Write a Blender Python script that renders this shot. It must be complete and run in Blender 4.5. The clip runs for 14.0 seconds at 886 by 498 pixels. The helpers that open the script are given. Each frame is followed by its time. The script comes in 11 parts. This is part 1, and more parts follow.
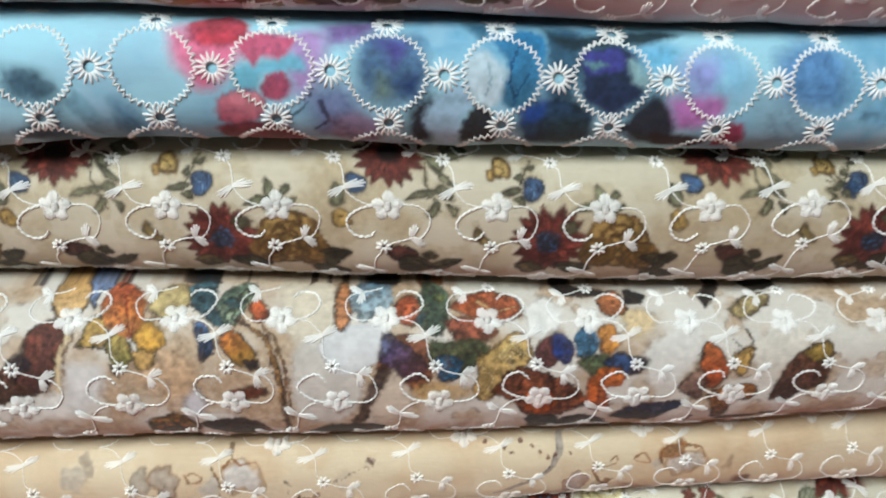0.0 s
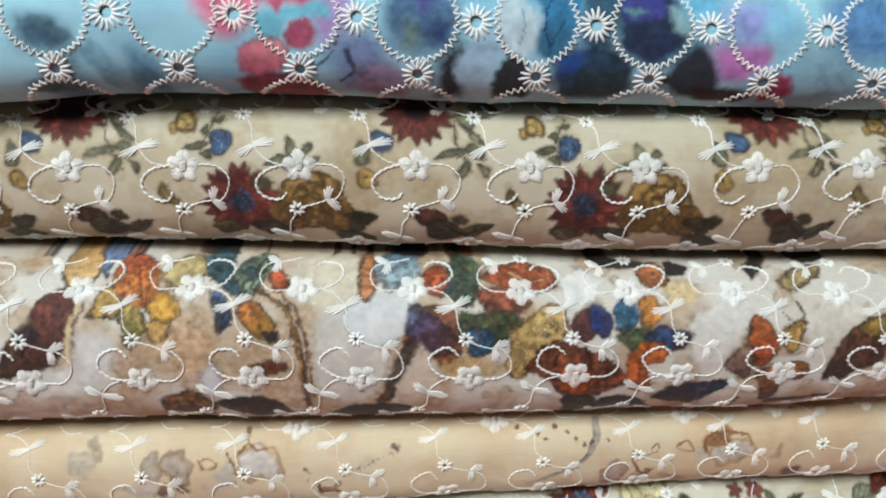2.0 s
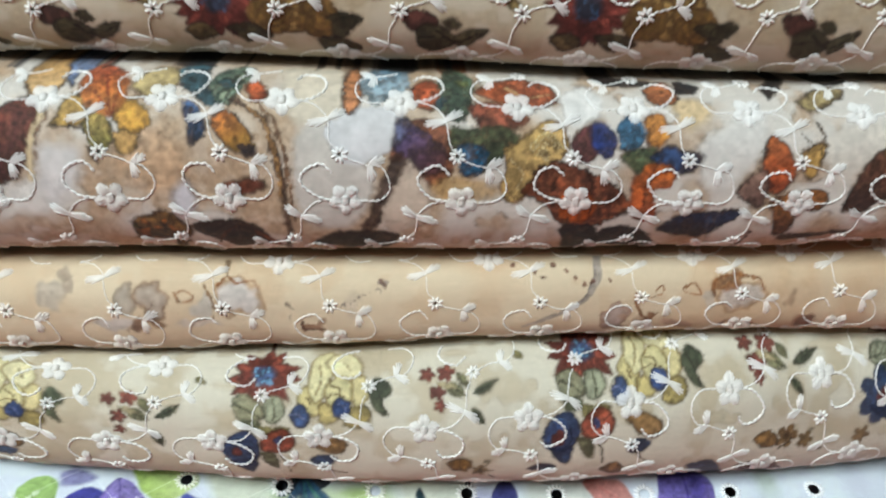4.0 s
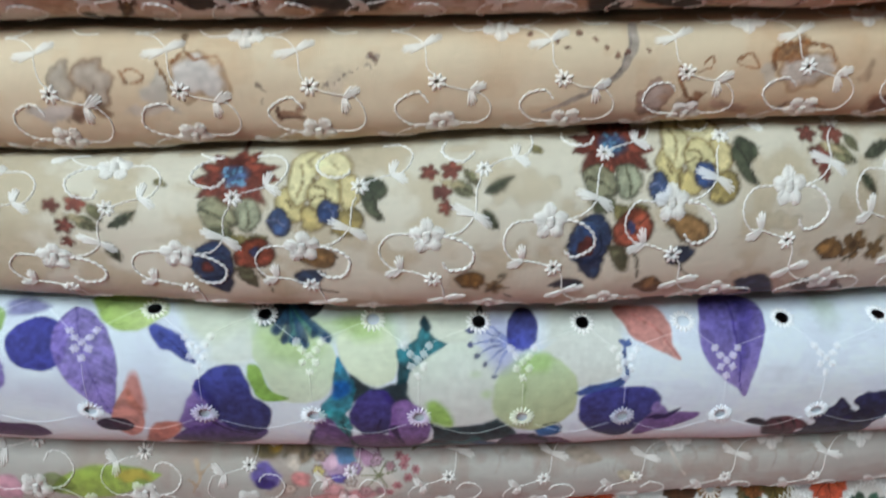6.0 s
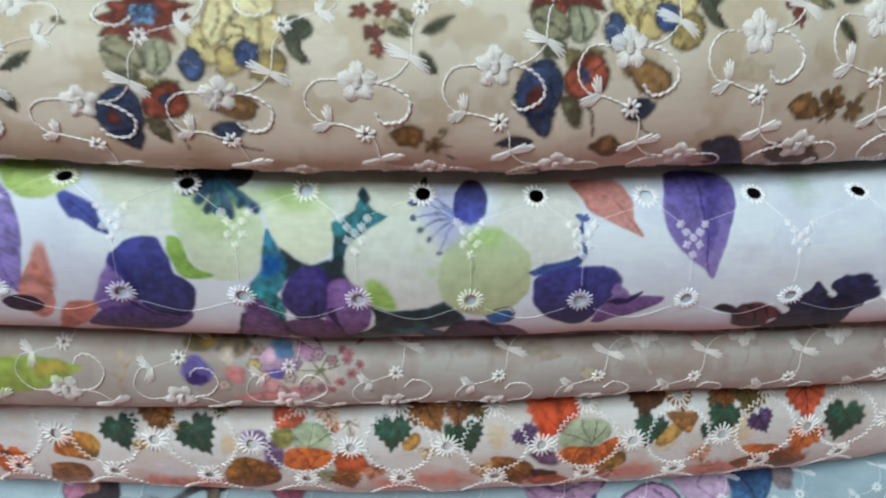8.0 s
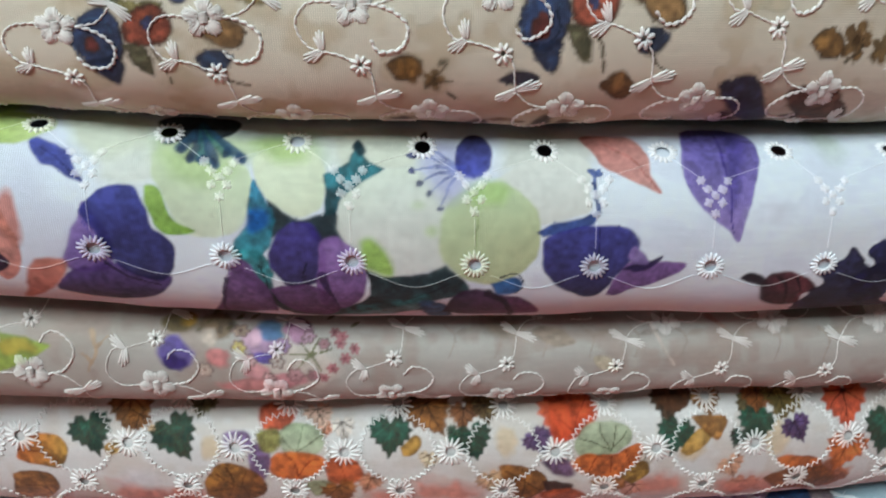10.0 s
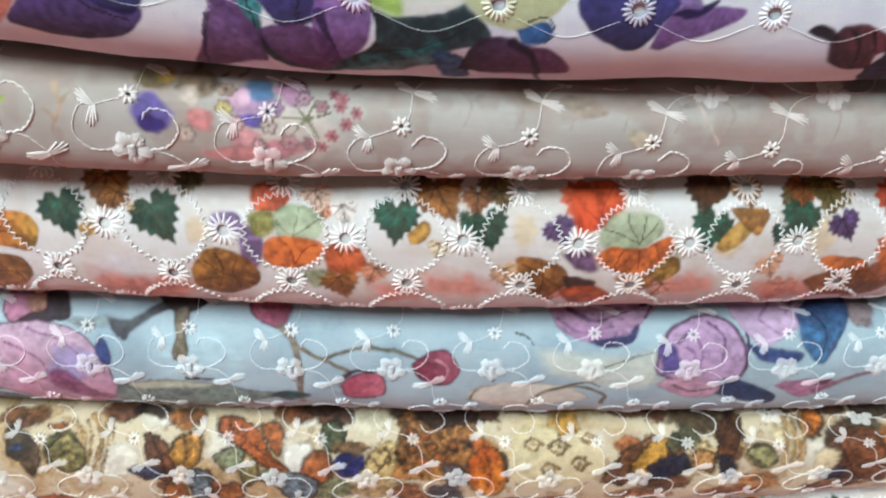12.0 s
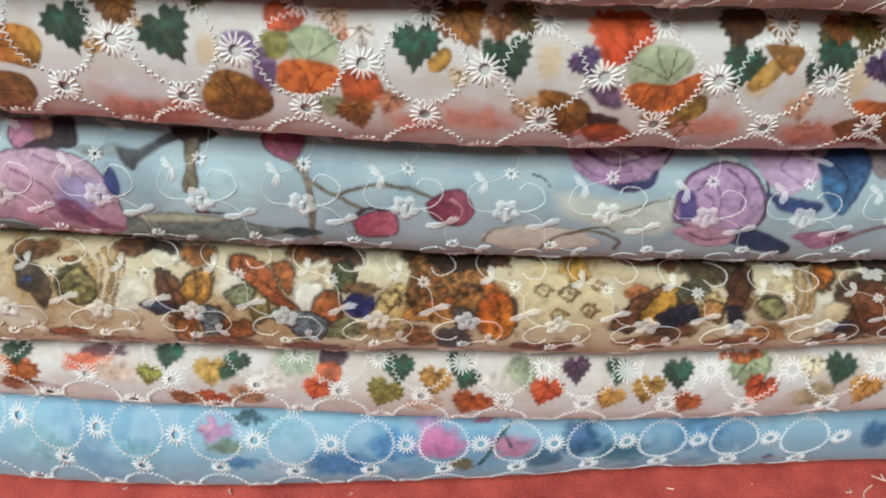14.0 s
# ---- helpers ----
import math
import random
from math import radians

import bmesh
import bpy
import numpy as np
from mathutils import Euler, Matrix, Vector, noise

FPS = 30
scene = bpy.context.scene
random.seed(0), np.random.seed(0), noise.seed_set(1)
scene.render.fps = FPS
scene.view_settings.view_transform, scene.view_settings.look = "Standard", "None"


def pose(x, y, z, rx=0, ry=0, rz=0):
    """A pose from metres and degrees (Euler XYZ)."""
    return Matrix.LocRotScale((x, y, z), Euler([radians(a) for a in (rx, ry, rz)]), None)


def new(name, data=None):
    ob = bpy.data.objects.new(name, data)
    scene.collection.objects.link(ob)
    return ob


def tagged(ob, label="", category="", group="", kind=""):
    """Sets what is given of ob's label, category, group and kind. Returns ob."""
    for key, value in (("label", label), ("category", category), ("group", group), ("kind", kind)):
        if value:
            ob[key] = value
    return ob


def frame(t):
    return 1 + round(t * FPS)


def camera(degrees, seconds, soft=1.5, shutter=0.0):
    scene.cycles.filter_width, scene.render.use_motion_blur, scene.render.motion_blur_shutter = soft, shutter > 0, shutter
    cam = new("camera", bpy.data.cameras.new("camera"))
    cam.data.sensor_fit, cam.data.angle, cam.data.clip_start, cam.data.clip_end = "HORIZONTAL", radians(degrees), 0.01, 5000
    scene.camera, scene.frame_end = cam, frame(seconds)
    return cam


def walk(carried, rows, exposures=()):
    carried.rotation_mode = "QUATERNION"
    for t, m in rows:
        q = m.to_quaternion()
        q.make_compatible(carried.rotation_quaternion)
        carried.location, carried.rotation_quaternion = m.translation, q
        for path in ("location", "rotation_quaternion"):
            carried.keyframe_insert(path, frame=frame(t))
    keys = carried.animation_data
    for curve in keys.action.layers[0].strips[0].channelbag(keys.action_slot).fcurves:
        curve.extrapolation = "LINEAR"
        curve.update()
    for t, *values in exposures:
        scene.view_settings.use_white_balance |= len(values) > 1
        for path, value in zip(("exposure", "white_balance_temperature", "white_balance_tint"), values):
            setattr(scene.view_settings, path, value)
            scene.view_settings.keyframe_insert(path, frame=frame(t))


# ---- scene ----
SOFT = 2.0
cam = camera(56.40, 14.0, SOFT, 0.5)
# seconds, eye (metres), turn (degrees)
ROWS = [
    (0, 0.00220, 0.02114, 1.22516, 63.545, -0.715, -3.918),
    (0.5, 0.00157, 0.02550, 1.21138, 64.859, -0.368, -3.130),
    (1, -0.00180, 0.02531, 1.20459, 66.115, -0.202, -2.956),
    (1.5, -0.00249, 0.02411, 1.20313, 66.677, -0.191, -3.091),
    (2, -0.00121, 0.02349, 1.20301, 66.583, -0.174, -3.060),
    (2.5, -0.00146, 0.02387, 1.20034, 66.211, -0.102, -2.937),
    (3, -0.00168, 0.02227, 1.19214, 65.411, -0.107, -2.822),
    (3.5, -0.00317, 0.00844, 1.18009, 64.404, -0.302, -2.132),
    (3.7, 0.00327, 0.01516, 1.17494, 64.157, -0.422, -2.057),
    (5.8, 0.00527, 0.03582, 1.12709, 59.099, 0.848, -2.141),
    (6, 0.00541, 0.03849, 1.12468, 58.075, 0.871, -2.080),
    (6.5, 0.00423, 0.04108, 1.11351, 54.937, 0.820, -1.974),
    (7, 0.00628, 0.04043, 1.11308, 53.432, 0.564, -2.222),
    (7.5, 0.00800, 0.03743, 1.11316, 53.662, 0.588, -2.247),
    (8, 0.01677, 0.03897, 1.09421, 56.615, 0.640, -2.444),
    (8.2, 0.01747, 0.04241, 1.08736, 57.364, 0.499, -2.503),
    (10.3, 0.01730, 0.03553, 1.05280, 64.447, 1.225, -1.991),
    (10.5, 0.01784, 0.03761, 1.04780, 64.236, 1.285, -1.893),
    (11, 0.01738, 0.04262, 1.03640, 63.875, 1.220, -1.891),
    (11.2, 0.01703, 0.04286, 1.03233, 62.824, 1.260, -2.049),
    (11.4, 0.01608, 0.04369, 1.02790, 58.816, 0.737, -1.665),
    (11.5, 0.01561, 0.04400, 1.02674, 57.882, 0.533, -1.717),
    (12, 0.01458, 0.04480, 1.02746, 55.575, 0.273, -1.579),
    (12.5, 0.01507, 0.04426, 1.02092, 52.616, 0.070, -1.325),
    (13, 0.01473, 0.04167, 1.01735, 50.231, -0.244, -1.107),
    (13.5, 0.01162, 0.04226, 1.01349, 48.186, -0.783, -0.816),
    (14, 0.01032, 0.04141, 1.01587, 47.516, -1.022, -0.684),
]
EXPOSURE = [   # seconds, stops, kelvin, tint
    (0.0, 0.12, 6600, 10), (0.5, 0.05, 6600, 10), (3.0, 0.1, 6600, 10), (6.0, -0.1, 6200, 9), (8.0, -0.12, 6250, 9), (10.5, 0.1, 6400, 9), (10.8, 0.2, 6400, 9),
    (11.2, 0.18, 6400, 9), (12.0, 0.45, 6350, 10), (13.0, 0.32, 6450, 10), (14.0, 0.14, 6750, 10),
]
walk(cam, [(t, pose(x, y, z, rx, ry, rz)) for t, x, y, z, rx, ry, rz in ROWS], EXPOSURE)

# ---- light: shop interior with two ceiling panels ----
world = bpy.data.worlds.new("shop_air")
scene.world = world
world.use_nodes = True
world.node_tree.nodes["Background"].inputs[0].default_value = (0.9, 0.95, 1.0, 1)
world.node_tree.nodes["Background"].inputs[1].default_value = 0.0


def panel_lamp(x, y, z, sx, sy, watts, colour):
    data = bpy.data.lights.new("panel_light", "AREA")
    data.shape, data.size, data.size_y, data.energy, data.color = "RECTANGLE", sx, sy, watts, colour
    ob = new("panel_light", data)
    ob.matrix_world = pose(x, y, z)
    return ob


PANEL = [(-0.7, -1.0, 2.655, 1.2, 0.9, 60.0), (-1.7, -1.0, 2.655, 0.7, 0.9, 10.0)]
for lx, ly, lz, sx, sy, w in PANEL:
    panel_lamp(lx, ly, lz - 0.03, sx, sy, w, (0.85, 0.945, 0.955))


# ---- materials ----
def lin(r, g, b):
    return tuple(((c / 255 / 12.92) if c <= 10 else ((c / 255 + 0.055) / 1.055) ** 2.4) for c in (r, g, b))


def node_mat(name):
    m = bpy.data.materials.new(name)
    m.use_nodes = True
    nt = m.node_tree
    return m, nt, nt.nodes["Principled BSDF"]


def cloth_material(name, weave=0.42, contrast=0.27, sheen=0.15):
    """Printed cotton lawn: the print comes with the mesh, the weave from two crossed sets of threads."""
    m, nt, bsdf = node_mat(name)
    N, L = nt.nodes, nt.links
    att = N.new("ShaderNodeAttribute"); att.attribute_name = "print"
    uvn = N.new("ShaderNodeUVMap"); uvn.uv_map = "weave"
    waves = []
    for direction in ("X", "Y"):
        w = N.new("ShaderNodeTexWave"); w.bands_direction = direction; w.wave_profile = "SIN"
        w.inputs["Scale"].default_value = 0.314 / weave
        w.inputs["Distortion"].default_value = 1.2
        w.inputs["Detail"].default_value = 2
        w.inputs["Detail Scale"].default_value = 0.4
        L.new(uvn.outputs[0], w.inputs["Vector"])
        waves.append(w)
    mul = N.new("ShaderNodeMath"); mul.operation = "MULTIPLY"
    L.new(waves[0].outputs["Fac"], mul.inputs[0]); L.new(waves[1].outputs["Fac"], mul.inputs[1])
    slub = N.new("ShaderNodeTexNoise"); slub.inputs["Scale"].default_value = 0.5; slub.inputs["Detail"].default_value = 4
    stretch = N.new("ShaderNodeMapping"); stretch.inputs["Scale"].default_value = (0.25, 2.2, 1)
    L.new(uvn.outputs[0], stretch.inputs[0]); L.new(stretch.outputs[0], slub.inputs["Vector"])
    tone = N.new("ShaderNodeMapRange")
    tone.inputs["To Min"].default_value = 1.0 - contrast; tone.inputs["To Max"].default_value = 1.0 + contrast * 0.4
    L.new(mul.outputs[0], tone.inputs[0])
    tone2 = N.new("ShaderNodeMapRange")
    tone2.inputs["From Min"].default_value = 0.3; tone2.inputs["From Max"].default_value = 0.7
    tone2.inputs["To Min"].default_value = 0.96; tone2.inputs["To Max"].default_value = 1.03
    L.new(slub.outputs["Fac"], tone2.inputs[0])
    both = N.new("ShaderNodeMath"); both.operation = "MULTIPLY"
    L.new(tone.outputs[0], both.inputs[0]); L.new(tone2.outputs[0], both.inputs[1])
    mix = N.new("ShaderNodeMix"); mix.data_type = "RGBA"; mix.blend_type = "MULTIPLY"; mix.inputs["Factor"].default_value = 1
    L.new(att.outputs["Color"], mix.inputs["A"]); L.new(both.outputs[0], mix.inputs["B"])
    L.new(mix.outputs["Result"], bsdf.inputs["Base Color"])
    bump = N.new("ShaderNodeBump"); bump.inputs["Strength"].default_value = 0.35; bump.inputs["Distance"].default_value = 0.0001
    add = N.new("ShaderNodeMath"); add.operation = "ADD"
    L.new(mul.outputs[0], add.inputs[0]); L.new(slub.outputs["Fac"], add.inputs[1])
    L.new(add.outputs[0], bump.inputs["Height"]); L.new(bump.outputs[0], bsdf.inputs["Normal"])
    bsdf.inputs["Roughness"].default_value = 0.72
    bsdf.inputs["Specular IOR Level"].default_value = 0.3
    bsdf.inputs["Sheen Weight"].default_value = sheen
    bsdf.inputs["Sheen Roughness"].default_value = 0.4
    return m


def thread_material():
    """Slightly glossy rayon thread, its tint carried by the mesh (dye that bled from the print)."""
    m, nt, bsdf = node_mat("embroidery_thread")
    N, L = nt.nodes, nt.links
    att = N.new("ShaderNodeAttribute"); att.attribute_name = "print"
    isl = N.new("ShaderNodeNewGeometry")
    tone = N.new("ShaderNodeMapRange"); tone.inputs["To Min"].default_value = 0.86; tone.inputs["To Max"].default_value = 1.04
    L.new(isl.outputs["Random Per Island"], tone.inputs[0])
    mix = N.new("ShaderNodeMix"); mix.data_type = "RGBA"; mix.blend_type = "MULTIPLY"; mix.inputs["Factor"].default_value = 1
    L.new(att.outputs["Color"], mix.inputs["A"]); L.new(tone.outputs[0], mix.inputs["B"])
    L.new(mix.outputs["Result"], bsdf.inputs["Base Color"])
    bsdf.inputs["Roughness"].default_value = 0.7
    bsdf.inputs["Specular IOR Level"].default_value = 0.25
    bsdf.inputs["Sheen Weight"].default_value = 0.1
    return m


def mottled(name, dark, light, scale, rough=0.6, bump=0.3, distance=0.001, detail=6):
    m, nt, bsdf = node_mat(name)
    N, L = nt.nodes, nt.links
    tc = N.new("ShaderNodeTexCoord")
    n1 = N.new("ShaderNodeTexNoise"); n1.inputs["Scale"].default_value = scale; n1.inputs["Detail"].default_value = detail
    n2 = N.new("ShaderNodeTexNoise"); n2.inputs["Scale"].default_value = scale * 14; n2.inputs["Detail"].default_value = 4
    L.new(tc.outputs["Object"], n1.inputs["Vector"]); L.new(tc.outputs["Object"], n2.inputs["Vector"])
    add = N.new("ShaderNodeMath"); add.operation = "MULTIPLY_ADD"; add.inputs[1].default_value = 0.5
    L.new(n2.outputs["Fac"], add.inputs[0])
    half = N.new("ShaderNodeMath"); half.operation = "MULTIPLY"; half.inputs[1].default_value = 0.5
    L.new(n1.outputs["Fac"], half.inputs[0]); L.new(half.outputs[0], add.inputs[2])
    ramp = N.new("ShaderNodeValToRGB")
    ramp.color_ramp.elements[0].position, ramp.color_ramp.elements[1].position = 0.36, 0.64
    ramp.color_ramp.elements[0].color, ramp.color_ramp.elements[1].color = (*dark, 1), (*light, 1)
    L.new(add.outputs[0], ramp.inputs[0]); L.new(ramp.outputs[0], bsdf.inputs["Base Color"])
    b = N.new("ShaderNodeBump"); b.inputs["Strength"].default_value = bump; b.inputs["Distance"].default_value = distance
    L.new(add.outputs[0], b.inputs["Height"]); L.new(b.outputs[0], bsdf.inputs["Normal"])
    bsdf.inputs["Roughness"].default_value = rough
    return m


CLOTH = cloth_material("printed_cotton")
FINE = cloth_material("printed_voile", 0.36, 0.28, 0.25)
THREAD = thread_material()
RED = mottled("worn_red_laminate", lin(146, 52, 46), lin(206, 92, 80), 90, 0.6, 0.7, 0.0008)
PLASTER = mottled("plaster", (0.13, 0.11, 0.09), (0.18, 0.15, 0.125), 3, 0.9, 0.2)
TILE = mottled("floor_stone", (0.13, 0.105, 0.09), (0.19, 0.155, 0.13), 4, 0.5, 0.1)
LINT = mottled("lint_thread", lin(205, 165, 150), lin(240, 215, 205), 200, 0.9)
TRIM = mottled("white_metal", (0.7, 0.7, 0.7), (0.78, 0.78, 0.78), 10, 0.4, 0.05)
GLOW = bpy.data.materials.new("panel_diffuser")
GLOW.use_nodes = True
GLOW.node_tree.nodes["Principled BSDF"].inputs["Emission Color"].default_value = (0.84, 0.96, 1.0, 1)
GLOW.node_tree.nodes["Principled BSDF"].inputs["Emission Strength"].default_value = 3.0


# ---- mesh helpers ----
def part(name, bm, material, parent=None, label="", smooth=False):
    me = bpy.data.meshes.new(name)
    bm.to_mesh(me); bm.free()
    if smooth:
        me.polygons.foreach_set("use_smooth", [True] * len(me.polygons))
    me.materials.append(material)
    ob = new(name, me)
    if parent:
        ob.parent = parent
    return tagged(ob, label) if label else ob


def box_bm(x0, y0, z0, x1, y1, z1, bevel=0.0):
    bm = bmesh.new()
    bmesh.ops.create_cube(bm, size=1, matrix=Matrix.LocRotScale(((x0 + x1) / 2, (y0 + y1) / 2, (z0 + z1) / 2), None, (x1 - x0, y1 - y0, z1 - z0)))
    if bevel:
        bmesh.ops.bevel(bm, geom=bm.edges[:], offset=bevel, segments=2, affect="EDGES")
    return bm


def quad_mesh(name, verts, quads, colours, material, parent, uv=None, label=""):
    """A mesh from arrays: vertices, quads, one colour a vertex and, if given, a flat chart in millimetres."""
    me = bpy.data.meshes.new(name)
    n, q = len(verts), len(quads)
    me.vertices.add(n); me.loops.add(q * 4); me.polygons.add(q)
    me.vertices.foreach_set("co", np.ascontiguousarray(verts, dtype=np.float32).ravel())
    flat = np.ascontiguousarray(quads, dtype=np.int32).ravel()
    me.loops.foreach_set("vertex_index", flat)
    me.polygons.foreach_set("loop_start", np.arange(0, q * 4, 4, dtype=np.int32))
    me.polygons.foreach_set("use_smooth", np.ones(q, dtype=bool))
    me.update(calc_edges=True)
    col = me.attributes.new("print", "FLOAT_COLOR", "POINT")
    rgba = np.ones((n, 4), dtype=np.float32); rgba[:, :3] = colours
    col.data.foreach_set("color", rgba.ravel())
    if uv is not None:
        layer = me.uv_layers.new(name="weave")
        layer.data.foreach_set("uv", np.ascontiguousarray(uv[flat], dtype=np.float32).ravel())
    me.materials.append(material)
    ob = new(name, me)
    if parent:
        ob.parent = parent
    return tagged(ob, label) if label else ob


# ---- the room ----
TABLE = 0.75
floor = tagged(part("floor", box_bm(-2.2, -2.4, -0.1, 2.2, 1.4, 0), TILE), "dark worn stone shop floor, dull", "floor", kind="structure")
ceiling = tagged(part("ceiling", box_bm(-2.2, -2.4, 2.7, 2.2, 1.4, 2.8), PLASTER), "plain dull brown-grey plaster ceiling", "ceiling", kind="structure")
for nm, b in (("wall_north", (-2.3, 1.4, 0, 2.3, 1.5, 2.7)), ("wall_south", (-2.3, -2.5, 0, 2.3, -2.4, 2.7)),
              ("wall_west", (-2.3, -2.4, 0, -2.2, 1.4, 2.7)), ("wall_east", (2.2, -2.4, 0, 2.3, 1.4, 2.7))):
    tagged(part(nm, box_bm(*b), PLASTER), "plain dull brown-grey plaster wall", "wall", kind="structure")
for lx, ly, lz, sx, sy, w in PANEL:
    lamp = tagged(new("ceiling_light"), "white square-edged ceiling light panel", "lamp", "ceiling lights")
    lamp.location = (lx, ly, lz)
    part("frame", box_bm(-sx / 2 - 0.02, -sy / 2 - 0.02, 0.0, sx / 2 + 0.02, sy / 2 + 0.02, 0.045, 0.004), TRIM, lamp)
    part("diffuser", box_bm(-sx / 2, -sy / 2, -0.006, sx / 2, sy / 2, -0.001), GLOW, lamp)

table = tagged(new("table"), "worn red laminate table under the folded fabrics", "table")
table.location = (0, 0.32, 0)
# unseen front reach added to bounce red light up under the folds
part("tabletop", box_bm(-0.75, -0.75, TABLE - 0.03, 0.75, 0.36, TABLE, 0.003), RED, table)
for sx in (-1, 1):
    for sy in (-0.68, 0.3):
        part("leg", box_bm(sx * 0.68 - 0.025, sy - 0.025, 0, sx * 0.68 + 0.025, sy + 0.025, TABLE - 0.03, 0.003), TRIM, table)

# ---- folded fabrics ----
COARSE = 3.0        # millimetres between cloth points past the ends of the table's front
HALF = 186.0        # half length of a folded piece, millimetres
BULGE = 0.56        # how far the fold bulges, by its height
SQUARE = 2.5        # 2 is an ellipse, more is boxier


def bend(c, x):
    X = np.clip(x / 0.12, -1.4, 1.4)
    return sum(ci * X ** i for i, ci in enumerate(c))


def rounded(phi):
    c, s = np.cos(phi), np.sin(phi)
    return np.abs(c) ** (2 / SQUARE), np.sign(s) * np.abs(s) ** (2 / SQUARE)


def grain(v, u, cell, rng):
    """Smooth random field of 0 to 1 over the chart, with bumps of that many millimetres."""
    y, x = (v - v[0]) / cell, (u - u[0]) / cell
    g = rng.random((int(y[-1]) + 3, int(x[-1]) + 3))
    yi, xi = y.astype(int), x.astype(int)
    fy, fx = y - yi, x - xi
    fy, fx = fy * fy * (3 - 2 * fy), fx * fx * (3 - 2 * fx)
    fy = fy[:, None]
    a, b = g[yi][:, xi], g[yi][:, xi + 1]
    c, d = g[yi + 1][:, xi], g[yi + 1][:, xi + 1]
    return (a * (1 - fx) + b * fx) * (1 - fy) + (c * (1 - fx) + d * fx) * fy


class Piece:
    """A folded length of cloth: its front fold as a chart of u (along, mm) and v (round the fold, mm, up), printed and then stitched."""

    def __init__(self, title, zt, zb, yf, base, label, seed, material=CLOTH, top=79, step=0.37, span=(-112, 145), rough=0.45, grainy=0.8):
        self.rng = np.random.default_rng(seed)
        self.zt, self.zb, self.yf, self.material = zt, zb, yf, material
        self.rough, self.grainy = rough * 0.5, grainy * 0.45
        self.thing = tagged(new("folded_fabric"), label, "fabric", "stack of folded fabrics")
        self.thing.location = (0, 0, 0)
        ph = np.radians(np.linspace(-90, 90, 3601))
        h = (zt[0] - zb[0]) / 2
        c, s = rounded(ph)
        arc = np.concatenate([[0], np.cumsum(np.hypot(np.diff(2 * BULGE * h * c), np.diff(h * s)))]) * 1000
        arc -= arc[1800]
        lo, hi = np.interp(np.radians([-66, top]), ph, arc)
        self.v = np.arange(lo, hi, step)
        self.u = np.concatenate([np.arange(-HALF, span[0], COARSE), np.arange(span[0], span[1], step), np.arange(span[1], HALF + 0.01, COARSE)])
        self.phi = np.interp(self.v, arc, ph)
        self.nv, self.nu = len(self.v), len(self.u)
        self.U, self.V = np.meshgrid(self.u, self.v)
        r = self.rng
        self.n_big, self.n_mid, self.n_small = (grain(self.v, self.u, k, r) for k in (30, 8, 2.5))
        self.n_fine = grain(self.v, self.u, 1.1, r)
        self.w1, self.w2 = (grain(self.v, self.u, 3.5, r) * 2 - 1 for _ in range(2))
        self.w3, self.w4 = (grain(self.v, self.u, 1.5, r) * 2 - 1 for _ in range(2))
        self.ink = np.empty((self.nv, self.nu, 3))
        self.ink[:] = lin(*base)
        self.base = np.array(lin(*base))
        self.holes, self.deep = [], []
        x = self.u / 1000
        # soft creases that run along the fold
        puff = (grain(self.v, self.u, 25, r) - 0.5) * 1.3 + (grain(self.v, self.u, 9, r) - 0.5) * 0.35
        self.P = self.surface(x, self.phi)
        self.N = self.normals(self.P)
        self.P = self.P + self.N * (puff * 0.001)[..., None]
        self.N = self.normals(self.P)

    def surface(self, x, phi):
        zt, zb, yf = bend(self.zt, x), bend(self.zb, x), bend(self.yf, x)
        H = (zt - zb) / 2 * 0.993
        D = 2 * BULGE * H
        pc, ps = rounded(phi)
        out = np.empty((len(phi), len(x), 3))
        out[..., 0] = x
        out[..., 1] = yf + D * (1 - pc[:, None])
        out[..., 2] = (zt + zb) / 2 + H * ps[:, None]
        return out

    @staticmethod
    def normals(P):
        n = np.cross(np.gradient(P, axis=1), np.gradient(P, axis=0))
        n /= np.linalg.norm(n, axis=-1, keepdims=True) + 1e-12
        return n

    # -- printing --
    def window(self, u0, v0, r):
        i0, i1 = np.searchsorted(self.u, (u0 - r, u0 + r))
        j0, j1 = np.searchsorted(self.v, (v0 - r, v0 + r))
        return (slice(j0, j1), slice(i0, i1)) if i1 > i0 and j1 > j0 else None

    def lay(self, s, mask, colour, mottle=0.0, inner=None):
        a = np.clip(mask, 0, 1)[..., None]
        c = np.array(lin(*colour)) if len(np.shape(colour)) == 1 else colour
        if mottle:
            m = (self.n_small[s] * 0.4 + self.n_mid[s] * 0.25 + self.n_fine[s] * 0.35 - 0.5) * 3.0 * mottle
            if inner is not None:   # dye gathers where a shape ends
                m = m + (0.06 - 0.2 * np.clip(1 - inner, 0, 1) ** 2) * min(1.0, max(0.0, mottle * 3.5 - 0.25))
            c = np.clip(c * np.clip(1 + m, 0.15, 1.7)[..., None], 0, 0.95)
        self.ink[s] = self.ink[s] * (1 - a) + c * a

    def local(self, s, u0, v0, rot, wob):
        c, sn = math.cos(radians(rot)), math.sin(radians(rot))
        x = self.U[s] - u0 + wob * (self.w1[s] + 0.5 * self.w3[s])
        y = self.V[s] - v0 + wob * (self.w2[s] + 0.5 * self.w4[s])
        return x * c + y * sn, -x * sn + y * c

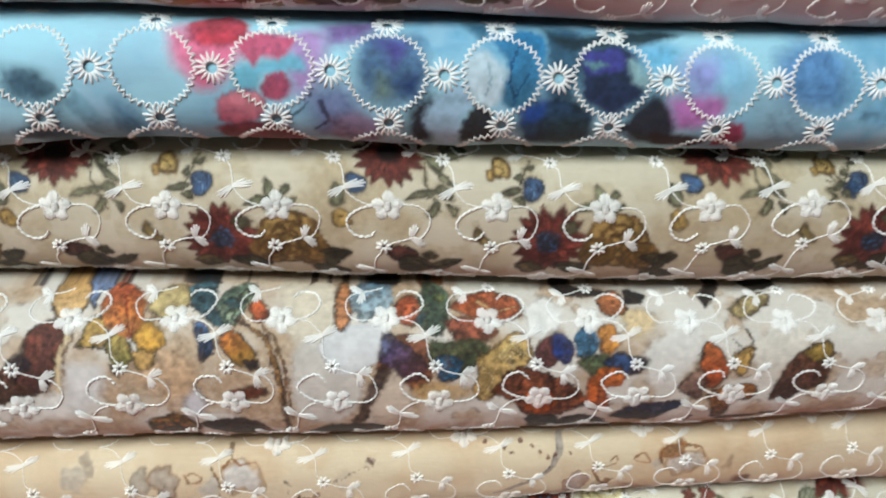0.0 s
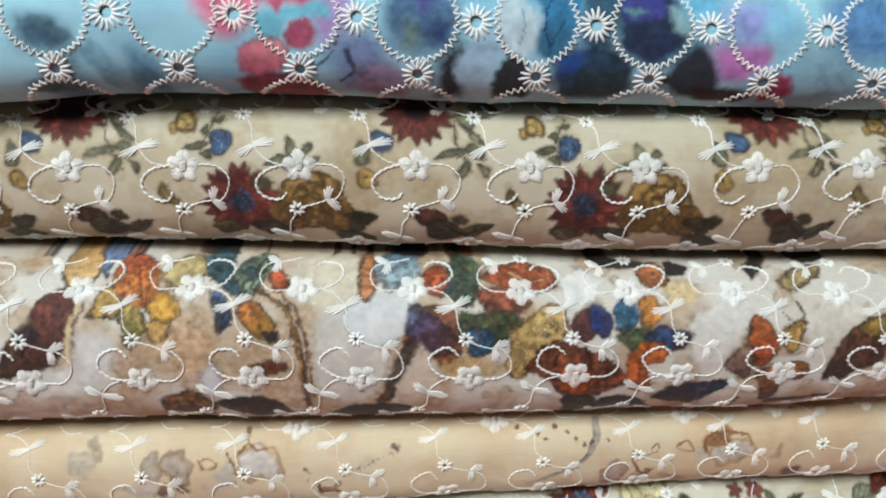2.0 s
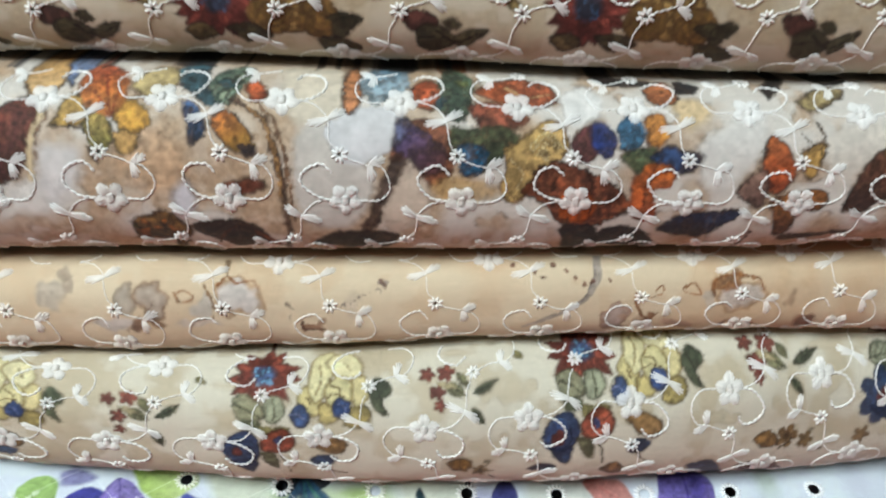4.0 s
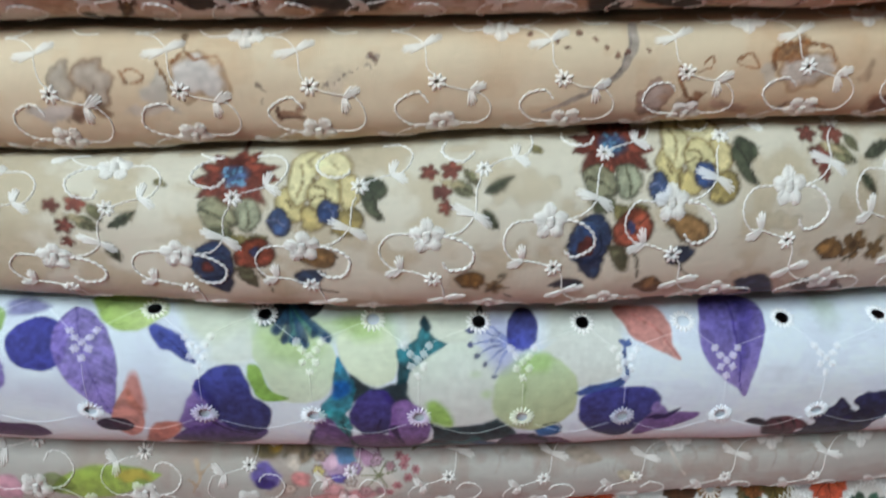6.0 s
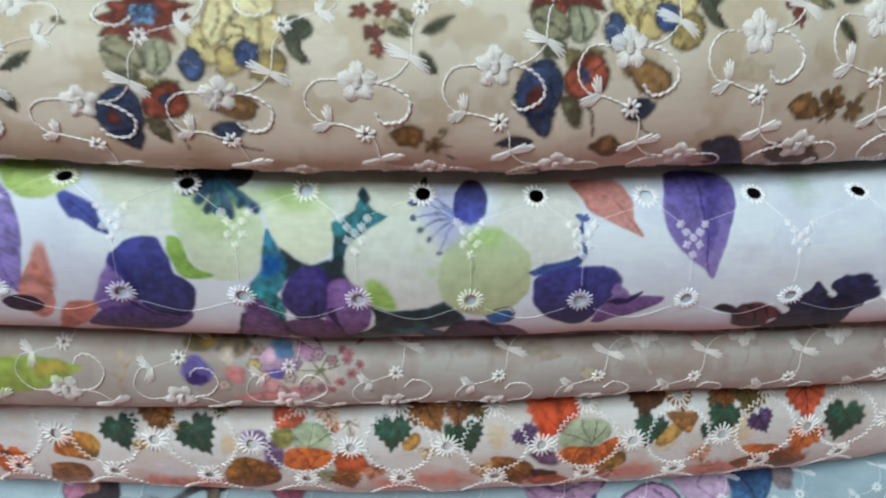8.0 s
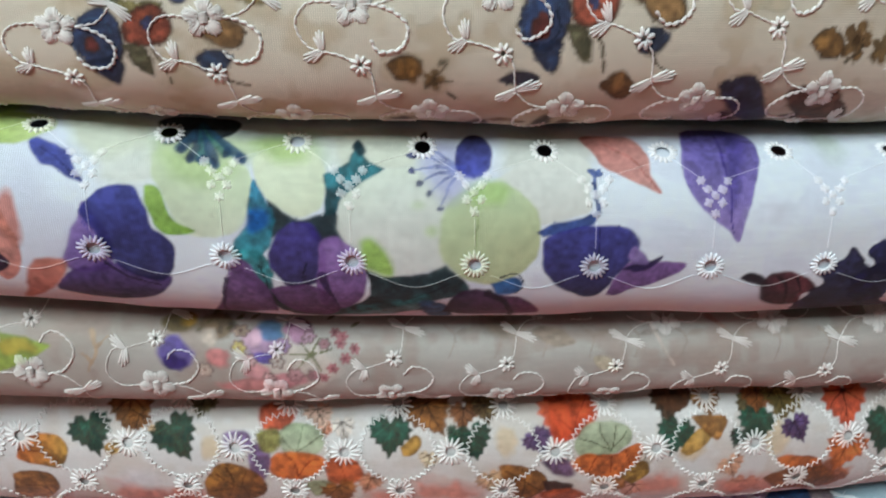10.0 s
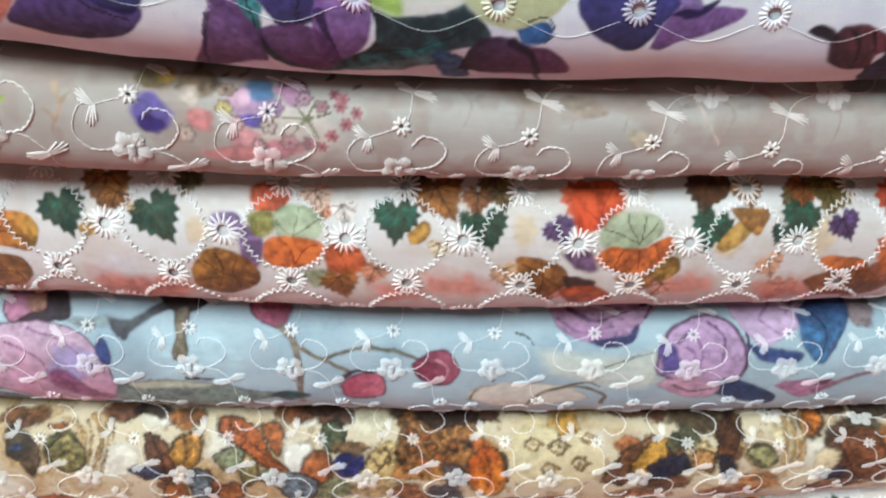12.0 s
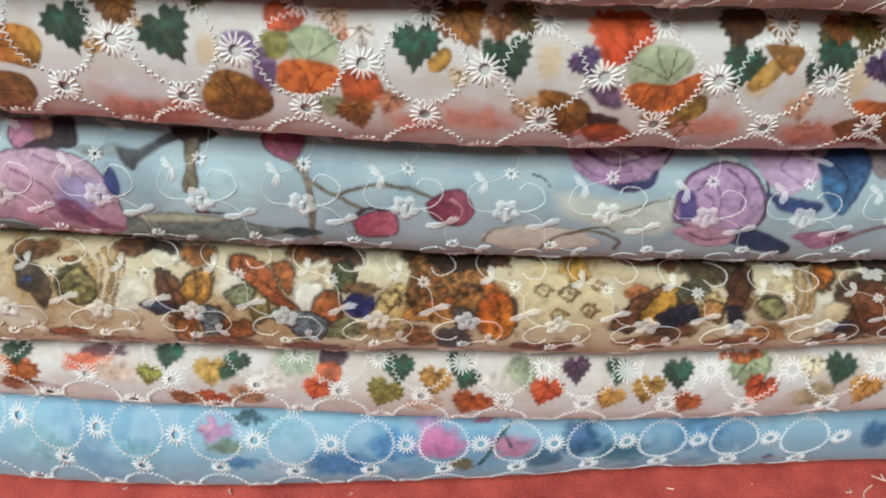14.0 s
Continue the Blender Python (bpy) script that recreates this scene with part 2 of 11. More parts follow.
    def blob(self, u, v, ru, rv, colour, rot=0, alpha=0.9, soft=0.15, wob=0.8, mottle=0.25, rim=None):
        s = self.window(u, v, max(ru, rv) * 1.4 + 3)
        if not s:
            return
        x, y = self.local(s, u, v, rot, wob)
        d = np.hypot(x / ru, y / rv)
        if rim:
            self.lay(s, np.clip((1.0 + 0.5 / min(ru, rv) - d) / 0.08, 0, 1) * alpha, rim, mottle)
        self.lay(s, np.clip((1 - d) / soft, 0, 1) * alpha, colour, mottle, np.clip((1 - d) * min(ru, rv) / 1.6, 0, 1))

    def flower(self, u, v, r, n, colour, core=None, rot=0, depth=0.3, sharp=1.0, alpha=0.92, squash=1.0, edge=None, core_r=0.3, vein=None):
        s = self.window(u, v, r * 1.25 + 2)
        if not s:
            return
        x, y = self.local(s, u, v, rot, 0.25 + 0.03 * r)
        y = y / squash
        th, d = np.arctan2(y, x), np.hypot(x, y)
        lobe = np.abs(np.cos(n * th / 2)) ** sharp
        R = r * (1 - depth + depth * lobe)
        if edge:
            self.lay(s, np.clip((R - d + 0.45) / 0.5, 0, 1) * alpha, edge, 0.3)
        self.lay(s, np.clip((R - d) / (0.05 * r + 0.3), 0, 1) * alpha, colour, 0.35, np.clip((R - d) / 1.2, 0, 1))
        if vein:
            gap = np.clip(1 - lobe * 3.2, 0, 1) * (d < R * 0.95) * (d > 0.2 * r)
            self.lay(s, gap * 0.75, vein, 0.2)
            rings = np.clip(np.sin(d * 2.6 + 3 * self.n_small[s]) - 0.55, 0, 1) * (d < R * 0.9) * 1.2
            self.lay(s, rings * 0.5, vein, 0.2)
        if core:
            self.lay(s, np.clip((r * core_r - d) / (0.06 * r + 0.2), 0, 1) * alpha, core, 0.35)

    def head(self, u, v, r, colour, core, dark, n=17):
        """A flower head of two rings of narrow pointed petals round a dotted heart."""
        shade = lambda c, k: tuple(min(255, x * k) for x in c)
        self.blob(u, v, 0.74 * r, 0.74 * r, shade(colour, 0.85), soft=0.3, wob=0.8, mottle=0.4)
        soft_dark = tuple((a + b) / 2 for a, b in zip(colour, dark))
        for ring, reach, m in ((0.66, 0.66, n), (0.5, 0.5, n - 4)):
            for i in range(m):
                a = 2 * math.pi * (i + self.rng.uniform(-0.25, 0.25) + ring) / m
                c = shade(colour, self.rng.uniform(0.78, 1.18))
                self.leaf(u + ring * r * math.cos(a), v + ring * r * math.sin(a), reach * r * self.rng.uniform(0.9, 1.15), 0.3 * r, math.degrees(a), c, vein=dark if i % 2 else None, edge=soft_dark)
        self.blob(u, v, 0.4 * r, 0.38 * r, core, soft=0.4, wob=0.6, mottle=0.6)
        for i in range(14):
            a, q = self.rng.uniform(0, 6.28), 0.34 * r * math.sqrt(self.rng.random())
            self.blob(u + q * math.cos(a), v + q * math.sin(a), 0.5, 0.5, shade(core, 1.9), alpha=0.6, wob=0.2)

    def leaf(self, u, v, length, width, rot, colour, vein=None, alpha=0.9, serrate=0.0, edge=None):
        s = self.window(u, v, length * 0.75 + 2)
        if not s:
            return
        x, y = self.local(s, u, v, rot, 0.2)
        t = np.clip(x / length + 0.5, 0, 1)
        w = width / 2 * np.sin(np.pi * t ** 0.8) ** 0.8 * (1 + serrate * np.sin(t * 38))
        inside = (np.abs(x) < length / 2)
        if edge:
            self.lay(s, np.clip((w - np.abs(y) + 0.5) / 0.5, 0, 1) * (np.abs(x) < length / 2 + 0.4) * alpha, edge, 0.2)
        self.lay(s, np.clip((w - np.abs(y)) / 0.5, 0, 1) * inside * alpha, colour, 0.35, np.clip((w - np.abs(y)) / 1.0, 0, 1))
        if vein:
            self.lay(s, np.clip(1 - np.abs(y) / 0.35, 0, 1) * inside * 0.7, vein)
            self.lay(s, np.clip(np.sin((x - np.abs(y) * 1.2) * 3.0) - 0.5, 0, 1) * (np.abs(y) < w * 0.85) * inside * 0.7, vein)

    def shape(self, pts, colour, to=None, way=-90, alpha=0.95, soft=0.5, wob=0.3, mottle=0.2, rim=None, rim_w=0.5, smooth=True):
        """A drawn closed outline, filled; the dye may run to a second colour along a direction and gather in a rim."""
        p = np.asarray(pts, float)
        if smooth:
            ring = np.concatenate([p[-2:], p, p[:2]])
            p = curve(ring, 5)[10:-10]
        lo, hi = p.min(0), p.max(0)
        mid = (lo + hi) / 2
        s = self.window(mid[0], mid[1], max(hi - lo) / 2 + 2)
        if not s:
            return
        x, y = self.local(s, 0, 0, 0, wob)
        inside, best = np.zeros(x.shape, bool), np.full(x.shape, 99.0)
        for a, b in zip(p, np.roll(p, -1, 0)):
            d = b - a
            t = np.clip(((x - a[0]) * d[0] + (y - a[1]) * d[1]) / (d @ d + 1e-9), 0, 1)
            best = np.minimum(best, np.hypot(x - a[0] - t * d[0], y - a[1] - t * d[1]))
            if a[1] != b[1]:
                inside ^= ((a[1] > y) != (b[1] > y)) & (x < d[0] * (y - a[1]) / d[1] + a[0])
        sd = np.where(inside, best, -best)
        c = np.array(lin(*colour))
        if to:
            w = np.array([math.cos(radians(way)), math.sin(radians(way))])
            k = p @ w
            g = np.clip((x * w[0] + y * w[1] - k.min()) / (np.ptp(k) + 1e-6) + 0.35 * (self.n_mid[s] - 0.5), 0, 1)[..., None]
            c = c * (1 - g) + np.array(lin(*to)) * g
        else:
            c = np.broadcast_to(c, x.shape + (3,))
        if rim:
            edge = np.clip((rim_w - sd) / 0.3, 0, 1)[..., None] * 0.9
            c = c * (1 - edge) + np.array(lin(*rim)) * edge
        self.lay(s, np.clip(sd / soft + 0.5, 0, 1) * alpha, c, mottle, np.clip(sd / 1.4, 0, 1))

    def maple(self, u, v, r, rot, colour, vein=None, alpha=0.95):
        """A lobed, toothed leaf whose tip points along rot - 170 degrees, with veins from the stalk."""
        half = ((0.0, -0.42), (0.16, -0.72), (0.45, -0.78), (0.55, -0.55), (0.82, -0.62), (0.78, -0.36), (1.0, -0.22), (0.8, -0.06), (0.86, 0.2),
                (0.6, 0.22), (0.58, 0.48), (0.36, 0.5), (0.3, 0.78), (0.14, 0.8), (0.0, 1.12))
        a = radians(rot - 170)
        f, w = np.array([math.cos(a), math.sin(a)]), np.array([-math.sin(a), math.cos(a)])
        lean = self.rng.uniform(-0.12, 0.12)
        put = lambda x, y: np.array([u, v]) + r * (f * (y + lean * x) + w * x)
        out = [put(x, y) for x, y in half] + [put(-x, y) for x, y in half[-2:0:-1]]
        vein = vein or tuple(c * 0.62 for c in colour)
        light = tuple(min(255, c * 1.14) for c in colour)
        self.shape(out, colour, to=light, way=rot, alpha=alpha, soft=0.45, wob=0.25, mottle=0.4, smooth=False)
        for x, y in ((0, 0.95), (0.68, 0.12), (-0.68, 0.12), (0.72, -0.45), (-0.72, -0.45)):
            self.stroke([put(0, -0.4), put(x * 0.55, (y - 0.4) * 0.5 + 0.02), put(x, y)], 0.07 * r + 0.15, vein, 0.7)
        for x, y, x1, y1 in ((0, 0.1, 0.3, 0.45), (0, 0.1, -0.3, 0.45), (0, 0.4, 0.18, 0.7), (0, 0.4, -0.18, 0.7)):
            self.stroke([put(x, y), put(x1, y1)], 0.04 * r + 0.12, vein, 0.5)

    def stroke(self, pts, width, colour, alpha=0.85, taper=True, wob=0.3):
        pts = curve(pts, 10)
        mid = pts.mean(0)
        r = np.abs(pts - mid).max() + width + 2
        s = self.window(mid[0], mid[1], r)
        if not s:
            return
        x, y = self.local(s, 0, 0, 0, wob)
        best = np.full(x.shape, 9.0)
        n = len(pts) - 1
        for i in range(n):
            a, b = pts[i], pts[i + 1]
            ab = b - a
            t = np.clip(((x - a[0]) * ab[0] + (y - a[1]) * ab[1]) / (ab @ ab + 1e-9), 0, 1)
            d = np.hypot(x - a[0] - t * ab[0], y - a[1] - t * ab[1])
            w = width / 2 * (1 - 0.7 * (i + t) / n if taper else 1)
            best = np.minimum(best, d / np.maximum(w, 0.15))
        self.lay(s, np.clip((1.25 - best) / 0.4, 0, 1) * alpha, colour, 0.3)

    def rose(self, u, v, r, colour, rim, n=8, squash=1.0):
        """Overlapping outlined petals round a folded heart."""
        for ring, k, q in ((0.64, n, 0.48), (0.32, n - 3, 0.40), (0.06, 2, 0.26)):
            for i in range(k):
                a = 2 * math.pi * (i + self.rng.uniform(-0.2, 0.2)) / k + ring * 5
                self.blob(u + ring * r * math.cos(a), v + ring * r * math.sin(a) * squash, q * r, q * r * 0.72 * squash, colour,
                          rot=math.degrees(a) + 90, alpha=0.95, soft=0.3, wob=0.35, mottle=0.3, rim=rim)

    def wash(self, colour, low, high, field=0, alpha=0.6):
        """Cloudy wash over the whole cloth where a noise field passes low."""
        f = (self.n_big * 0.6 + self.n_mid * 0.4, self.n_mid * 0.6 + self.n_small * 0.4, self.n_small * 0.6 + self.n_fine * 0.4)[field]
        m = np.clip((f - low) / (high - low), 0, 1) * alpha
        self.lay((slice(None), slice(None)), m, colour)

    def web(self, colour, field=1, width=0.03, alpha=0.6, below=1.0, above=0.0):
        """Fine drawn ink lines that wander through the printed parts (those darker than below)."""
        f = (self.n_big * 0.5 + self.n_mid * 0.5, self.n_mid * 0.55 + self.n_small * 0.45, self.n_small * 0.7 + self.n_fine * 0.3)[field]
        lum = self.ink.mean(-1)
        gate = np.clip((below - lum) / 0.1, 0, 1) * (lum > above)
        line = np.exp(-((f - 0.5) / width) ** 2) + 0.8 * np.exp(-((f - 0.62) / width) ** 2) + 0.8 * np.exp(-((f - 0.38) / width) ** 2)
        self.lay((slice(None), slice(None)), line * gate * alpha, colour)

    def outline(self, colour, alpha=0.7, step=0.10):
        """A drawn line along the strongest changes of the print."""
        lum = self.ink.mean(-1)
        hue = self.ink[..., 0] - self.ink[..., 2]
        e = 0.5 * (np.hypot(*np.gradient(lum, self.v, self.u)) + 0.6 * np.hypot(*np.gradient(hue, self.v, self.u)))
        m = np.clip((e - step * 0.5) / step, 0, 1) * np.clip(self.n_small * 2.2 - 0.35, 0, 1)
        self.lay((slice(None), slice(None)), m * alpha, colour)

    def bleed(self):
        """Dye creeps along the threads: rough edges, here and there a soft run, and grains within the printed parts."""
        r = self.rng
        hair = grain(self.v, self.u, 0.5, r)
        du = (grain(self.v, self.u, 0.9, r) - 0.5) * 2.2 * self.rough + (hair - 0.5) * 0.9 * self.rough
        dv = (grain(self.v, self.u, 0.9, r) - 0.5) * 2.2 * self.rough + (grain(self.v, self.u, 0.75, r) - 0.5) * 0.9 * self.rough
        i = np.clip(np.rint(np.interp(self.U + du, self.u, np.arange(self.nu))).astype(int), 0, self.nu - 1)
        j = np.clip(np.rint(np.interp(self.V + dv, self.v, np.arange(self.nv))).astype(int), 0, self.nv - 1)
        ink = self.ink[j, i]
        soft = ink
        for k in (1, 1):
            for ax in (0, 1):
                soft = (soft + np.roll(soft, k, ax) + np.roll(soft, -k, ax)) / 3
        a = np.clip((self.n_mid - 0.55) * 2.0, 0.0, 0.45)[..., None]
        a[:3], a[-3:] = 0, 0
        ink = ink * (1 - a) + soft * a
        lum = ink.mean(-1)
        printed = np.clip((0.62 - lum) / 0.35, 0.12, 1)
        m = (self.n_fine * 0.45 + hair * 0.35 + self.n_small * 0.2 - 0.5) * 2
        self.ink = ink * np.clip(1 + self.grainy * m * printed, 0.2, 2.2)[..., None]

    # -- the cloth's own meshes --
    def build(self):
        x = self.u / 1000
        zt, zb, yf = bend(self.zt, x), bend(self.zb, x), bend(self.yf, x)
        H = (zt - zb) / 2 * 0.985
        mid, D = (zt + zb) / 2, 2 * BULGE * H
        rows = [self.P]
        self.bleed()
        self.ink = np.clip(self.ink, 0.002, 0.95)
        self.ink *= self.ink.mean(-1, keepdims=True) ** 0.28   # camera's tone contrast and deep darks put into the print colour
        ink = [self.ink]
        uv = [np.stack([self.U, self.V], -1)]
        back = []
        for y, z in ((D, H), (0.06, H * 0.97), (0.2, H * 0.93), (0.205, H * 0.5), (0.205, -H * 0.5), (0.2, -H * 0.93), (0.06, -H * 0.97), (D, -H)):
            back.append(np.stack([x, yf + y + 0 * x, mid + z + 0 * x], -1))
        rows.append(np.array(back))
        ink.append(np.repeat(self.ink[-1:], len(back), 0))
        uv.append(np.stack(np.meshgrid(self.u, self.v[-1] + 20 * np.arange(1, len(back) + 1)), -1))
        P, C, T = np.concatenate(rows), np.concatenate(ink), np.concatenate(uv)
        nv, nu = P.shape[:2]
        idx = np.arange(nv * nu).reshape(nv, nu)
        low, up = idx, np.roll(idx, -1, 0)
        quads = np.stack([low[:, :-1], low[:, 1:], up[:, 1:], up[:, :-1]], -1)
        keep = np.ones(quads.shape[:2], bool)
        cu, cv = (self.U[:-1, :-1] + self.U[1:, 1:]) / 2, (self.V[:-1, :-1] + self.V[1:, 1:]) / 2
        for hu, hv, hr in self.holes:
            s = self.window(hu, hv, hr + 1)
            if s:
                s = (slice(s[0].start, min(s[0].stop, self.nv - 1)), slice(s[1].start, min(s[1].stop, self.nu - 1)))
                keep[s] &= np.hypot(cu[s] - hu, cv[s] - hv) > hr
        quad_mesh("cloth", P.reshape(-1, 3), quads[keep], C.reshape(-1, 3), self.material, self.thing, T.reshape(-1, 2))
        # the layer of cloth folded inside
        st = 6
        q = (self.P - self.N * 0.0006)[::st, ::st]
        a, b = q.shape[:2]
        idx = np.arange(a * b).reshape(a, b)
        quads = np.stack([idx[:-1, :-1], idx[:-1, 1:], idx[1:, 1:], idx[1:, :-1]], -1)
        whole = np.ones(quads.shape[:2], bool)
        cu, cv = self.U[::st, ::st][:-1, :-1] + 1.5, self.V[::st, ::st][:-1, :-1] + 1.5
        for hu, hv in self.deep:   # larger holes go through both layers
            whole &= np.hypot(cu - hu, cv - hv) > 4.2
        quads = quads[whole]
        tint = np.repeat(self.base[None] * 0.92, a * b, 0)
        quad_mesh("inner_layer", q.reshape(-1, 3), quads, tint, self.material, self.thing, np.stack([self.U, self.V], -1)[::st, ::st].reshape(-1, 2))
        for side in (0, -1):
            ring = P[::6, side]
            end = bmesh.new()
            end.faces.new([end.verts.new(p) for p in ring])
            part("folded_end", end, END, self.thing)

    # -- stitching --
    def at(self, q):
        fu = np.clip(np.interp(q[..., 0], self.u, np.arange(self.nu)), 0, self.nu - 1.001)
        fv = np.clip(np.interp(q[..., 1], self.v, np.arange(self.nv)), 0, self.nv - 1.001)
        i, j = fu.astype(int), fv.astype(int)
        a, b = (fu - i)[..., None], (fv - j)[..., None]
        mix = lambda A: (A[j, i] * (1 - a) + A[j, i + 1] * a) * (1 - b) + (A[j + 1, i] * (1 - a) + A[j + 1, i + 1] * a) * b
        return mix(self.P), mix(self.N), mix(self.ink)

    def inside(self, u, v, m=1.0):
        return self.v[0] + m < v < self.v[-1] - m and -HALF + m < u < HALF - m

    def sew(self, name, stitches, tint=0.22, white=(228, 228, 226)):
        """One stitched mark: rows of u0, v0, u1, v1, half width, height in millimetres."""
        st = np.asarray(stitches, float)
        st = st[(st[:, [1, 3]].min(1) > self.v[0] + 0.3) & (st[:, [1, 3]].max(1) < self.v[-1] - 0.3)]
        if not len(st):
            return None
        a, b = st[:, 0:2], st[:, 2:4]
        d = b - a
        side = np.stack([-d[:, 1], d[:, 0]], -1) / (np.linalg.norm(d, axis=1, keepdims=True) + 1e-9)
        ts, ws, hs = np.array([0, 0.14, 0.5, 0.86, 1]), np.array([0.4, 0.9, 1, 0.9, 0.4]), np.array([0.25, 0.85, 1.0, 0.85, 0.25])
        cs, ch = np.array([-1.0, -0.6, 0.6, 1.0]), np.array([0.0, 0.8, 0.8, 0.0])
        q = a[:, None, None] + d[:, None, None] * ts[None, :, None, None] + side[:, None, None] * (st[:, 4][:, None, None] * ws[None, :, None] * cs)[..., None]
        p, n, ink = self.at(q)
        lift = st[:, 5][:, None, None] * hs[None, :, None] * ch + 0.02
        p = p + n * (lift / 1000)[..., None]
        k = np.arange(20).reshape(5, 4)
        cell = np.stack([k[:-1, :-1], k[:-1, 1:], k[1:, 1:], k[1:, :-1]], -1).reshape(-1, 4)
        quads = (cell[None] + 20 * np.arange(len(st))[:, None, None]).reshape(-1, 4)
        c = np.array(lin(*white)) * (1 - tint) + ink.reshape(-1, 3) * tint
        return quad_mesh(name, p.reshape(-1, 3), quads, c, THREAD, self.thing)


def curve(pts, per=8):
    """Smooth line through points."""
    p = np.asarray(pts, float)
    if len(p) == 2:
        return np.linspace(p[0], p[1], per + 1)
    e = np.concatenate([[2 * p[0] - p[1]], p, [2 * p[-1] - p[-2]]])
    out = []
    for i in range(1, len(e) - 2):
        t = np.linspace(0, 1, per, endpoint=False)[:, None]
        a, b, c, d = e[i - 1], e[i], e[i + 1], e[i + 2]
        out.append(0.5 * (2 * b + (c - a) * t + (2 * a - 5 * b + 4 * c - d) * t ** 2 + (3 * b - a - 3 * c + d) * t ** 3))
    return np.concatenate(out + [p[-1:]])


def rope(pc, name, pts, half, high, tint, twist=1.5, raw=False):
    """One unbroken corded line: a swept thread whose width and height swell with each stitch."""
    p = np.asarray(pts) if raw else curve(pts, 12)
    s = np.concatenate([[0], np.cumsum(np.linalg.norm(np.diff(p, axis=0), axis=1))])
    n = len(p) - 1 if raw else max(6, int(s[-1] / 0.3))
    g = s if raw else np.linspace(0, s[-1], n + 1)
    k = np.stack([np.interp(g, s, p[:, i]) for i in (0, 1)], -1)
    ok = (k[:, 1] > pc.v[0] + 0.5) & (k[:, 1] < pc.v[-1] - 0.5)
    if ok.sum() < 5:
        return
    k, g = k[ok], g[ok]
    d = np.gradient(k, axis=0)
    w = np.stack([-d[:, 1], d[:, 0]], -1) / (np.linalg.norm(d, axis=1, keepdims=True) + 1e-9)
    swell = np.abs(np.sin(np.pi * g / twist))
    saw = (g / twist) % 1.0 - 0.5
    wide = half * (0.5 + 0.5 * swell)
    wide[[0, -1]] *= 0.4
    lift = high * (0.45 + 0.6 * swell)
    cs, ch = np.array([-1.0, -0.55, 0.55, 1.0]), np.array([0.0, 0.85, 0.85, 0.0])
    q = k[:, None] + w[:, None] * (wide[:, None] * cs + (saw * 0.5 * half * 2)[:, None])[..., None]
    P, N, ink = pc.at(q)
    P = P + N * ((lift[:, None] * ch + 0.02) / 1000)[..., None]
    m = len(k)
    i = np.arange(m * 4).reshape(m, 4)
    quads = np.stack([i[:-1, :-1], i[:-1, 1:], i[1:, 1:], i[1:, :-1]], -1).reshape(-1, 4)
    c = np.array(lin(228, 228, 226)) * (1 - tint) + ink.reshape(-1, 3) * tint
    quad_mesh(name, P.reshape(-1, 3), quads, c, THREAD, pc.thing)


def satin_flower(u, v, s, rot, rng):
    out = []
    for k in range(5):
        th = radians(rot + 72 * k + rng.uniform(-5, 5))
        ax, nx = np.array([math.cos(th), math.sin(th)]), np.array([-math.sin(th), math.cos(th)])
        for i in range(9):
            f = (i - 4) / 4
            off = nx * f * 1.6 * s
            r0, r1 = 1.05 * s, (2.5 + 1.75 * math.sqrt(1 - 0.93 * f * f) + rng.uniform(-0.15, 0.2)) * s
            a = np.array([u, v]) + ax * r0 + off * 0.45
            b = np.array([u, v]) + ax * r1 + off
            out.append([*a, *b, 0.23 * s, 0.62 - 0.22 * abs(f) + rng.uniform(-0.1, 0.14)])
    for i in range(5):
        o = (i - 2) * 0.42 * s
        out.append([u - 0.95 * s, v + o - 0.2, u + 0.95 * s, v + o + 0.2, 0.27 * s, 0.95])
    return out


def leaf_stitches(base, tip, s, n=4):
    base, tip = np.asarray(base, float), np.asarray(tip, float)
    d = tip - base
    w = np.array([-d[1], d[0]]) / (np.linalg.norm(d) + 1e-9)
    out = []
    for i in range(n):
        f = (i - (n - 1) / 2) / max(1, (n - 1) / 2)
        out.append([*(base + w * f * 0.3 * s), *(base + d * (1.08 - 0.2 * f * f - 0.06 * i) + w * f * 1.0 * s), 0.28 * s, 0.45])
    return out


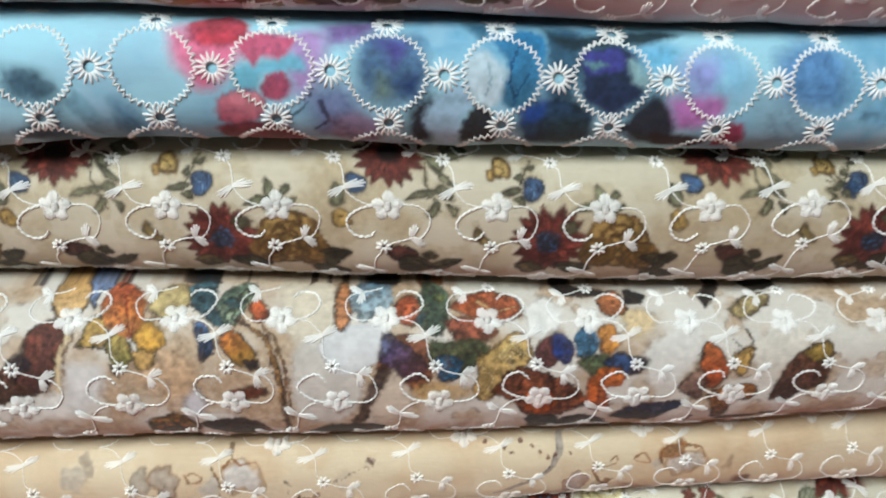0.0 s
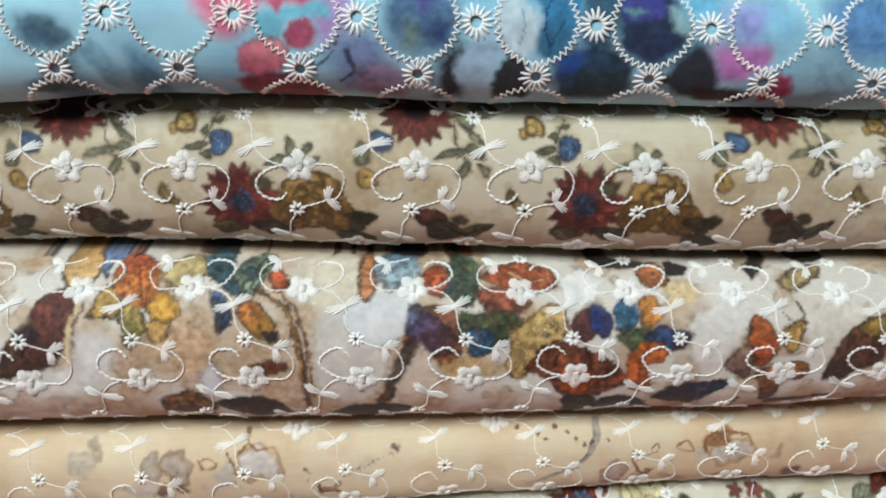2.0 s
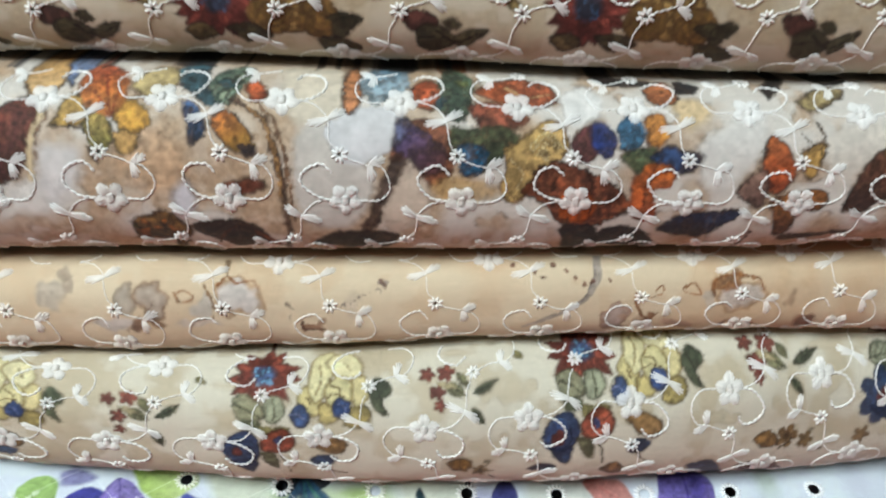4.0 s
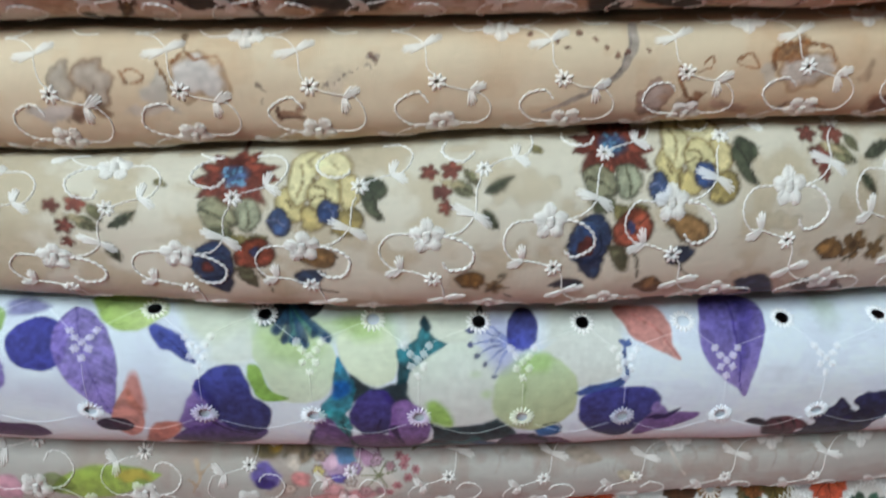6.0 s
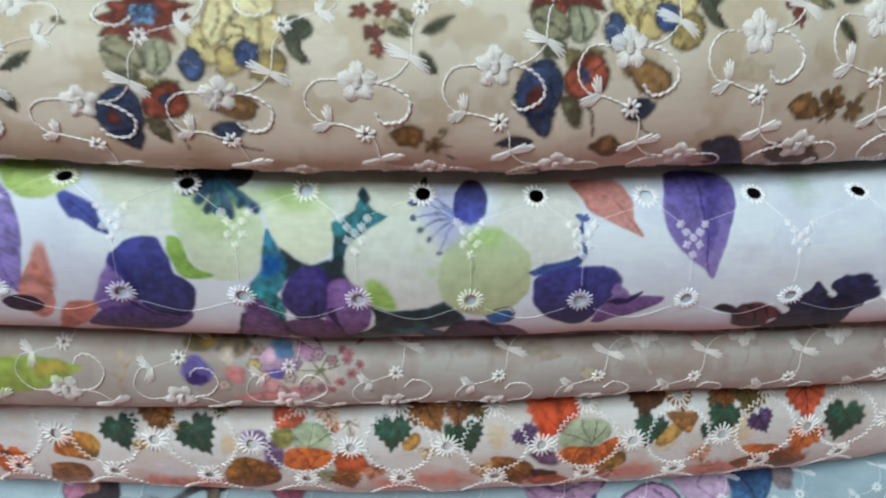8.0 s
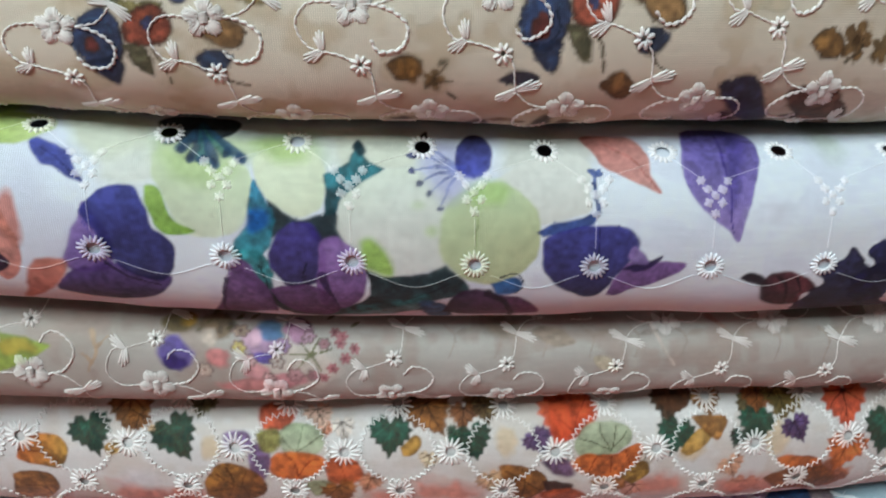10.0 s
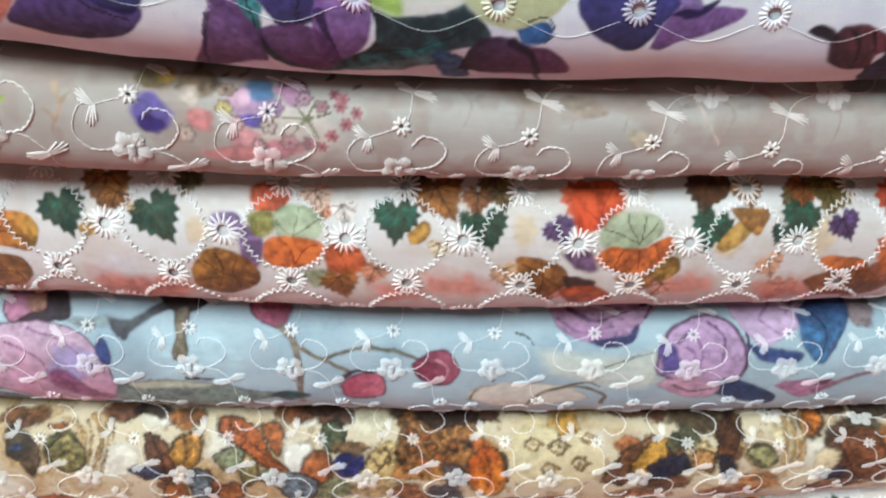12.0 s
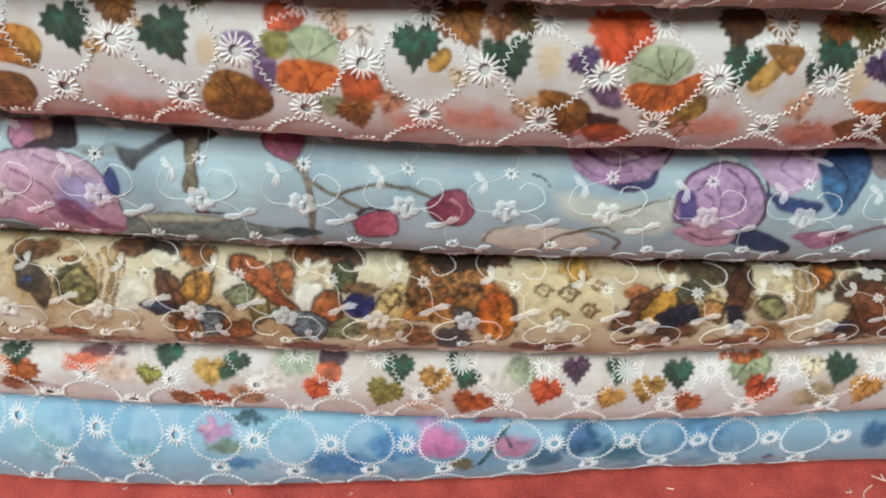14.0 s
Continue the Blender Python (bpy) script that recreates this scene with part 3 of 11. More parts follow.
def vine(pc, u, v, sx, sy, s, tint=0.2, bold=1.0):
    """Flower between a curl and a loop, with two sprigs and a small eyelet, in stitches."""
    if not (pc.v[0] - 14 < v < pc.v[-1] + 14):
        return
    rng = pc.rng
    j = lambda: rng.uniform(-0.25, 0.25)
    to = lambda *ps: [(u + sx * s * (x + j()), v + sy * s * (y + j())) for x, y in ps]
    if pc.inside(u, v, 3):
        pc.sew("satin_flower", satin_flower(u, v, s * 0.95, 90 * sy, rng), tint)
    rope(pc, "curl", to((-3.4, 0.2), (-7, -0.8), (-9.6, -3.3), (-10, -5.7), (-8.3, -7.9), (-5.6, -8.6), (-4, -7.9), (-2.9, -6.4)), 0.37 * s * bold, 0.48 * bold, tint)
    rope(pc, "loop", to((3.6, 0.4), (7.8, 0.3), (10.2, -2.2), (10.2, -5.2), (8.3, -7.9), (6.1, -8.4)), 0.25 * s * bold, 0.38 * bold, tint)
    b1, b2 = to((6, -8.3), (-10.5, 4.4))
    t1, t2, t3, t4 = to((6.7, -4.4), (9.4, -10.6), (-5.4, 6.0), (-14.4, 1.8))
    pc.sew("leaf_sprig", leaf_stitches(b1, t1, s) + leaf_stitches(b1, t2, s), tint)
    pc.sew("leaf_sprig", leaf_stitches(b2, t3, s) + leaf_stitches(b2, t4, s), tint)
    rope(pc, "stem", to((6, -8.4), (3.4, -9.1), (0.6, -10.1)), 0.22 * s * bold, 0.34 * bold, tint)
    rope(pc, "stem", to((-3.6, 0), (-7.5, 1.1), (-10.2, 3.9), (-10.6, 5.6), (-11, 9.4), (-12.3, 11.6)), 0.22 * s * bold, 0.34 * bold, tint)
    e = (u - sx * s, v - 10.9 * sy * s)
    if pc.inside(*e, 2):
        pc.holes.append((*e, 0.5 * s))
        star(pc, "eyelet", *e, 0.5 * s, 2.05 * s, 8, tint, 0.5, 6, 0.55)


def vine_rows(pc, u0, v0, u1, v1, n, sx, sy, tint=0.2, rows=(-2, -1, 0, 1, 2), eyelet=False, bold=1.0, rise=23.7):
    """Rows of the vine, every other one mirrored, from two marked flowers (or eyelets) n repeats apart."""
    pitch = (u1 - u0) / n
    s = pitch / 27.0
    slope = (v1 - v0) / (u1 - u0)
    if eyelet:
        u0, v0 = u0 + sx * s, v0 + 10.9 * sy * s
    for r in rows:
        fx = sx if r % 2 == 0 else -sx
        # stepping to the row that the upper stem leads to
        du = (-14.0 if r % 2 else 0.0) * sx * s
        dv = r * rise * sy * s
        k0 = -int((u0 + HALF) / pitch) - 1
        for k in range(k0, k0 + int(2 * HALF / pitch) + 3):
            uu = u0 + du + k * pitch
            if -HALF + 8 < uu < HALF - 8:
                vine(pc, uu, v0 + dv + (uu - u0) * slope + pc.rng.uniform(-0.3, 0.3), fx, sy, s, tint, bold)


def zigzag_ring(pc, u, v, r, tint, half=0.19, amp=0.8):
    n = int(2 * math.pi * r / 0.78)
    n += n % 2
    a = 2 * math.pi * np.arange(n + 1) / n
    rr = r + amp * np.where(np.arange(n + 1) % 2, 1, -1) * pc.rng.uniform(0.8, 1.1, n + 1)
    corners = np.stack([u + rr * np.cos(a), v + rr * np.sin(a)], -1)
    path = (corners[:-1, None] + (corners[1:] - corners[:-1])[:, None] * np.array([0, 0.33, 0.67])[None, :, None]).reshape(-1, 2)
    rope(pc, "stitched_ring", path, half, 0.42, tint, 1.7, raw=True)


def star(pc, name, u, v, r0, r1, n, tint, high=0.36, per=6, web=0.16):
    """Satin stitches round a hole, in one piece: ridges that run out as points."""
    m = n * per
    th = 2 * math.pi * np.arange(m) / m
    ridge = np.tile(np.array([0.0, 0.6, 1.0, 1.0, 0.6, 0.0])[:per], n)
    long = np.repeat(pc.rng.uniform(0.86, 1.1, n), per)
    out = r0 + (r1 - r0) * (web + (1 - web) * ridge) * long
    rad = np.stack([np.full(m, r0 * 0.92), np.full(m, r0 + 0.12), r0 + (out - r0) * 0.55, out - 0.12, out + 0.06], 1)
    lift = np.stack([np.zeros(m), 0.7 + 0.3 * ridge, 0.35 + 0.65 * ridge, 0.2 + 0.6 * ridge, np.zeros(m)], 1) * high
    q = np.stack([u + rad * np.cos(th)[:, None], v + rad * np.sin(th)[:, None]], -1)
    P, N, ink = pc.at(q)
    P = P + N * ((lift + 0.015) / 1000)[..., None]
    i = np.arange(m * 5).reshape(m, 5)
    k = np.roll(i, -1, 0)
    quads = np.stack([i[:, :-1], i[:, 1:], k[:, 1:], k[:, :-1]], -1).reshape(-1, 4)
    c = np.array(lin(230, 230, 228)) * (1 - tint) + ink.reshape(-1, 3) * tint
    quad_mesh(name, P.reshape(-1, 3), quads, c, THREAD, pc.thing)


def eyelet_star(pc, u, v, hole, r, n, tint, web=0.25):
    if not pc.inside(u, v, r):
        return
    pc.holes.append((u, v, hole))
    if hole > 1.7:
        pc.deep.append((u, v))
    star(pc, "eyelet", u, v, hole, r, n, tint, 0.36, 6, web)


def ring_rows(pc, u0, v0, u1, v1, n, tint=0.15, ratio=0.345, rise=0.92, rows=(-2, -1, 0, 1), amp=0.68, half=0.19):
    """A net of stitched rings with star eyelets between them, along and across."""
    pitch = (u1 - u0) / n
    slope = (v1 - v0) / (u1 - u0)
    r = ratio * pitch
    k0 = -int((u0 + HALF) / pitch) - 1
    for row in rows:
        for k in range(k0, k0 + int(2 * HALF / pitch) + 3):
            u = u0 + k * pitch + pc.rng.uniform(-0.3, 0.3)
            v = v0 + row * rise * pitch + (u - u0) * slope + pc.rng.uniform(-0.3, 0.3)
            if not -HALF + pitch < u < HALF - pitch:
                continue
            if pc.v[0] - r < v < pc.v[-1] + r:
                zigzag_ring(pc, u, v, r, tint, half, amp)
                eyelet_star(pc, u + pitch / 2, v - 0.3, 0.052 * pitch, 0.148 * pitch, 15, tint)
            eyelet_star(pc, u + 0.3, v - rise * pitch / 2, 0.047 * pitch, 0.142 * pitch, 14, tint)


def eyelet_lattice(pc, u0, u1, n, dip, m0, w0, m1, w1, k1, tint=0.5):
    """Eyelets in two staggered rows, knots of four petals between them and fine lines that join them."""
    pitch, low = (u1 - u0) / n, (m1 - m0) / k1
    for k in range(-4, 12):
        u, m = u0 + k * pitch, m0 + k * low
        if not -HALF + pitch < u < HALF - pitch:
            continue
        vt = dip[0] + dip[2] * (u - dip[1]) ** 2
        vl = w0 + (m - m0) * (w1 - w0) / (m1 - m0)
        vk = vl + (vt - vl) * 0.60
        eyelet_star(pc, u, vt, 1.6 if k in (3, 6) else 1.75, 3.2, 15, 0.3, 0.5)
        eyelet_star(pc, m, vl, 1.4, 3.2, 17, tint, 0.45)
        knot = []
        for a, b in ((-1.6, 1.7), (1.6, 1.7), (-1.5, -1.2), (1.5, -1.2), (0, -3.6), (0, 0.4), (-2.9, 3.6), (2.9, 3.6)):
            for i in range(6):
                th, q = math.pi * i / 6 + pc.rng.uniform(-0.2, 0.2), pc.rng.uniform(0.8, 1.3)
                x, y = q * math.cos(th), q * math.sin(th)
                knot.append([m + a - x, vk + b - y, m + a + x, vk + b + y, 0.24, 0.16 + 0.03 * i])
        pc.sew("petal_knot", knot, tint)
        for q in ([(u + 2.2, vt - 2.4), (m - 3.4, vk + 4.4)], [(u + pitch - 2.2, vt - 2.4), (m + 3.4, vk + 4.4)], [(m, vk - 5), (m, vl + 4.2)]):
            rope(pc, "seam", q, 0.13, 0.16, tint + 0.2, 1.1)
        rope(pc, "seam", [(m + 3.2, vl - 2.6), (m + low / 2, vl - 6.0), (m + low - 3.2, vl - 2.6)], 0.13, 0.16, tint + 0.2, 1.1)


def layered_edge():
    """The cut side of a folded piece: thin layers of cloth lying on one another."""
    m, nt, bsdf = node_mat("folded_cloth_edge")
    N, L = nt.nodes, nt.links
    tc = N.new("ShaderNodeTexCoord")
    w = N.new("ShaderNodeTexWave"); w.bands_direction = "Z"; w.inputs["Scale"].default_value = 110; w.inputs["Distortion"].default_value = 3
    w.inputs["Detail"].default_value = 3; w.inputs["Detail Scale"].default_value = 0.6
    L.new(tc.outputs["Object"], w.inputs["Vector"])
    ramp = N.new("ShaderNodeValToRGB")
    ramp.color_ramp.elements[0].color, ramp.color_ramp.elements[1].color = (0.30, 0.27, 0.23, 1), (0.66, 0.62, 0.56, 1)
    L.new(w.outputs["Fac"], ramp.inputs[0]); L.new(ramp.outputs[0], bsdf.inputs["Base Color"])
    bump = N.new("ShaderNodeBump"); bump.inputs["Strength"].default_value = 0.8; bump.inputs["Distance"].default_value = 0.001
    L.new(w.outputs["Fac"], bump.inputs["Height"]); L.new(bump.outputs[0], bsdf.inputs["Normal"])
    bsdf.inputs["Roughness"].default_value = 0.9
    return m


END = layered_edge()


top_cream = Piece("top_cream", (1.2279, -0.0040, -0.0008, 0.0019), (1.1879, -0.0040, -0.0008, 0.0019), (0.2040, 0.0000, -0.0000),
    (226, 210, 208), "off-white floral cotton, folded, topmost of the stack", 1)
top_cream.wash((200, 170, 160), 0.45, 0.75, 0, 0.5)
top_cream.blob(-70.3, -19.7, 6.8, 2.7, (120, 60, 50), wob=1.5)
top_cream.blob(-59.9, -19.3, 7.0, 2.8, (170, 150, 110), wob=1.5)
top_cream.blob(-42.4, -18.5, 7.0, 2.8, (200, 130, 60), wob=1.5)
top_cream.blob(-28.3, -17.7, 7.1, 2.8, (150, 80, 40), wob=1.5)
top_cream.blob(-16.5, -17.0, 7.1, 2.8, (180, 120, 70), wob=1.5)
top_cream.blob(-7.0, -16.4, 7.1, 2.8, (90, 70, 50), wob=1.5)
top_cream.blob(4.8, -15.7, 7.1, 2.8, (120, 95, 60), wob=1.5)
top_cream.blob(23.9, -14.7, 7.2, 2.5, (110, 95, 60), wob=1.5)
vine_rows(top_cream, -80, -9, 82, -9, 6, 1, 1)
top_cream.build()
blue_rings = Piece("blue_rings", (1.1879, -0.0040, -0.0008, 0.0019), (1.1578, -0.0045, -0.0026, 0.0038), (0.2044, 0.0001, -0.0000),
    (168, 222, 242), "sky-blue watercolour floral cotton with stitched rings, folded", 2, rough=0.5, grainy=0.5)
blue_rings.wash((104, 176, 220), 0.45, 0.7, 0, 0.7)
blue_rings.wash((168, 212, 235), 0.5, 0.75, 1, 0.6)
blue_rings.blob(-76.6, 1.6, 6.1, 4.2, (105, 140, 155), soft=0.4, wob=1.3, alpha=0.92, mottle=0.3)
blue_rings.blob(-76.4, -10.5, 7.4, 3.3, (80, 110, 130), soft=0.4, wob=1.3, alpha=0.92, mottle=0.3)
blue_rings.blob(120.4, -2.1, 7.1, 5.6, (120, 180, 215), soft=0.4, wob=1.3, alpha=0.92, mottle=0.3)
blue_rings.shape([(-80.8, 4.2), (-73.8, 4.1), (-69.9, -0.5), (-75.1, -2.8), (-81.6, -0.4)], (80, 122, 146), soft=5.4, mottle=0.18, wob=0.6)
blue_rings.stroke([(-66.8, -2.3), (-61.1, -12.0), (-61.1, -23.4)], 5.0, (112, 166, 192), alpha=0.6, wob=1)
blue_rings.shape([(-58.4, -1.7), (-52.4, -7.0), (-50.6, -23.4), (-58.1, -23.4), (-58.4, -7.1)], (92, 146, 178), soft=3.6, mottle=0.18, wob=0.6)
blue_rings.shape([(-70.4, -2.9), (-67.8, -20.6), (-76.2, -22.2), (-76.1, -6.6)], (76, 116, 138), soft=5.4, alpha=0.8, mottle=0.18, wob=0.6)
blue_rings.shape([(-43.0, 12.9), (-28.9, 13.4), (-31.6, 5.6), (-37.9, 0.5), (-41.4, 5.4)], (240, 116, 156), soft=3.6, mottle=0.18, wob=0.6)
blue_rings.shape([(-18.9, 13.8), (-11.1, 14.1), (-11.5, 4.9), (-15.6, -0.2), (-19.2, 2.3)], (184, 146, 206), soft=4.5, mottle=0.18, wob=0.6)
blue_rings.shape([(-15.6, -1.2), (-8.2, 2.1), (-3.4, -3.3), (-6.1, -9.9), (-14.0, -12.6)], (122, 134, 186), soft=5.4, alpha=0.85, mottle=0.18, wob=0.6)
blue_rings.shape([(-32.1, 5.3), (-25.9, 6.5), (-22.3, 8.1), (-17.0, 8.3), (-15.1, 4.8), (-24.8, 4.3), (-26.3, 0.7), (-31.3, 0.6)], (116, 196, 224), soft=1.8, mottle=0.18, wob=0.6)
blue_rings.shape([(-30.9, 13.0), (-18.2, 13.5), (-19.7, 8.2), (-24.4, 8.1), (-26.5, 6.0), (-29.6, 8.4)], (224, 92, 132), soft=1.4, mottle=0.18, wob=0.6)
blue_rings.shape([(-35.7, -1.9), (-31.0, 1.0), (-26.3, 0.5), (-23.9, -2.7), (-27.1, -7.1), (-33.3, -8.2), (-35.9, -5.9)], (206, 84, 112), to=(234, 146, 158), way=60, rim=(180, 66, 96), soft=1.1, mottle=0.18, wob=0.6)
blue_rings.shape([(-25.3, 1.5), (-22.4, 4.8), (-20.0, 4.2), (-18.9, 0.4), (-21.0, -2.2), (-24.0, -1.0)], (196, 78, 112), soft=1.1, mottle=0.18, wob=0.6)
blue_rings.shape([(-36.3, -9.9), (-29.6, -7.6), (-21.1, -8.1), (-16.0, -14.8), (-28.7, -23.4), (-35.8, -13.6)], (152, 40, 62), soft=1.3, mottle=0.18, wob=0.6)
blue_rings.stroke([(-20.8, -6.0), (-16.3, -3.7), (-14.1, 0.3)], 0.8, (40, 50, 76))
blue_rings.stroke([(-12.3, -2.1), (-10.8, -6.3), (-14.0, -9.3)], 1.3, (44, 46, 80))
blue_rings.stroke([(-11.1, -6.3), (-7.5, -8.7)], 1.2, (50, 50, 84))
blue_rings.shape([(-10.4, -6.6), (-4.9, -4.4), (1.5, -7.2), (-1.2, -14.6), (-9.6, -14.1)], (156, 138, 172), soft=2.7, mottle=0.18, wob=0.6)
blue_rings.shape([(-3.2, 13.5), (8.9, 13.9), (12.1, 5.6), (8.9, -0.6), (1.3, -2.1), (-3.1, 1.4), (-4.7, 7.4)], (84, 124, 168), soft=4.5, mottle=0.18, wob=0.6)
blue_rings.shape([(0.4, 12.1), (7.0, 12.2), (4.1, 6.3)], (92, 84, 176), soft=3.6, mottle=0.18, wob=0.6)
blue_rings.shape([(1.0, 5.2), (4.0, 0.6), (-0.1, -1.0)], (136, 168, 158), soft=3.6, mottle=0.18, wob=0.6)
blue_rings.shape([(4.8, 2.8), (10.4, 4.6), (8.9, -0.9)], (44, 74, 136), soft=3.6, mottle=0.18, wob=0.6)
blue_rings.shape([(7.6, -14.2), (8.4, -2.9), (13.8, -0.0), (12.9, -12.8)], (46, 38, 52), soft=3.6, mottle=0.18, wob=0.6)
blue_rings.shape([(11.6, -7.1), (13.3, -0.3), (19.6, 2.6), (22.4, -0.0), (19.5, -5.2), (20.6, -12.3), (15.1, -14.2)], (172, 208, 234), soft=1.8, mottle=0.18, wob=0.6)
blue_rings.shape([(20.2, -12.9), (21.1, -3.8), (24.7, -1.5), (27.1, -4.9), (27.3, -14.0)], (52, 46, 44), soft=1.4, mottle=0.18, wob=0.6)
blue_rings.shape([(38.8, 16.4), (46.9, 16.5), (46.0, 1.4), (39.1, 2.7)], (44, 96, 128), soft=3.6, mottle=0.18, wob=0.6)
blue_rings.shape([(33.2, -2.4), (39.5, 0.8), (46.1, 0.7), (50.5, -4.6), (45.0, -11.7), (34.4, -12.3)], (36, 72, 112), soft=2.7, mottle=0.5, wob=0.8)
blue_rings.shape([(33.2, -2.2), (38.6, -0.5), (37.8, -5.0), (34.2, -5.8)], (42, 92, 184), soft=1.8, mottle=0.18, wob=0.6)
blue_rings.shape([(38.8, -5.0), (49.2, -4.6), (50.4, -11.4), (40.1, -13.6)], (54, 84, 92), soft=3.6, mottle=0.18, wob=0.6)
blue_rings.shape([(26.2, 15.4), (37.8, 16.3), (38.0, 6.4), (36.1, 0.2), (31.0, -2.5), (28.7, 2.4), (29.9, 8.6)], (34, 140, 200), to=(56, 124, 162), soft=1.4, mottle=0.18, wob=0.6)
blue_rings.stroke([(32.3, 0.0), (30.6, 6.2), (33.7, 13.6)], 0.6, (22, 80, 132))
blue_rings.stroke([(35.0, 6.3), (33.2, 2.7), (31.6, -1.6)], 0.5, (24, 90, 140))
blue_rings.shape([(19.9, 5.6), (23.4, 11.0), (27.2, 9.0), (29.6, 6.2), (28.6, -0.1), (26.0, -2.6), (21.9, -0.3)], (204, 226, 238), soft=1.8, mottle=0.18, wob=0.6)
blue_rings.stroke([(25.7, 8.4), (26.3, 4.9), (25.3, 0.1)], 0.5, (150, 190, 215))
blue_rings.shape([(46.3, 9.7), (57.3, 13.5), (62.4, 7.2), (62.0, 0.8), (55.2, -3.4), (48.1, 0.5)], (36, 48, 94), soft=2.2, mottle=0.35, wob=0.6)
blue_rings.shape([(47.1, 10.9), (56.1, 12.5), (57.3, 8.3), (52.0, 6.0), (47.7, 6.5)], (78, 80, 174), soft=1.4, mottle=0.18, wob=0.6)
blue_rings.shape([(47.7, 8.9), (53.5, 8.9), (50.4, 7.0)], (114, 166, 170), soft=1.4, mottle=0.18, wob=0.6)
blue_rings.shape([(57.8, 9.5), (61.8, 8.6), (63.0, 3.3), (59.1, 4.4)], (152, 194, 202), soft=1.4, mottle=0.18, wob=0.6)
blue_rings.shape([(56.8, -7.3), (62.4, 0.1), (66.3, 1.4), (69.9, -3.8), (70.4, -11.7), (61.9, -10.9)], (46, 42, 56), soft=2.2, mottle=0.18, wob=0.6)
blue_rings.shape([(64.8, -8.8), (77.4, -8.9), (77.5, -12.8), (66.5, -12.8)], (74, 36, 42), soft=1.4, mottle=0.18, wob=0.6)
blue_rings.shape([(60.6, 12.7), (70.3, 13.0), (68.3, 8.3), (61.5, 8.1)], (114, 194, 236), soft=3.6, mottle=0.18, wob=0.6)
blue_rings.shape([(70.3, 7.3), (76.0, 11.7), (82.4, 10.1), (80.1, 2.5), (74.6, 1.2)], (154, 164, 228), soft=6.3, mottle=0.18, wob=0.6)
blue_rings.shape([(79.6, 11.8), (86.4, 8.9), (85.3, 2.5), (79.5, 3.7)], (144, 208, 242), soft=4.5, mottle=0.18, wob=0.6)
blue_rings.shape([(68.3, 1.0), (74.8, 1.7), (81.7, 0.9), (80.0, -3.9), (72.6, -6.8), (69.7, -3.8)], (200, 124, 198), soft=2.9, mottle=0.18, wob=0.6)
blue_rings.shape([(82.5, -5.8), (87.2, -4.6), (88.4, -10.0), (80.9, -12.6)], (184, 54, 94), soft=1.4, mottle=0.18, wob=0.6)
blue_rings.shape([(93.7, 11.8), (107.9, 14.1), (110.6, 0.4), (100.0, -1.1), (93.5, 4.1)], (98, 152, 208), soft=5.4, mottle=0.18, wob=0.6)
blue_rings.shape([(89.3, 0.1), (103.0, -2.4), (106.4, -11.8), (91.6, -12.4)], (134, 174, 198), soft=7.2, alpha=0.8, mottle=0.18, wob=0.6)
blue_rings.shape([(-41.5, 15.7), (-38.1, 18.2), (-32.0, 19.6), (-27.7, 16.3), (-30.1, 11.1), (-34.9, 9.6), (-39.9, 11.7)], (200, 60, 78), soft=1.4, mottle=0.35, wob=0.6)
blue_rings.shape([(-45.3, 13.0), (-41.4, 14.9), (-38.6, 3.9), (-43.7, 6.2)], (240, 124, 164), soft=4.5, mottle=0.18, wob=0.6)
blue_rings.shape([(-11.6, 17.1), (0.1, 18.8), (-1.2, 14.2), (-10.3, 10.8)], (142, 112, 182), soft=3.6, mottle=0.18, wob=0.6)
blue_rings.shape([(38.8, 18.5), (43.8, 15.1), (54.9, 17.4), (63.3, 18.7), (71.2, 16.8), (61.0, 14.1), (43.5, 11.8)], (30, 62, 74), soft=2.2, mottle=0.18, wob=0.6)
blue_rings.shape([(20.6, 19.1), (27.4, 18.1), (24.1, 13.4)], (60, 124, 156), soft=2.7, mottle=0.18, wob=0.6)
blue_rings.web((40, 80, 130), 1, 0.014, 0.3, 0.45)
ring_rows(blue_rings, -48.8, 5.8, 80.5, 5.2, 5, 0.15, 0.345, 0.92, (-2, -1, 0, 1), 0.75, 0.26)
blue_rings.build()
sunflower = Piece("sunflower", (1.1578, -0.0045, -0.0026, 0.0038), (1.1196, -0.0036, -0.0019, 0.0016), (0.2053, -0.0052, 0.0044),
    (218, 207, 184), "beige cotton with sunflower print and white vine embroidery, folded", 3)
sunflower.wash((196, 172, 134), 0.5, 0.72, 0, 0.6)
sunflower.wash((224, 214, 188), 0.55, 0.75, 1, 0.5)
sunflower.wash((190, 166, 128), 0.46, 0.62, 1, 0.4)
sunflower.head(-77.9, 19.1, 9.2, (158, 72, 58), (34, 22, 22), (100, 40, 36))
sunflower.head(-120.9, -2.4, 10.1, (152, 72, 62), (40, 64, 90), (98, 42, 40))
sunflower.rose(-103.4, -3.1, 8.0, (188, 152, 92), (140, 104, 58))
sunflower.rose(-109.5, -6.5, 4.7, (150, 116, 60), (136, 100, 56), n=6)
sunflower.rose(-98.8, -7.6, 4.7, (160, 122, 62), (136, 100, 56), n=6)
sunflower.head(2.8, 20.2, 9.0, (158, 72, 58), (34, 22, 22), (100, 40, 36))
sunflower.head(-38.5, -3.5, 9.4, (152, 72, 62), (40, 64, 90), (98, 42, 40))
sunflower.rose(-21.7, -3.1, 7.7, (188, 152, 92), (140, 104, 58))
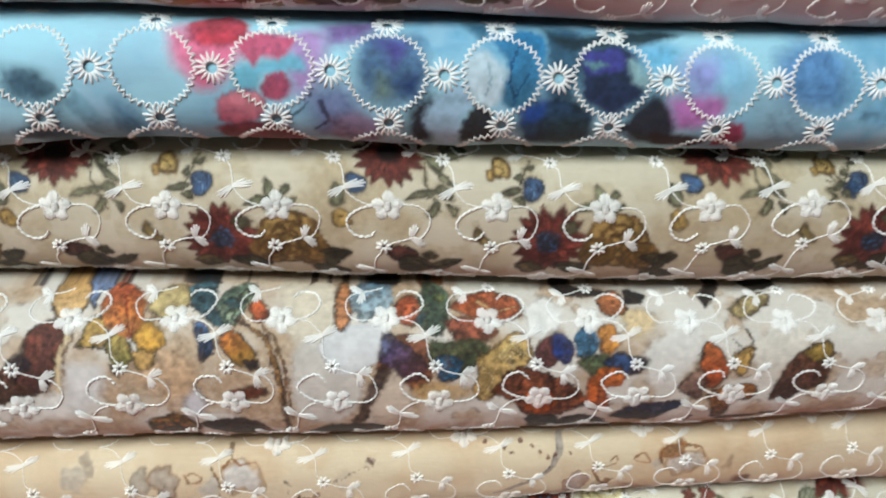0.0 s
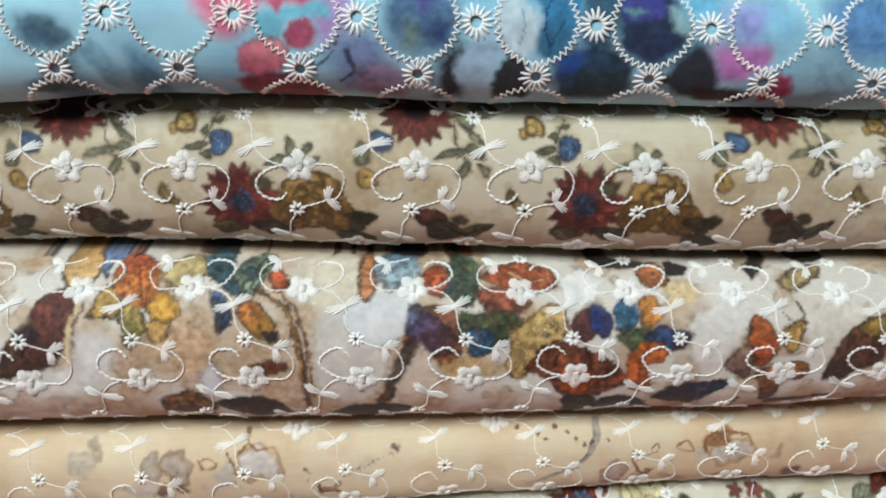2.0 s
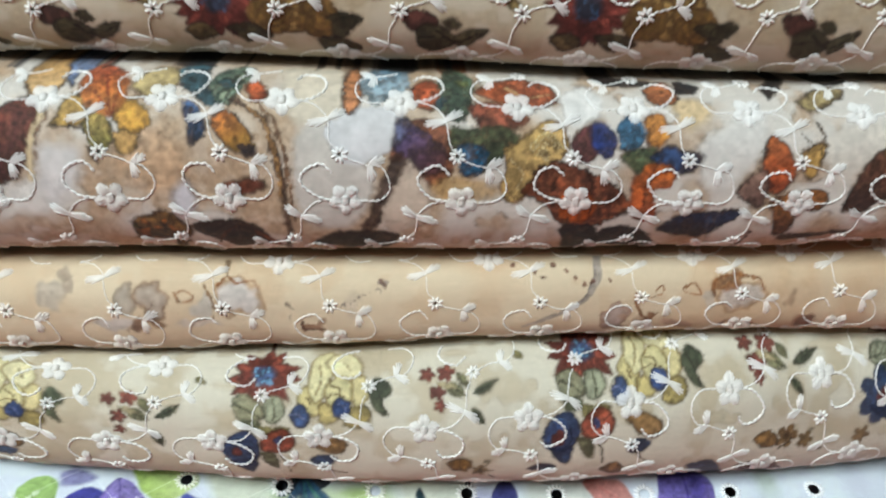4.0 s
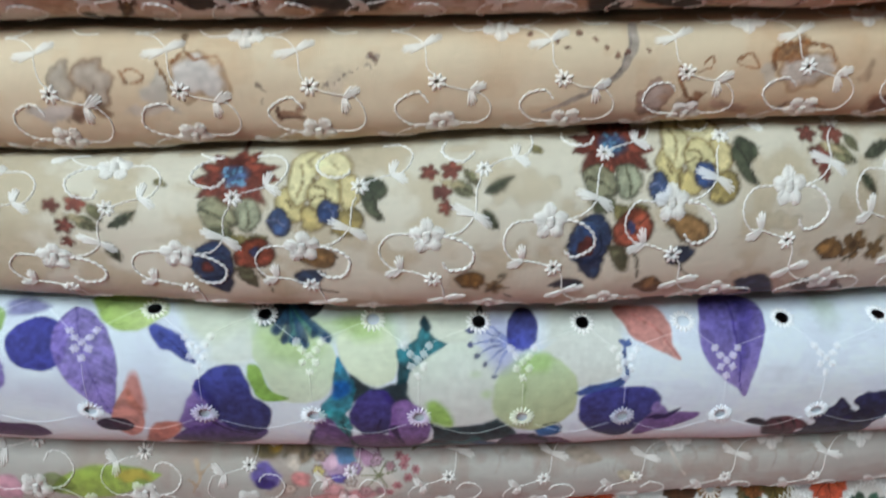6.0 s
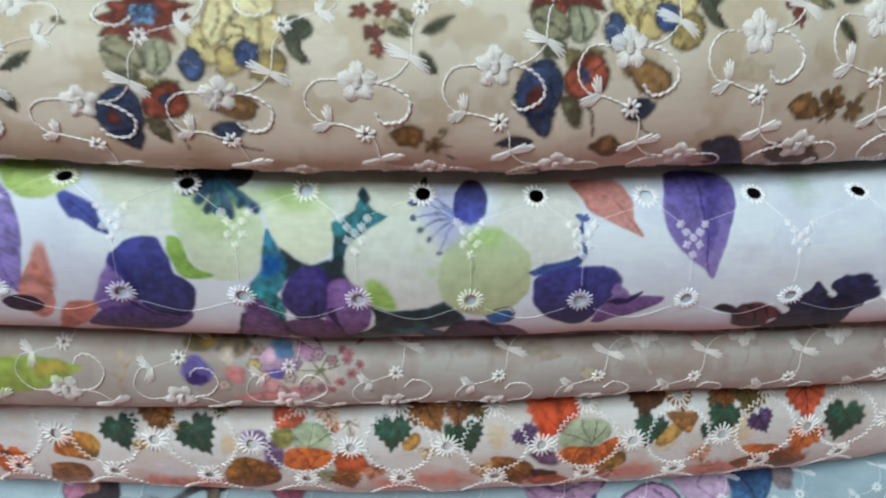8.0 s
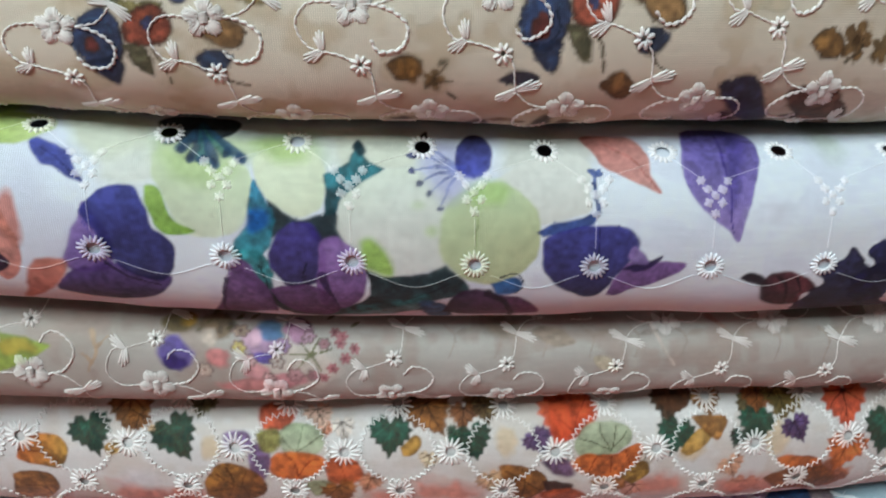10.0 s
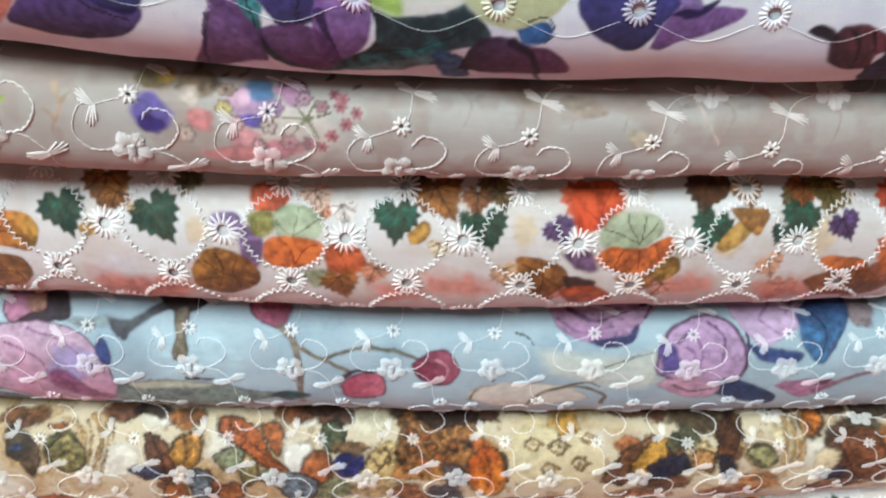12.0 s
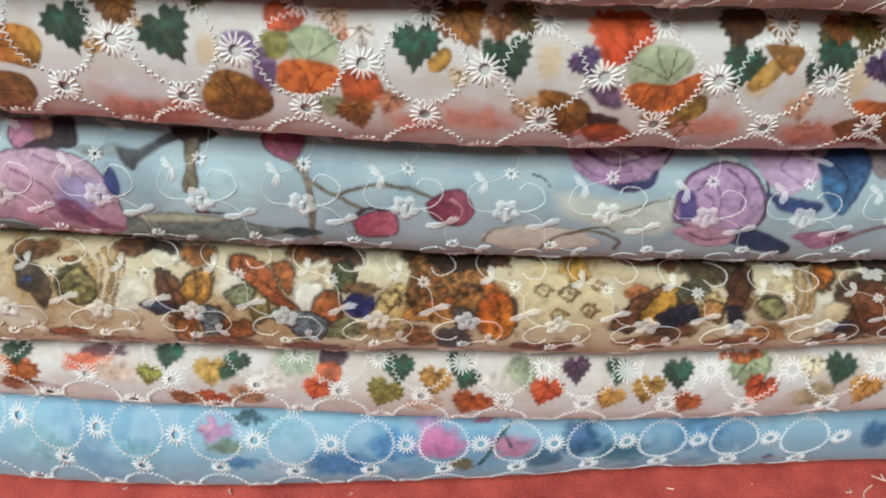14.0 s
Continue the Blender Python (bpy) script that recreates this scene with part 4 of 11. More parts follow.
sunflower.rose(-26.9, -6.7, 4.5, (150, 116, 60), (136, 100, 56), n=6)
sunflower.rose(-16.3, -7.2, 4.5, (160, 122, 62), (136, 100, 56), n=6)
sunflower.head(86.4, 23.4, 9.9, (158, 72, 58), (34, 22, 22), (100, 40, 36))
sunflower.head(42.4, -1.7, 9.6, (152, 72, 62), (40, 64, 90), (98, 42, 40))
sunflower.rose(59.5, -1.3, 7.9, (188, 152, 92), (140, 104, 58))
sunflower.rose(54.9, -4.8, 4.6, (150, 116, 60), (136, 100, 56), n=6)
sunflower.rose(65.9, -5.4, 4.6, (160, 122, 62), (136, 100, 56), n=6)
sunflower.head(127.4, -2.1, 10.2, (152, 72, 62), (40, 64, 90), (98, 42, 40))
sunflower.rose(142.0, -6.1, 5.2, (150, 116, 60), (136, 100, 56), n=6)
sunflower.leaf(-106.8, -13.6, 6.8, 3.8, -43, (64, 58, 36))
sunflower.leaf(-118.4, -10.8, 8.7, 2.9, 17, (64, 58, 36))
sunflower.leaf(-109.4, 0.2, 4.2, 2.8, -51, (92, 92, 62))
sunflower.leaf(-111.6, -1.8, 5.4, 3.1, -18, (92, 92, 62), vein=(60, 60, 42))
sunflower.leaf(-102.7, -13.0, 8.9, 3.1, 13, (64, 58, 36))
sunflower.leaf(-111.7, -10.3, 5.8, 3.2, -49, (90, 80, 40))
sunflower.leaf(-104.7, 13.4, 4.0, 2.1, 86, (104, 108, 72), vein=(70, 74, 48))
sunflower.leaf(-107.8, 12.1, 4.7, 2.1, 153, (104, 108, 72), vein=(70, 74, 48))
sunflower.leaf(-107.6, 9.1, 4.3, 2.0, -153, (104, 108, 72), vein=(70, 74, 48))
sunflower.leaf(-104.0, 8.0, 3.8, 2.0, -70, (104, 108, 72), vein=(70, 74, 48))
sunflower.leaf(-101.9, 10.9, 4.5, 2.0, 6, (104, 108, 72), vein=(70, 74, 48))
sunflower.leaf(152.6, -13.5, 12.8, 4.4, -25, (64, 58, 36))
sunflower.leaf(126.9, -9.9, 11.6, 3.2, -20, (96, 84, 46), vein=(50, 44, 26))
sunflower.leaf(136.5, -10.1, 6.6, 2.8, 21, (64, 58, 36))
sunflower.leaf(138.0, 0.5, 5.6, 2.9, -36, (92, 92, 62))
sunflower.leaf(136.7, -1.4, 6.5, 3.2, -15, (92, 92, 62), vein=(60, 60, 42))
sunflower.leaf(143.3, -9.8, 9.6, 3.2, -27, (90, 80, 40))
sunflower.leaf(140.8, 13.2, 4.1, 2.1, 67, (104, 108, 72), vein=(70, 74, 48))
sunflower.leaf(137.1, 12.0, 4.4, 2.1, 152, (104, 108, 72), vein=(70, 74, 48))
sunflower.leaf(137.0, 9.2, 4.4, 2.0, -155, (104, 108, 72), vein=(70, 74, 48))
sunflower.leaf(141.0, 8.0, 4.0, 2.1, -62, (104, 108, 72), vein=(70, 74, 48))
sunflower.leaf(143.0, 10.8, 4.9, 2.1, 4, (104, 108, 72), vein=(70, 74, 48))
sunflower.flower(119.3, 12.4, 3.2, 5, (52, 86, 128), depth=0.45, core=(30, 60, 90))
sunflower.leaf(116.4, 15.4, 3.2, 1.2, 133, (92, 92, 62))
sunflower.stroke([(119.3, 15.6), (115.4, 14.2), (112.8, 15.1)], 0.4, (92, 92, 62))
sunflower.leaf(124.3, 22.6, 8.1, 2.6, 23, (92, 92, 62))
sunflower.leaf(115.0, 11.1, 4.5, 1.4, -28, (92, 92, 62))
sunflower.leaf(114.6, 10.0, 4.3, 1.2, 59, (92, 92, 62))
sunflower.leaf(118.4, 7.7, 6.1, 1.2, -20, (92, 92, 62))
sunflower.stroke([(113.9, 16.6), (116.0, 13.5), (117.7, 10.1)], 0.4, (92, 92, 62))
sunflower.stroke([(-69.0, 16.7), (-68.8, 10.7), (-66.7, 7.1), (-65.3, 4.1)], 0.5, (104, 102, 78))
sunflower.stroke([(-66.7, 7.1), (-70.5, 8.2), (-73.5, 7.1)], 0.4, (84, 82, 60))
sunflower.stroke([(-66.3, 9.4), (-63.3, 8.2)], 0.4, (84, 82, 60))
sunflower.shape([(-74.3, 6.8), (-71.2, 9.3), (-65.8, 9.6), (-67.6, 8.0), (-71.2, 7.3)], (116, 114, 88), to=(146, 142, 114), rim=(84, 82, 60), mottle=0.35, rim_w=0.5, wob=0.2)
sunflower.shape([(-67.0, 9.4), (-64.7, 11.1), (-62.0, 7.5), (-64.8, 7.4)], (116, 114, 88), to=(146, 142, 114), rim=(84, 82, 60), mottle=0.35, rim_w=0.5, wob=0.2)
sunflower.shape([(-67.0, 6.8), (-65.2, 6.1), (-67.1, 2.7), (-68.9, 3.5)], (116, 114, 88), to=(146, 142, 114), rim=(84, 82, 60), mottle=0.35, rim_w=0.5, wob=0.2)
sunflower.shape([(-64.4, 6.3), (-61.2, 5.1), (-62.2, 2.9)], (116, 114, 88), to=(146, 142, 114), rim=(84, 82, 60), mottle=0.35, rim_w=0.5, wob=0.2)
sunflower.shape([(-69.3, 18.1), (-66.3, 19.4), (-64.2, 16.6), (-66.4, 13.8)], (116, 114, 88), to=(146, 142, 114), rim=(84, 82, 60), mottle=0.35, rim_w=0.5, wob=0.2)
sunflower.shape([(-68.6, 16.4), (-64.6, 13.7), (-61.7, 10.6), (-65.4, 11.9)], (116, 114, 88), to=(146, 142, 114), rim=(84, 82, 60), mottle=0.35, rim_w=0.5, wob=0.2)
sunflower.shape([(-65.7, 21.4), (-61.3, 23.9), (-58.6, 20.1), (-63.2, 17.4)], (116, 114, 88), to=(146, 142, 114), rim=(84, 82, 60), mottle=0.35, rim_w=0.5, wob=0.2)
sunflower.shape([(-88.9, 12.6), (-87.0, 13.6), (-83.6, 11.5), (-84.3, 8.5), (-88.0, 8.4)], (60, 98, 142), rim=(38, 70, 104), mottle=0.4)
sunflower.stroke([(-87.9, 12.0), (-86.4, 10.0), (-84.7, 9.0)], 0.4, (110, 146, 180))
sunflower.shape([(-91.7, 11.1), (-89.0, 8.9), (-89.6, 5.0), (-92.5, 5.7)], (126, 126, 100), rim=(84, 82, 60), mottle=0.35, rim_w=0.5, wob=0.2)
sunflower.shape([(-91.9, 2.8), (-89.7, 4.2), (-87.6, 2.2), (-87.0, 0.1), (-89.9, -1.0), (-91.8, 0.4)], (194, 158, 92), rim=(140, 104, 56), mottle=0.4)
sunflower.blob(-89.6, 1.5, 0.5, 0.5, (130, 96, 50))
sunflower.shape([(-52.9, 18.3), (-50.4, 19.7), (-48.0, 17.0), (-48.3, 13.5), (-51.2, 13.2), (-53.0, 14.1)], (200, 166, 100), rim=(146, 108, 54), rim_w=1, mottle=0.4)
sunflower.stroke([(-51.5, 16.7), (-49.7, 15.6), (-50.7, 14.0)], 0.4, (140, 100, 50))
sunflower.shape([(-54.3, 14.8), (-52.7, 15.4), (-52.3, 13.0), (-53.9, 12.6)], (190, 150, 84), rim=(146, 108, 54))
sunflower.stroke([(-43.2, 18.7), (-45.1, 13.1), (-47.6, 9.1)], 0.6, (116, 114, 88))
sunflower.shape([(-51.2, 9.1), (-47.4, 11.0), (-45.2, 10.3), (-48.8, 8.5)], (116, 114, 88), rim=(84, 82, 60), mottle=0.35, rim_w=0.5, wob=0.2)
sunflower.shape([(-47.5, 8.2), (-45.3, 9.1), (-44.5, 6.8), (-46.3, 6.8)], (116, 114, 88), rim=(84, 82, 60), mottle=0.35, rim_w=0.5, wob=0.2)
sunflower.shape([(-44.8, 16.0), (-41.7, 17.6), (-42.5, 15.5)], (116, 114, 88), rim=(84, 82, 60), mottle=0.35, rim_w=0.5, wob=0.2)
sunflower.shape([(-47.1, 13.3), (-45.2, 15.0), (-45.4, 12.0)], (116, 114, 88), rim=(84, 82, 60), mottle=0.35, rim_w=0.5, wob=0.2)
sunflower.shape([(-45.1, 12.4), (-42.7, 13.9), (-39.9, 12.6), (-40.1, 9.8), (-43.0, 7.5), (-45.0, 8.8)], (60, 98, 144), rim=(36, 68, 104), mottle=0.4)
sunflower.stroke([(-44.1, 11.7), (-42.2, 10.4), (-42.7, 8.3)], 0.4, (110, 148, 184))
sunflower.stroke([(-41.5, 12.6), (-41.1, 9.8)], 0.4, (34, 64, 100))
sunflower.shape([(-27.4, 12.3), (-25.4, 10.8), (-25.0, 7.3), (-27.4, 8.7)], (122, 126, 94), to=(150, 150, 118), rim=(84, 82, 60), mottle=0.35, rim_w=0.5, wob=0.2)
sunflower.shape([(-22.5, 11.0), (-21.3, 9.6), (-24.5, 7.0), (-25.0, 7.7)], (122, 126, 94), to=(150, 150, 118), rim=(84, 82, 60), mottle=0.35, rim_w=0.5, wob=0.2)
sunflower.shape([(-32.9, 5.5), (-28.8, 8.3), (-25.4, 6.9), (-29.4, 5.3)], (122, 126, 94), to=(150, 150, 118), rim=(84, 82, 60), mottle=0.35, rim_w=0.5, wob=0.2)
sunflower.shape([(-25.0, 6.4), (-20.1, 7.8), (-20.8, 6.2), (-23.6, 5.5)], (122, 126, 94), to=(150, 150, 118), rim=(84, 82, 60), mottle=0.35, rim_w=0.5, wob=0.2)
sunflower.shape([(-27.5, 7.9), (-25.2, 6.9), (-26.2, 4.4), (-28.0, 4.9)], (122, 126, 94), to=(150, 150, 118), rim=(84, 82, 60), mottle=0.35, rim_w=0.5, wob=0.2)
sunflower.shape([(-57.7, -2.0), (-56.4, 0.9), (-54.9, -1.2), (-51.8, -5.0), (-55.5, -4.2)], (150, 128, 80), rim=(104, 84, 50), mottle=0.35)
sunflower.shape([(-79.3, -6.4), (-74.4, -5.2), (-70.7, -7.5), (-73.5, -10.5), (-77.3, -9.7)], (104, 54, 48), rim=(62, 34, 32), mottle=0.5)
sunflower.shape([(-76.0, -10.2), (-71.1, -8.2), (-66.6, -11.8), (-70.6, -16.5), (-75.2, -14.9)], (86, 80, 54), rim=(46, 42, 30), mottle=0.4)
sunflower.shape([(-67.9, -12.1), (-64.5, -9.6), (-60.0, -9.0), (-62.7, -12.8), (-66.3, -15.2)], (96, 92, 64), rim=(50, 46, 34), mottle=0.4)
sunflower.stroke([(-71.1, -10.1), (-67.0, -12.9), (-60.5, -9.6)], 0.6, (40, 36, 26))
sunflower.shape([(-70.3, -7.7), (-67.7, -6.4), (-65.8, -8.5), (-68.4, -9.6)], (84, 78, 52), rim=(50, 46, 34))
sunflower.stroke([(-75.0, -12.1), (-71.0, -11.6), (-67.5, -12.7)], 0.5, (50, 46, 30))
sunflower.shape([(-94.6, -9.5), (-91.4, -7.4), (-88.5, -8.2), (-90.7, -11.9), (-94.0, -13.3)], (76, 70, 46), rim=(44, 40, 28), mottle=0.4)
sunflower.shape([(-97.8, -13.7), (-92.4, -12.7), (-87.9, -16.5), (-95.6, -20.8)], (88, 78, 46), rim=(48, 42, 28), mottle=0.4)
sunflower.shape([(-15.2, -7.0), (-11.8, -5.2), (-6.8, -6.8), (-10.5, -9.7)], (76, 70, 46), rim=(44, 40, 28), mottle=0.4)
sunflower.shape([(-36.3, 1.7), (-32.5, 2.9), (-31.1, 0.6), (-34.2, -1.1)], (112, 110, 84), rim=(84, 82, 60), mottle=0.35, rim_w=0.5, wob=0.2)
sunflower.shape([(-36.4, -10.3), (-31.3, -8.7), (-26.6, -11.9), (-32.9, -14.2)], (80, 72, 44), rim=(46, 40, 28), mottle=0.4)
sunflower.shape([(-46.4, -10.8), (-42.0, -8.8), (-38.8, -12.0), (-43.8, -14.6)], (120, 100, 60), rim=(60, 50, 32), mottle=0.4)
sunflower.stroke([(11.7, 17.8), (11.9, 11.8), (14.0, 8.2), (15.4, 5.2)], 0.5, (104, 102, 78))
sunflower.stroke([(14.0, 8.2), (10.2, 9.3), (7.2, 8.2)], 0.4, (84, 82, 60))
sunflower.stroke([(14.4, 10.5), (17.4, 9.3)], 0.4, (84, 82, 60))
sunflower.shape([(6.4, 7.9), (9.5, 10.4), (14.9, 10.7), (13.1, 9.1), (9.5, 8.4)], (116, 114, 88), to=(146, 142, 114), rim=(84, 82, 60), mottle=0.35, rim_w=0.5, wob=0.2)
sunflower.shape([(13.7, 10.5), (16.0, 12.2), (18.7, 8.6), (15.9, 8.5)], (116, 114, 88), to=(146, 142, 114), rim=(84, 82, 60), mottle=0.35, rim_w=0.5, wob=0.2)
sunflower.shape([(13.7, 7.9), (15.5, 7.2), (13.6, 3.8), (11.8, 4.6)], (116, 114, 88), to=(146, 142, 114), rim=(84, 82, 60), mottle=0.35, rim_w=0.5, wob=0.2)
sunflower.shape([(16.3, 7.4), (19.5, 6.2), (18.5, 4.0)], (116, 114, 88), to=(146, 142, 114), rim=(84, 82, 60), mottle=0.35, rim_w=0.5, wob=0.2)
sunflower.shape([(11.4, 19.2), (14.4, 20.5), (16.5, 17.7), (14.3, 14.9)], (116, 114, 88), to=(146, 142, 114), rim=(84, 82, 60), mottle=0.35, rim_w=0.5, wob=0.2)
sunflower.shape([(12.1, 17.5), (16.1, 14.8), (19.0, 11.7), (15.3, 13.0)], (116, 114, 88), to=(146, 142, 114), rim=(84, 82, 60), mottle=0.35, rim_w=0.5, wob=0.2)
sunflower.shape([(15.0, 22.5), (19.4, 25.0), (22.1, 21.2), (17.5, 18.5)], (116, 114, 88), to=(146, 142, 114), rim=(84, 82, 60), mottle=0.35, rim_w=0.5, wob=0.2)
sunflower.shape([(-8.2, 13.7), (-6.3, 14.7), (-2.9, 12.6), (-3.6, 9.6), (-7.3, 9.5)], (60, 98, 142), rim=(38, 70, 104), mottle=0.4)
sunflower.stroke([(-7.2, 13.1), (-5.7, 11.1), (-4.0, 10.1)], 0.4, (110, 146, 180))
sunflower.shape([(-11.0, 12.2), (-8.3, 10.0), (-8.9, 6.1), (-11.8, 6.8)], (126, 126, 100), rim=(84, 82, 60), mottle=0.35, rim_w=0.5, wob=0.2)
sunflower.shape([(-11.2, 3.9), (-9.0, 5.3), (-6.9, 3.3), (-6.3, 1.2), (-9.2, 0.1), (-11.1, 1.5)], (194, 158, 92), rim=(140, 104, 56), mottle=0.4)
sunflower.blob(-8.9, 2.6, 0.5, 0.5, (130, 96, 50))
sunflower.shape([(27.8, 19.4), (30.3, 20.8), (32.7, 18.1), (32.4, 14.6), (29.5, 14.3), (27.7, 15.2)], (200, 166, 100), rim=(146, 108, 54), rim_w=1, mottle=0.4)
sunflower.stroke([(29.2, 17.8), (31.0, 16.7), (30.0, 15.1)], 0.4, (140, 100, 50))
sunflower.shape([(26.4, 15.9), (28.0, 16.5), (28.4, 14.1), (26.8, 13.7)], (190, 150, 84), rim=(146, 108, 54))
sunflower.stroke([(37.5, 19.8), (35.6, 14.2), (33.1, 10.2)], 0.6, (116, 114, 88))
sunflower.shape([(29.5, 10.2), (33.3, 12.1), (35.5, 11.4), (31.9, 9.6)], (116, 114, 88), rim=(84, 82, 60), mottle=0.35, rim_w=0.5, wob=0.2)
sunflower.shape([(33.2, 9.3), (35.4, 10.2), (36.2, 7.9), (34.4, 7.9)], (116, 114, 88), rim=(84, 82, 60), mottle=0.35, rim_w=0.5, wob=0.2)
sunflower.shape([(35.9, 17.1), (39.0, 18.7), (38.2, 16.6)], (116, 114, 88), rim=(84, 82, 60), mottle=0.35, rim_w=0.5, wob=0.2)
sunflower.shape([(33.6, 14.4), (35.5, 16.1), (35.3, 13.1)], (116, 114, 88), rim=(84, 82, 60), mottle=0.35, rim_w=0.5, wob=0.2)
sunflower.shape([(35.6, 13.5), (38.0, 15.0), (40.8, 13.7), (40.6, 10.9), (37.7, 8.6), (35.7, 9.9)], (60, 98, 144), rim=(36, 68, 104), mottle=0.4)
sunflower.stroke([(36.6, 12.8), (38.5, 11.5), (38.0, 9.4)], 0.4, (110, 148, 184))
sunflower.stroke([(39.2, 13.7), (39.6, 10.9)], 0.4, (34, 64, 100))
sunflower.shape([(53.3, 13.4), (55.3, 11.9), (55.7, 8.4), (53.3, 9.8)], (122, 126, 94), to=(150, 150, 118), rim=(84, 82, 60), mottle=0.35, rim_w=0.5, wob=0.2)
sunflower.shape([(58.2, 12.1), (59.4, 10.7), (56.2, 8.1), (55.7, 8.8)], (122, 126, 94), to=(150, 150, 118), rim=(84, 82, 60), mottle=0.35, rim_w=0.5, wob=0.2)
sunflower.shape([(47.8, 6.6), (51.9, 9.4), (55.3, 8.0), (51.3, 6.4)], (122, 126, 94), to=(150, 150, 118), rim=(84, 82, 60), mottle=0.35, rim_w=0.5, wob=0.2)
sunflower.shape([(55.7, 7.5), (60.6, 8.9), (59.9, 7.3), (57.1, 6.6)], (122, 126, 94), to=(150, 150, 118), rim=(84, 82, 60), mottle=0.35, rim_w=0.5, wob=0.2)
sunflower.shape([(53.2, 9.0), (55.5, 8.0), (54.5, 5.5), (52.7, 6.0)], (122, 126, 94), to=(150, 150, 118), rim=(84, 82, 60), mottle=0.35, rim_w=0.5, wob=0.2)
sunflower.shape([(23.0, -0.9), (24.3, 2.0), (25.8, -0.1), (28.9, -3.9), (25.2, -3.1)], (150, 128, 80), rim=(104, 84, 50), mottle=0.35)
sunflower.shape([(1.4, -5.3), (6.3, -4.1), (10.0, -6.4), (7.2, -9.4), (3.4, -8.6)], (104, 54, 48), rim=(62, 34, 32), mottle=0.5)
sunflower.shape([(4.7, -9.1), (9.6, -7.1), (14.1, -10.7), (10.1, -15.4), (5.5, -13.8)], (86, 80, 54), rim=(46, 42, 30), mottle=0.4)
sunflower.shape([(12.8, -11.0), (16.2, -8.5), (20.7, -7.9), (18.0, -11.7), (14.4, -14.1)], (96, 92, 64), rim=(50, 46, 34), mottle=0.4)
sunflower.stroke([(9.6, -9.0), (13.7, -11.8), (20.2, -8.5)], 0.6, (40, 36, 26))
sunflower.shape([(10.4, -6.6), (13.0, -5.3), (14.9, -7.4), (12.3, -8.5)], (84, 78, 52), rim=(50, 46, 34))
sunflower.stroke([(5.7, -11.0), (9.7, -10.5), (13.2, -11.6)], 0.5, (50, 46, 30))
sunflower.shape([(-13.9, -8.4), (-10.7, -6.3), (-7.8, -7.1), (-10.0, -10.8), (-13.3, -12.2)], (76, 70, 46), rim=(44, 40, 28), mottle=0.4)
sunflower.shape([(-17.1, -12.6), (-11.7, -11.6), (-7.2, -15.4), (-14.9, -19.7)], (88, 78, 46), rim=(48, 42, 28), mottle=0.4)
sunflower.shape([(65.5, -5.9), (68.9, -4.1), (73.9, -5.7), (70.2, -8.6)], (76, 70, 46), rim=(44, 40, 28), mottle=0.4)
sunflower.shape([(44.4, 2.8), (48.2, 4.0), (49.6, 1.7), (46.5, -0.0)], (112, 110, 84), rim=(84, 82, 60), mottle=0.35, rim_w=0.5, wob=0.2)
sunflower.shape([(44.3, -9.2), (49.4, -7.6), (54.1, -10.8), (47.8, -13.1)], (80, 72, 44), rim=(46, 40, 28), mottle=0.4)
sunflower.shape([(34.3, -9.7), (38.7, -7.7), (41.9, -10.9), (36.9, -13.5)], (120, 100, 60), rim=(60, 50, 32), mottle=0.4)
sunflower.stroke([(95.1, 20.0), (95.3, 14.0), (97.4, 10.4), (98.8, 7.4)], 0.5, (104, 102, 78))
sunflower.stroke([(97.4, 10.4), (93.6, 11.5), (90.6, 10.4)], 0.4, (84, 82, 60))
sunflower.stroke([(97.8, 12.7), (100.8, 11.5)], 0.4, (84, 82, 60))
sunflower.shape([(89.8, 10.1), (92.9, 12.6), (98.3, 12.9), (96.5, 11.3), (92.9, 10.6)], (116, 114, 88), to=(146, 142, 114), rim=(84, 82, 60), mottle=0.35, rim_w=0.5, wob=0.2)
sunflower.shape([(97.1, 12.7), (99.4, 14.4), (102.1, 10.8), (99.3, 10.7)], (116, 114, 88), to=(146, 142, 114), rim=(84, 82, 60), mottle=0.35, rim_w=0.5, wob=0.2)
sunflower.shape([(97.1, 10.1), (98.9, 9.4), (97.0, 6.0), (95.2, 6.8)], (116, 114, 88), to=(146, 142, 114), rim=(84, 82, 60), mottle=0.35, rim_w=0.5, wob=0.2)
sunflower.shape([(99.7, 9.6), (102.9, 8.4), (101.9, 6.2)], (116, 114, 88), to=(146, 142, 114), rim=(84, 82, 60), mottle=0.35, rim_w=0.5, wob=0.2)
sunflower.shape([(94.8, 21.4), (97.8, 22.7), (99.9, 19.9), (97.7, 17.1)], (116, 114, 88), to=(146, 142, 114), rim=(84, 82, 60), mottle=0.35, rim_w=0.5, wob=0.2)
sunflower.shape([(95.5, 19.7), (99.5, 17.0), (102.4, 13.9), (98.7, 15.2)], (116, 114, 88), to=(146, 142, 114), rim=(84, 82, 60), mottle=0.35, rim_w=0.5, wob=0.2)
sunflower.shape([(98.4, 24.7), (102.8, 27.2), (105.5, 23.4), (100.9, 20.7)], (116, 114, 88), to=(146, 142, 114), rim=(84, 82, 60), mottle=0.35, rim_w=0.5, wob=0.2)
sunflower.shape([(75.2, 15.9), (77.1, 16.9), (80.5, 14.8), (79.8, 11.8), (76.1, 11.7)], (60, 98, 142), rim=(38, 70, 104), mottle=0.4)
sunflower.stroke([(76.2, 15.3), (77.7, 13.3), (79.4, 12.3)], 0.4, (110, 146, 180))
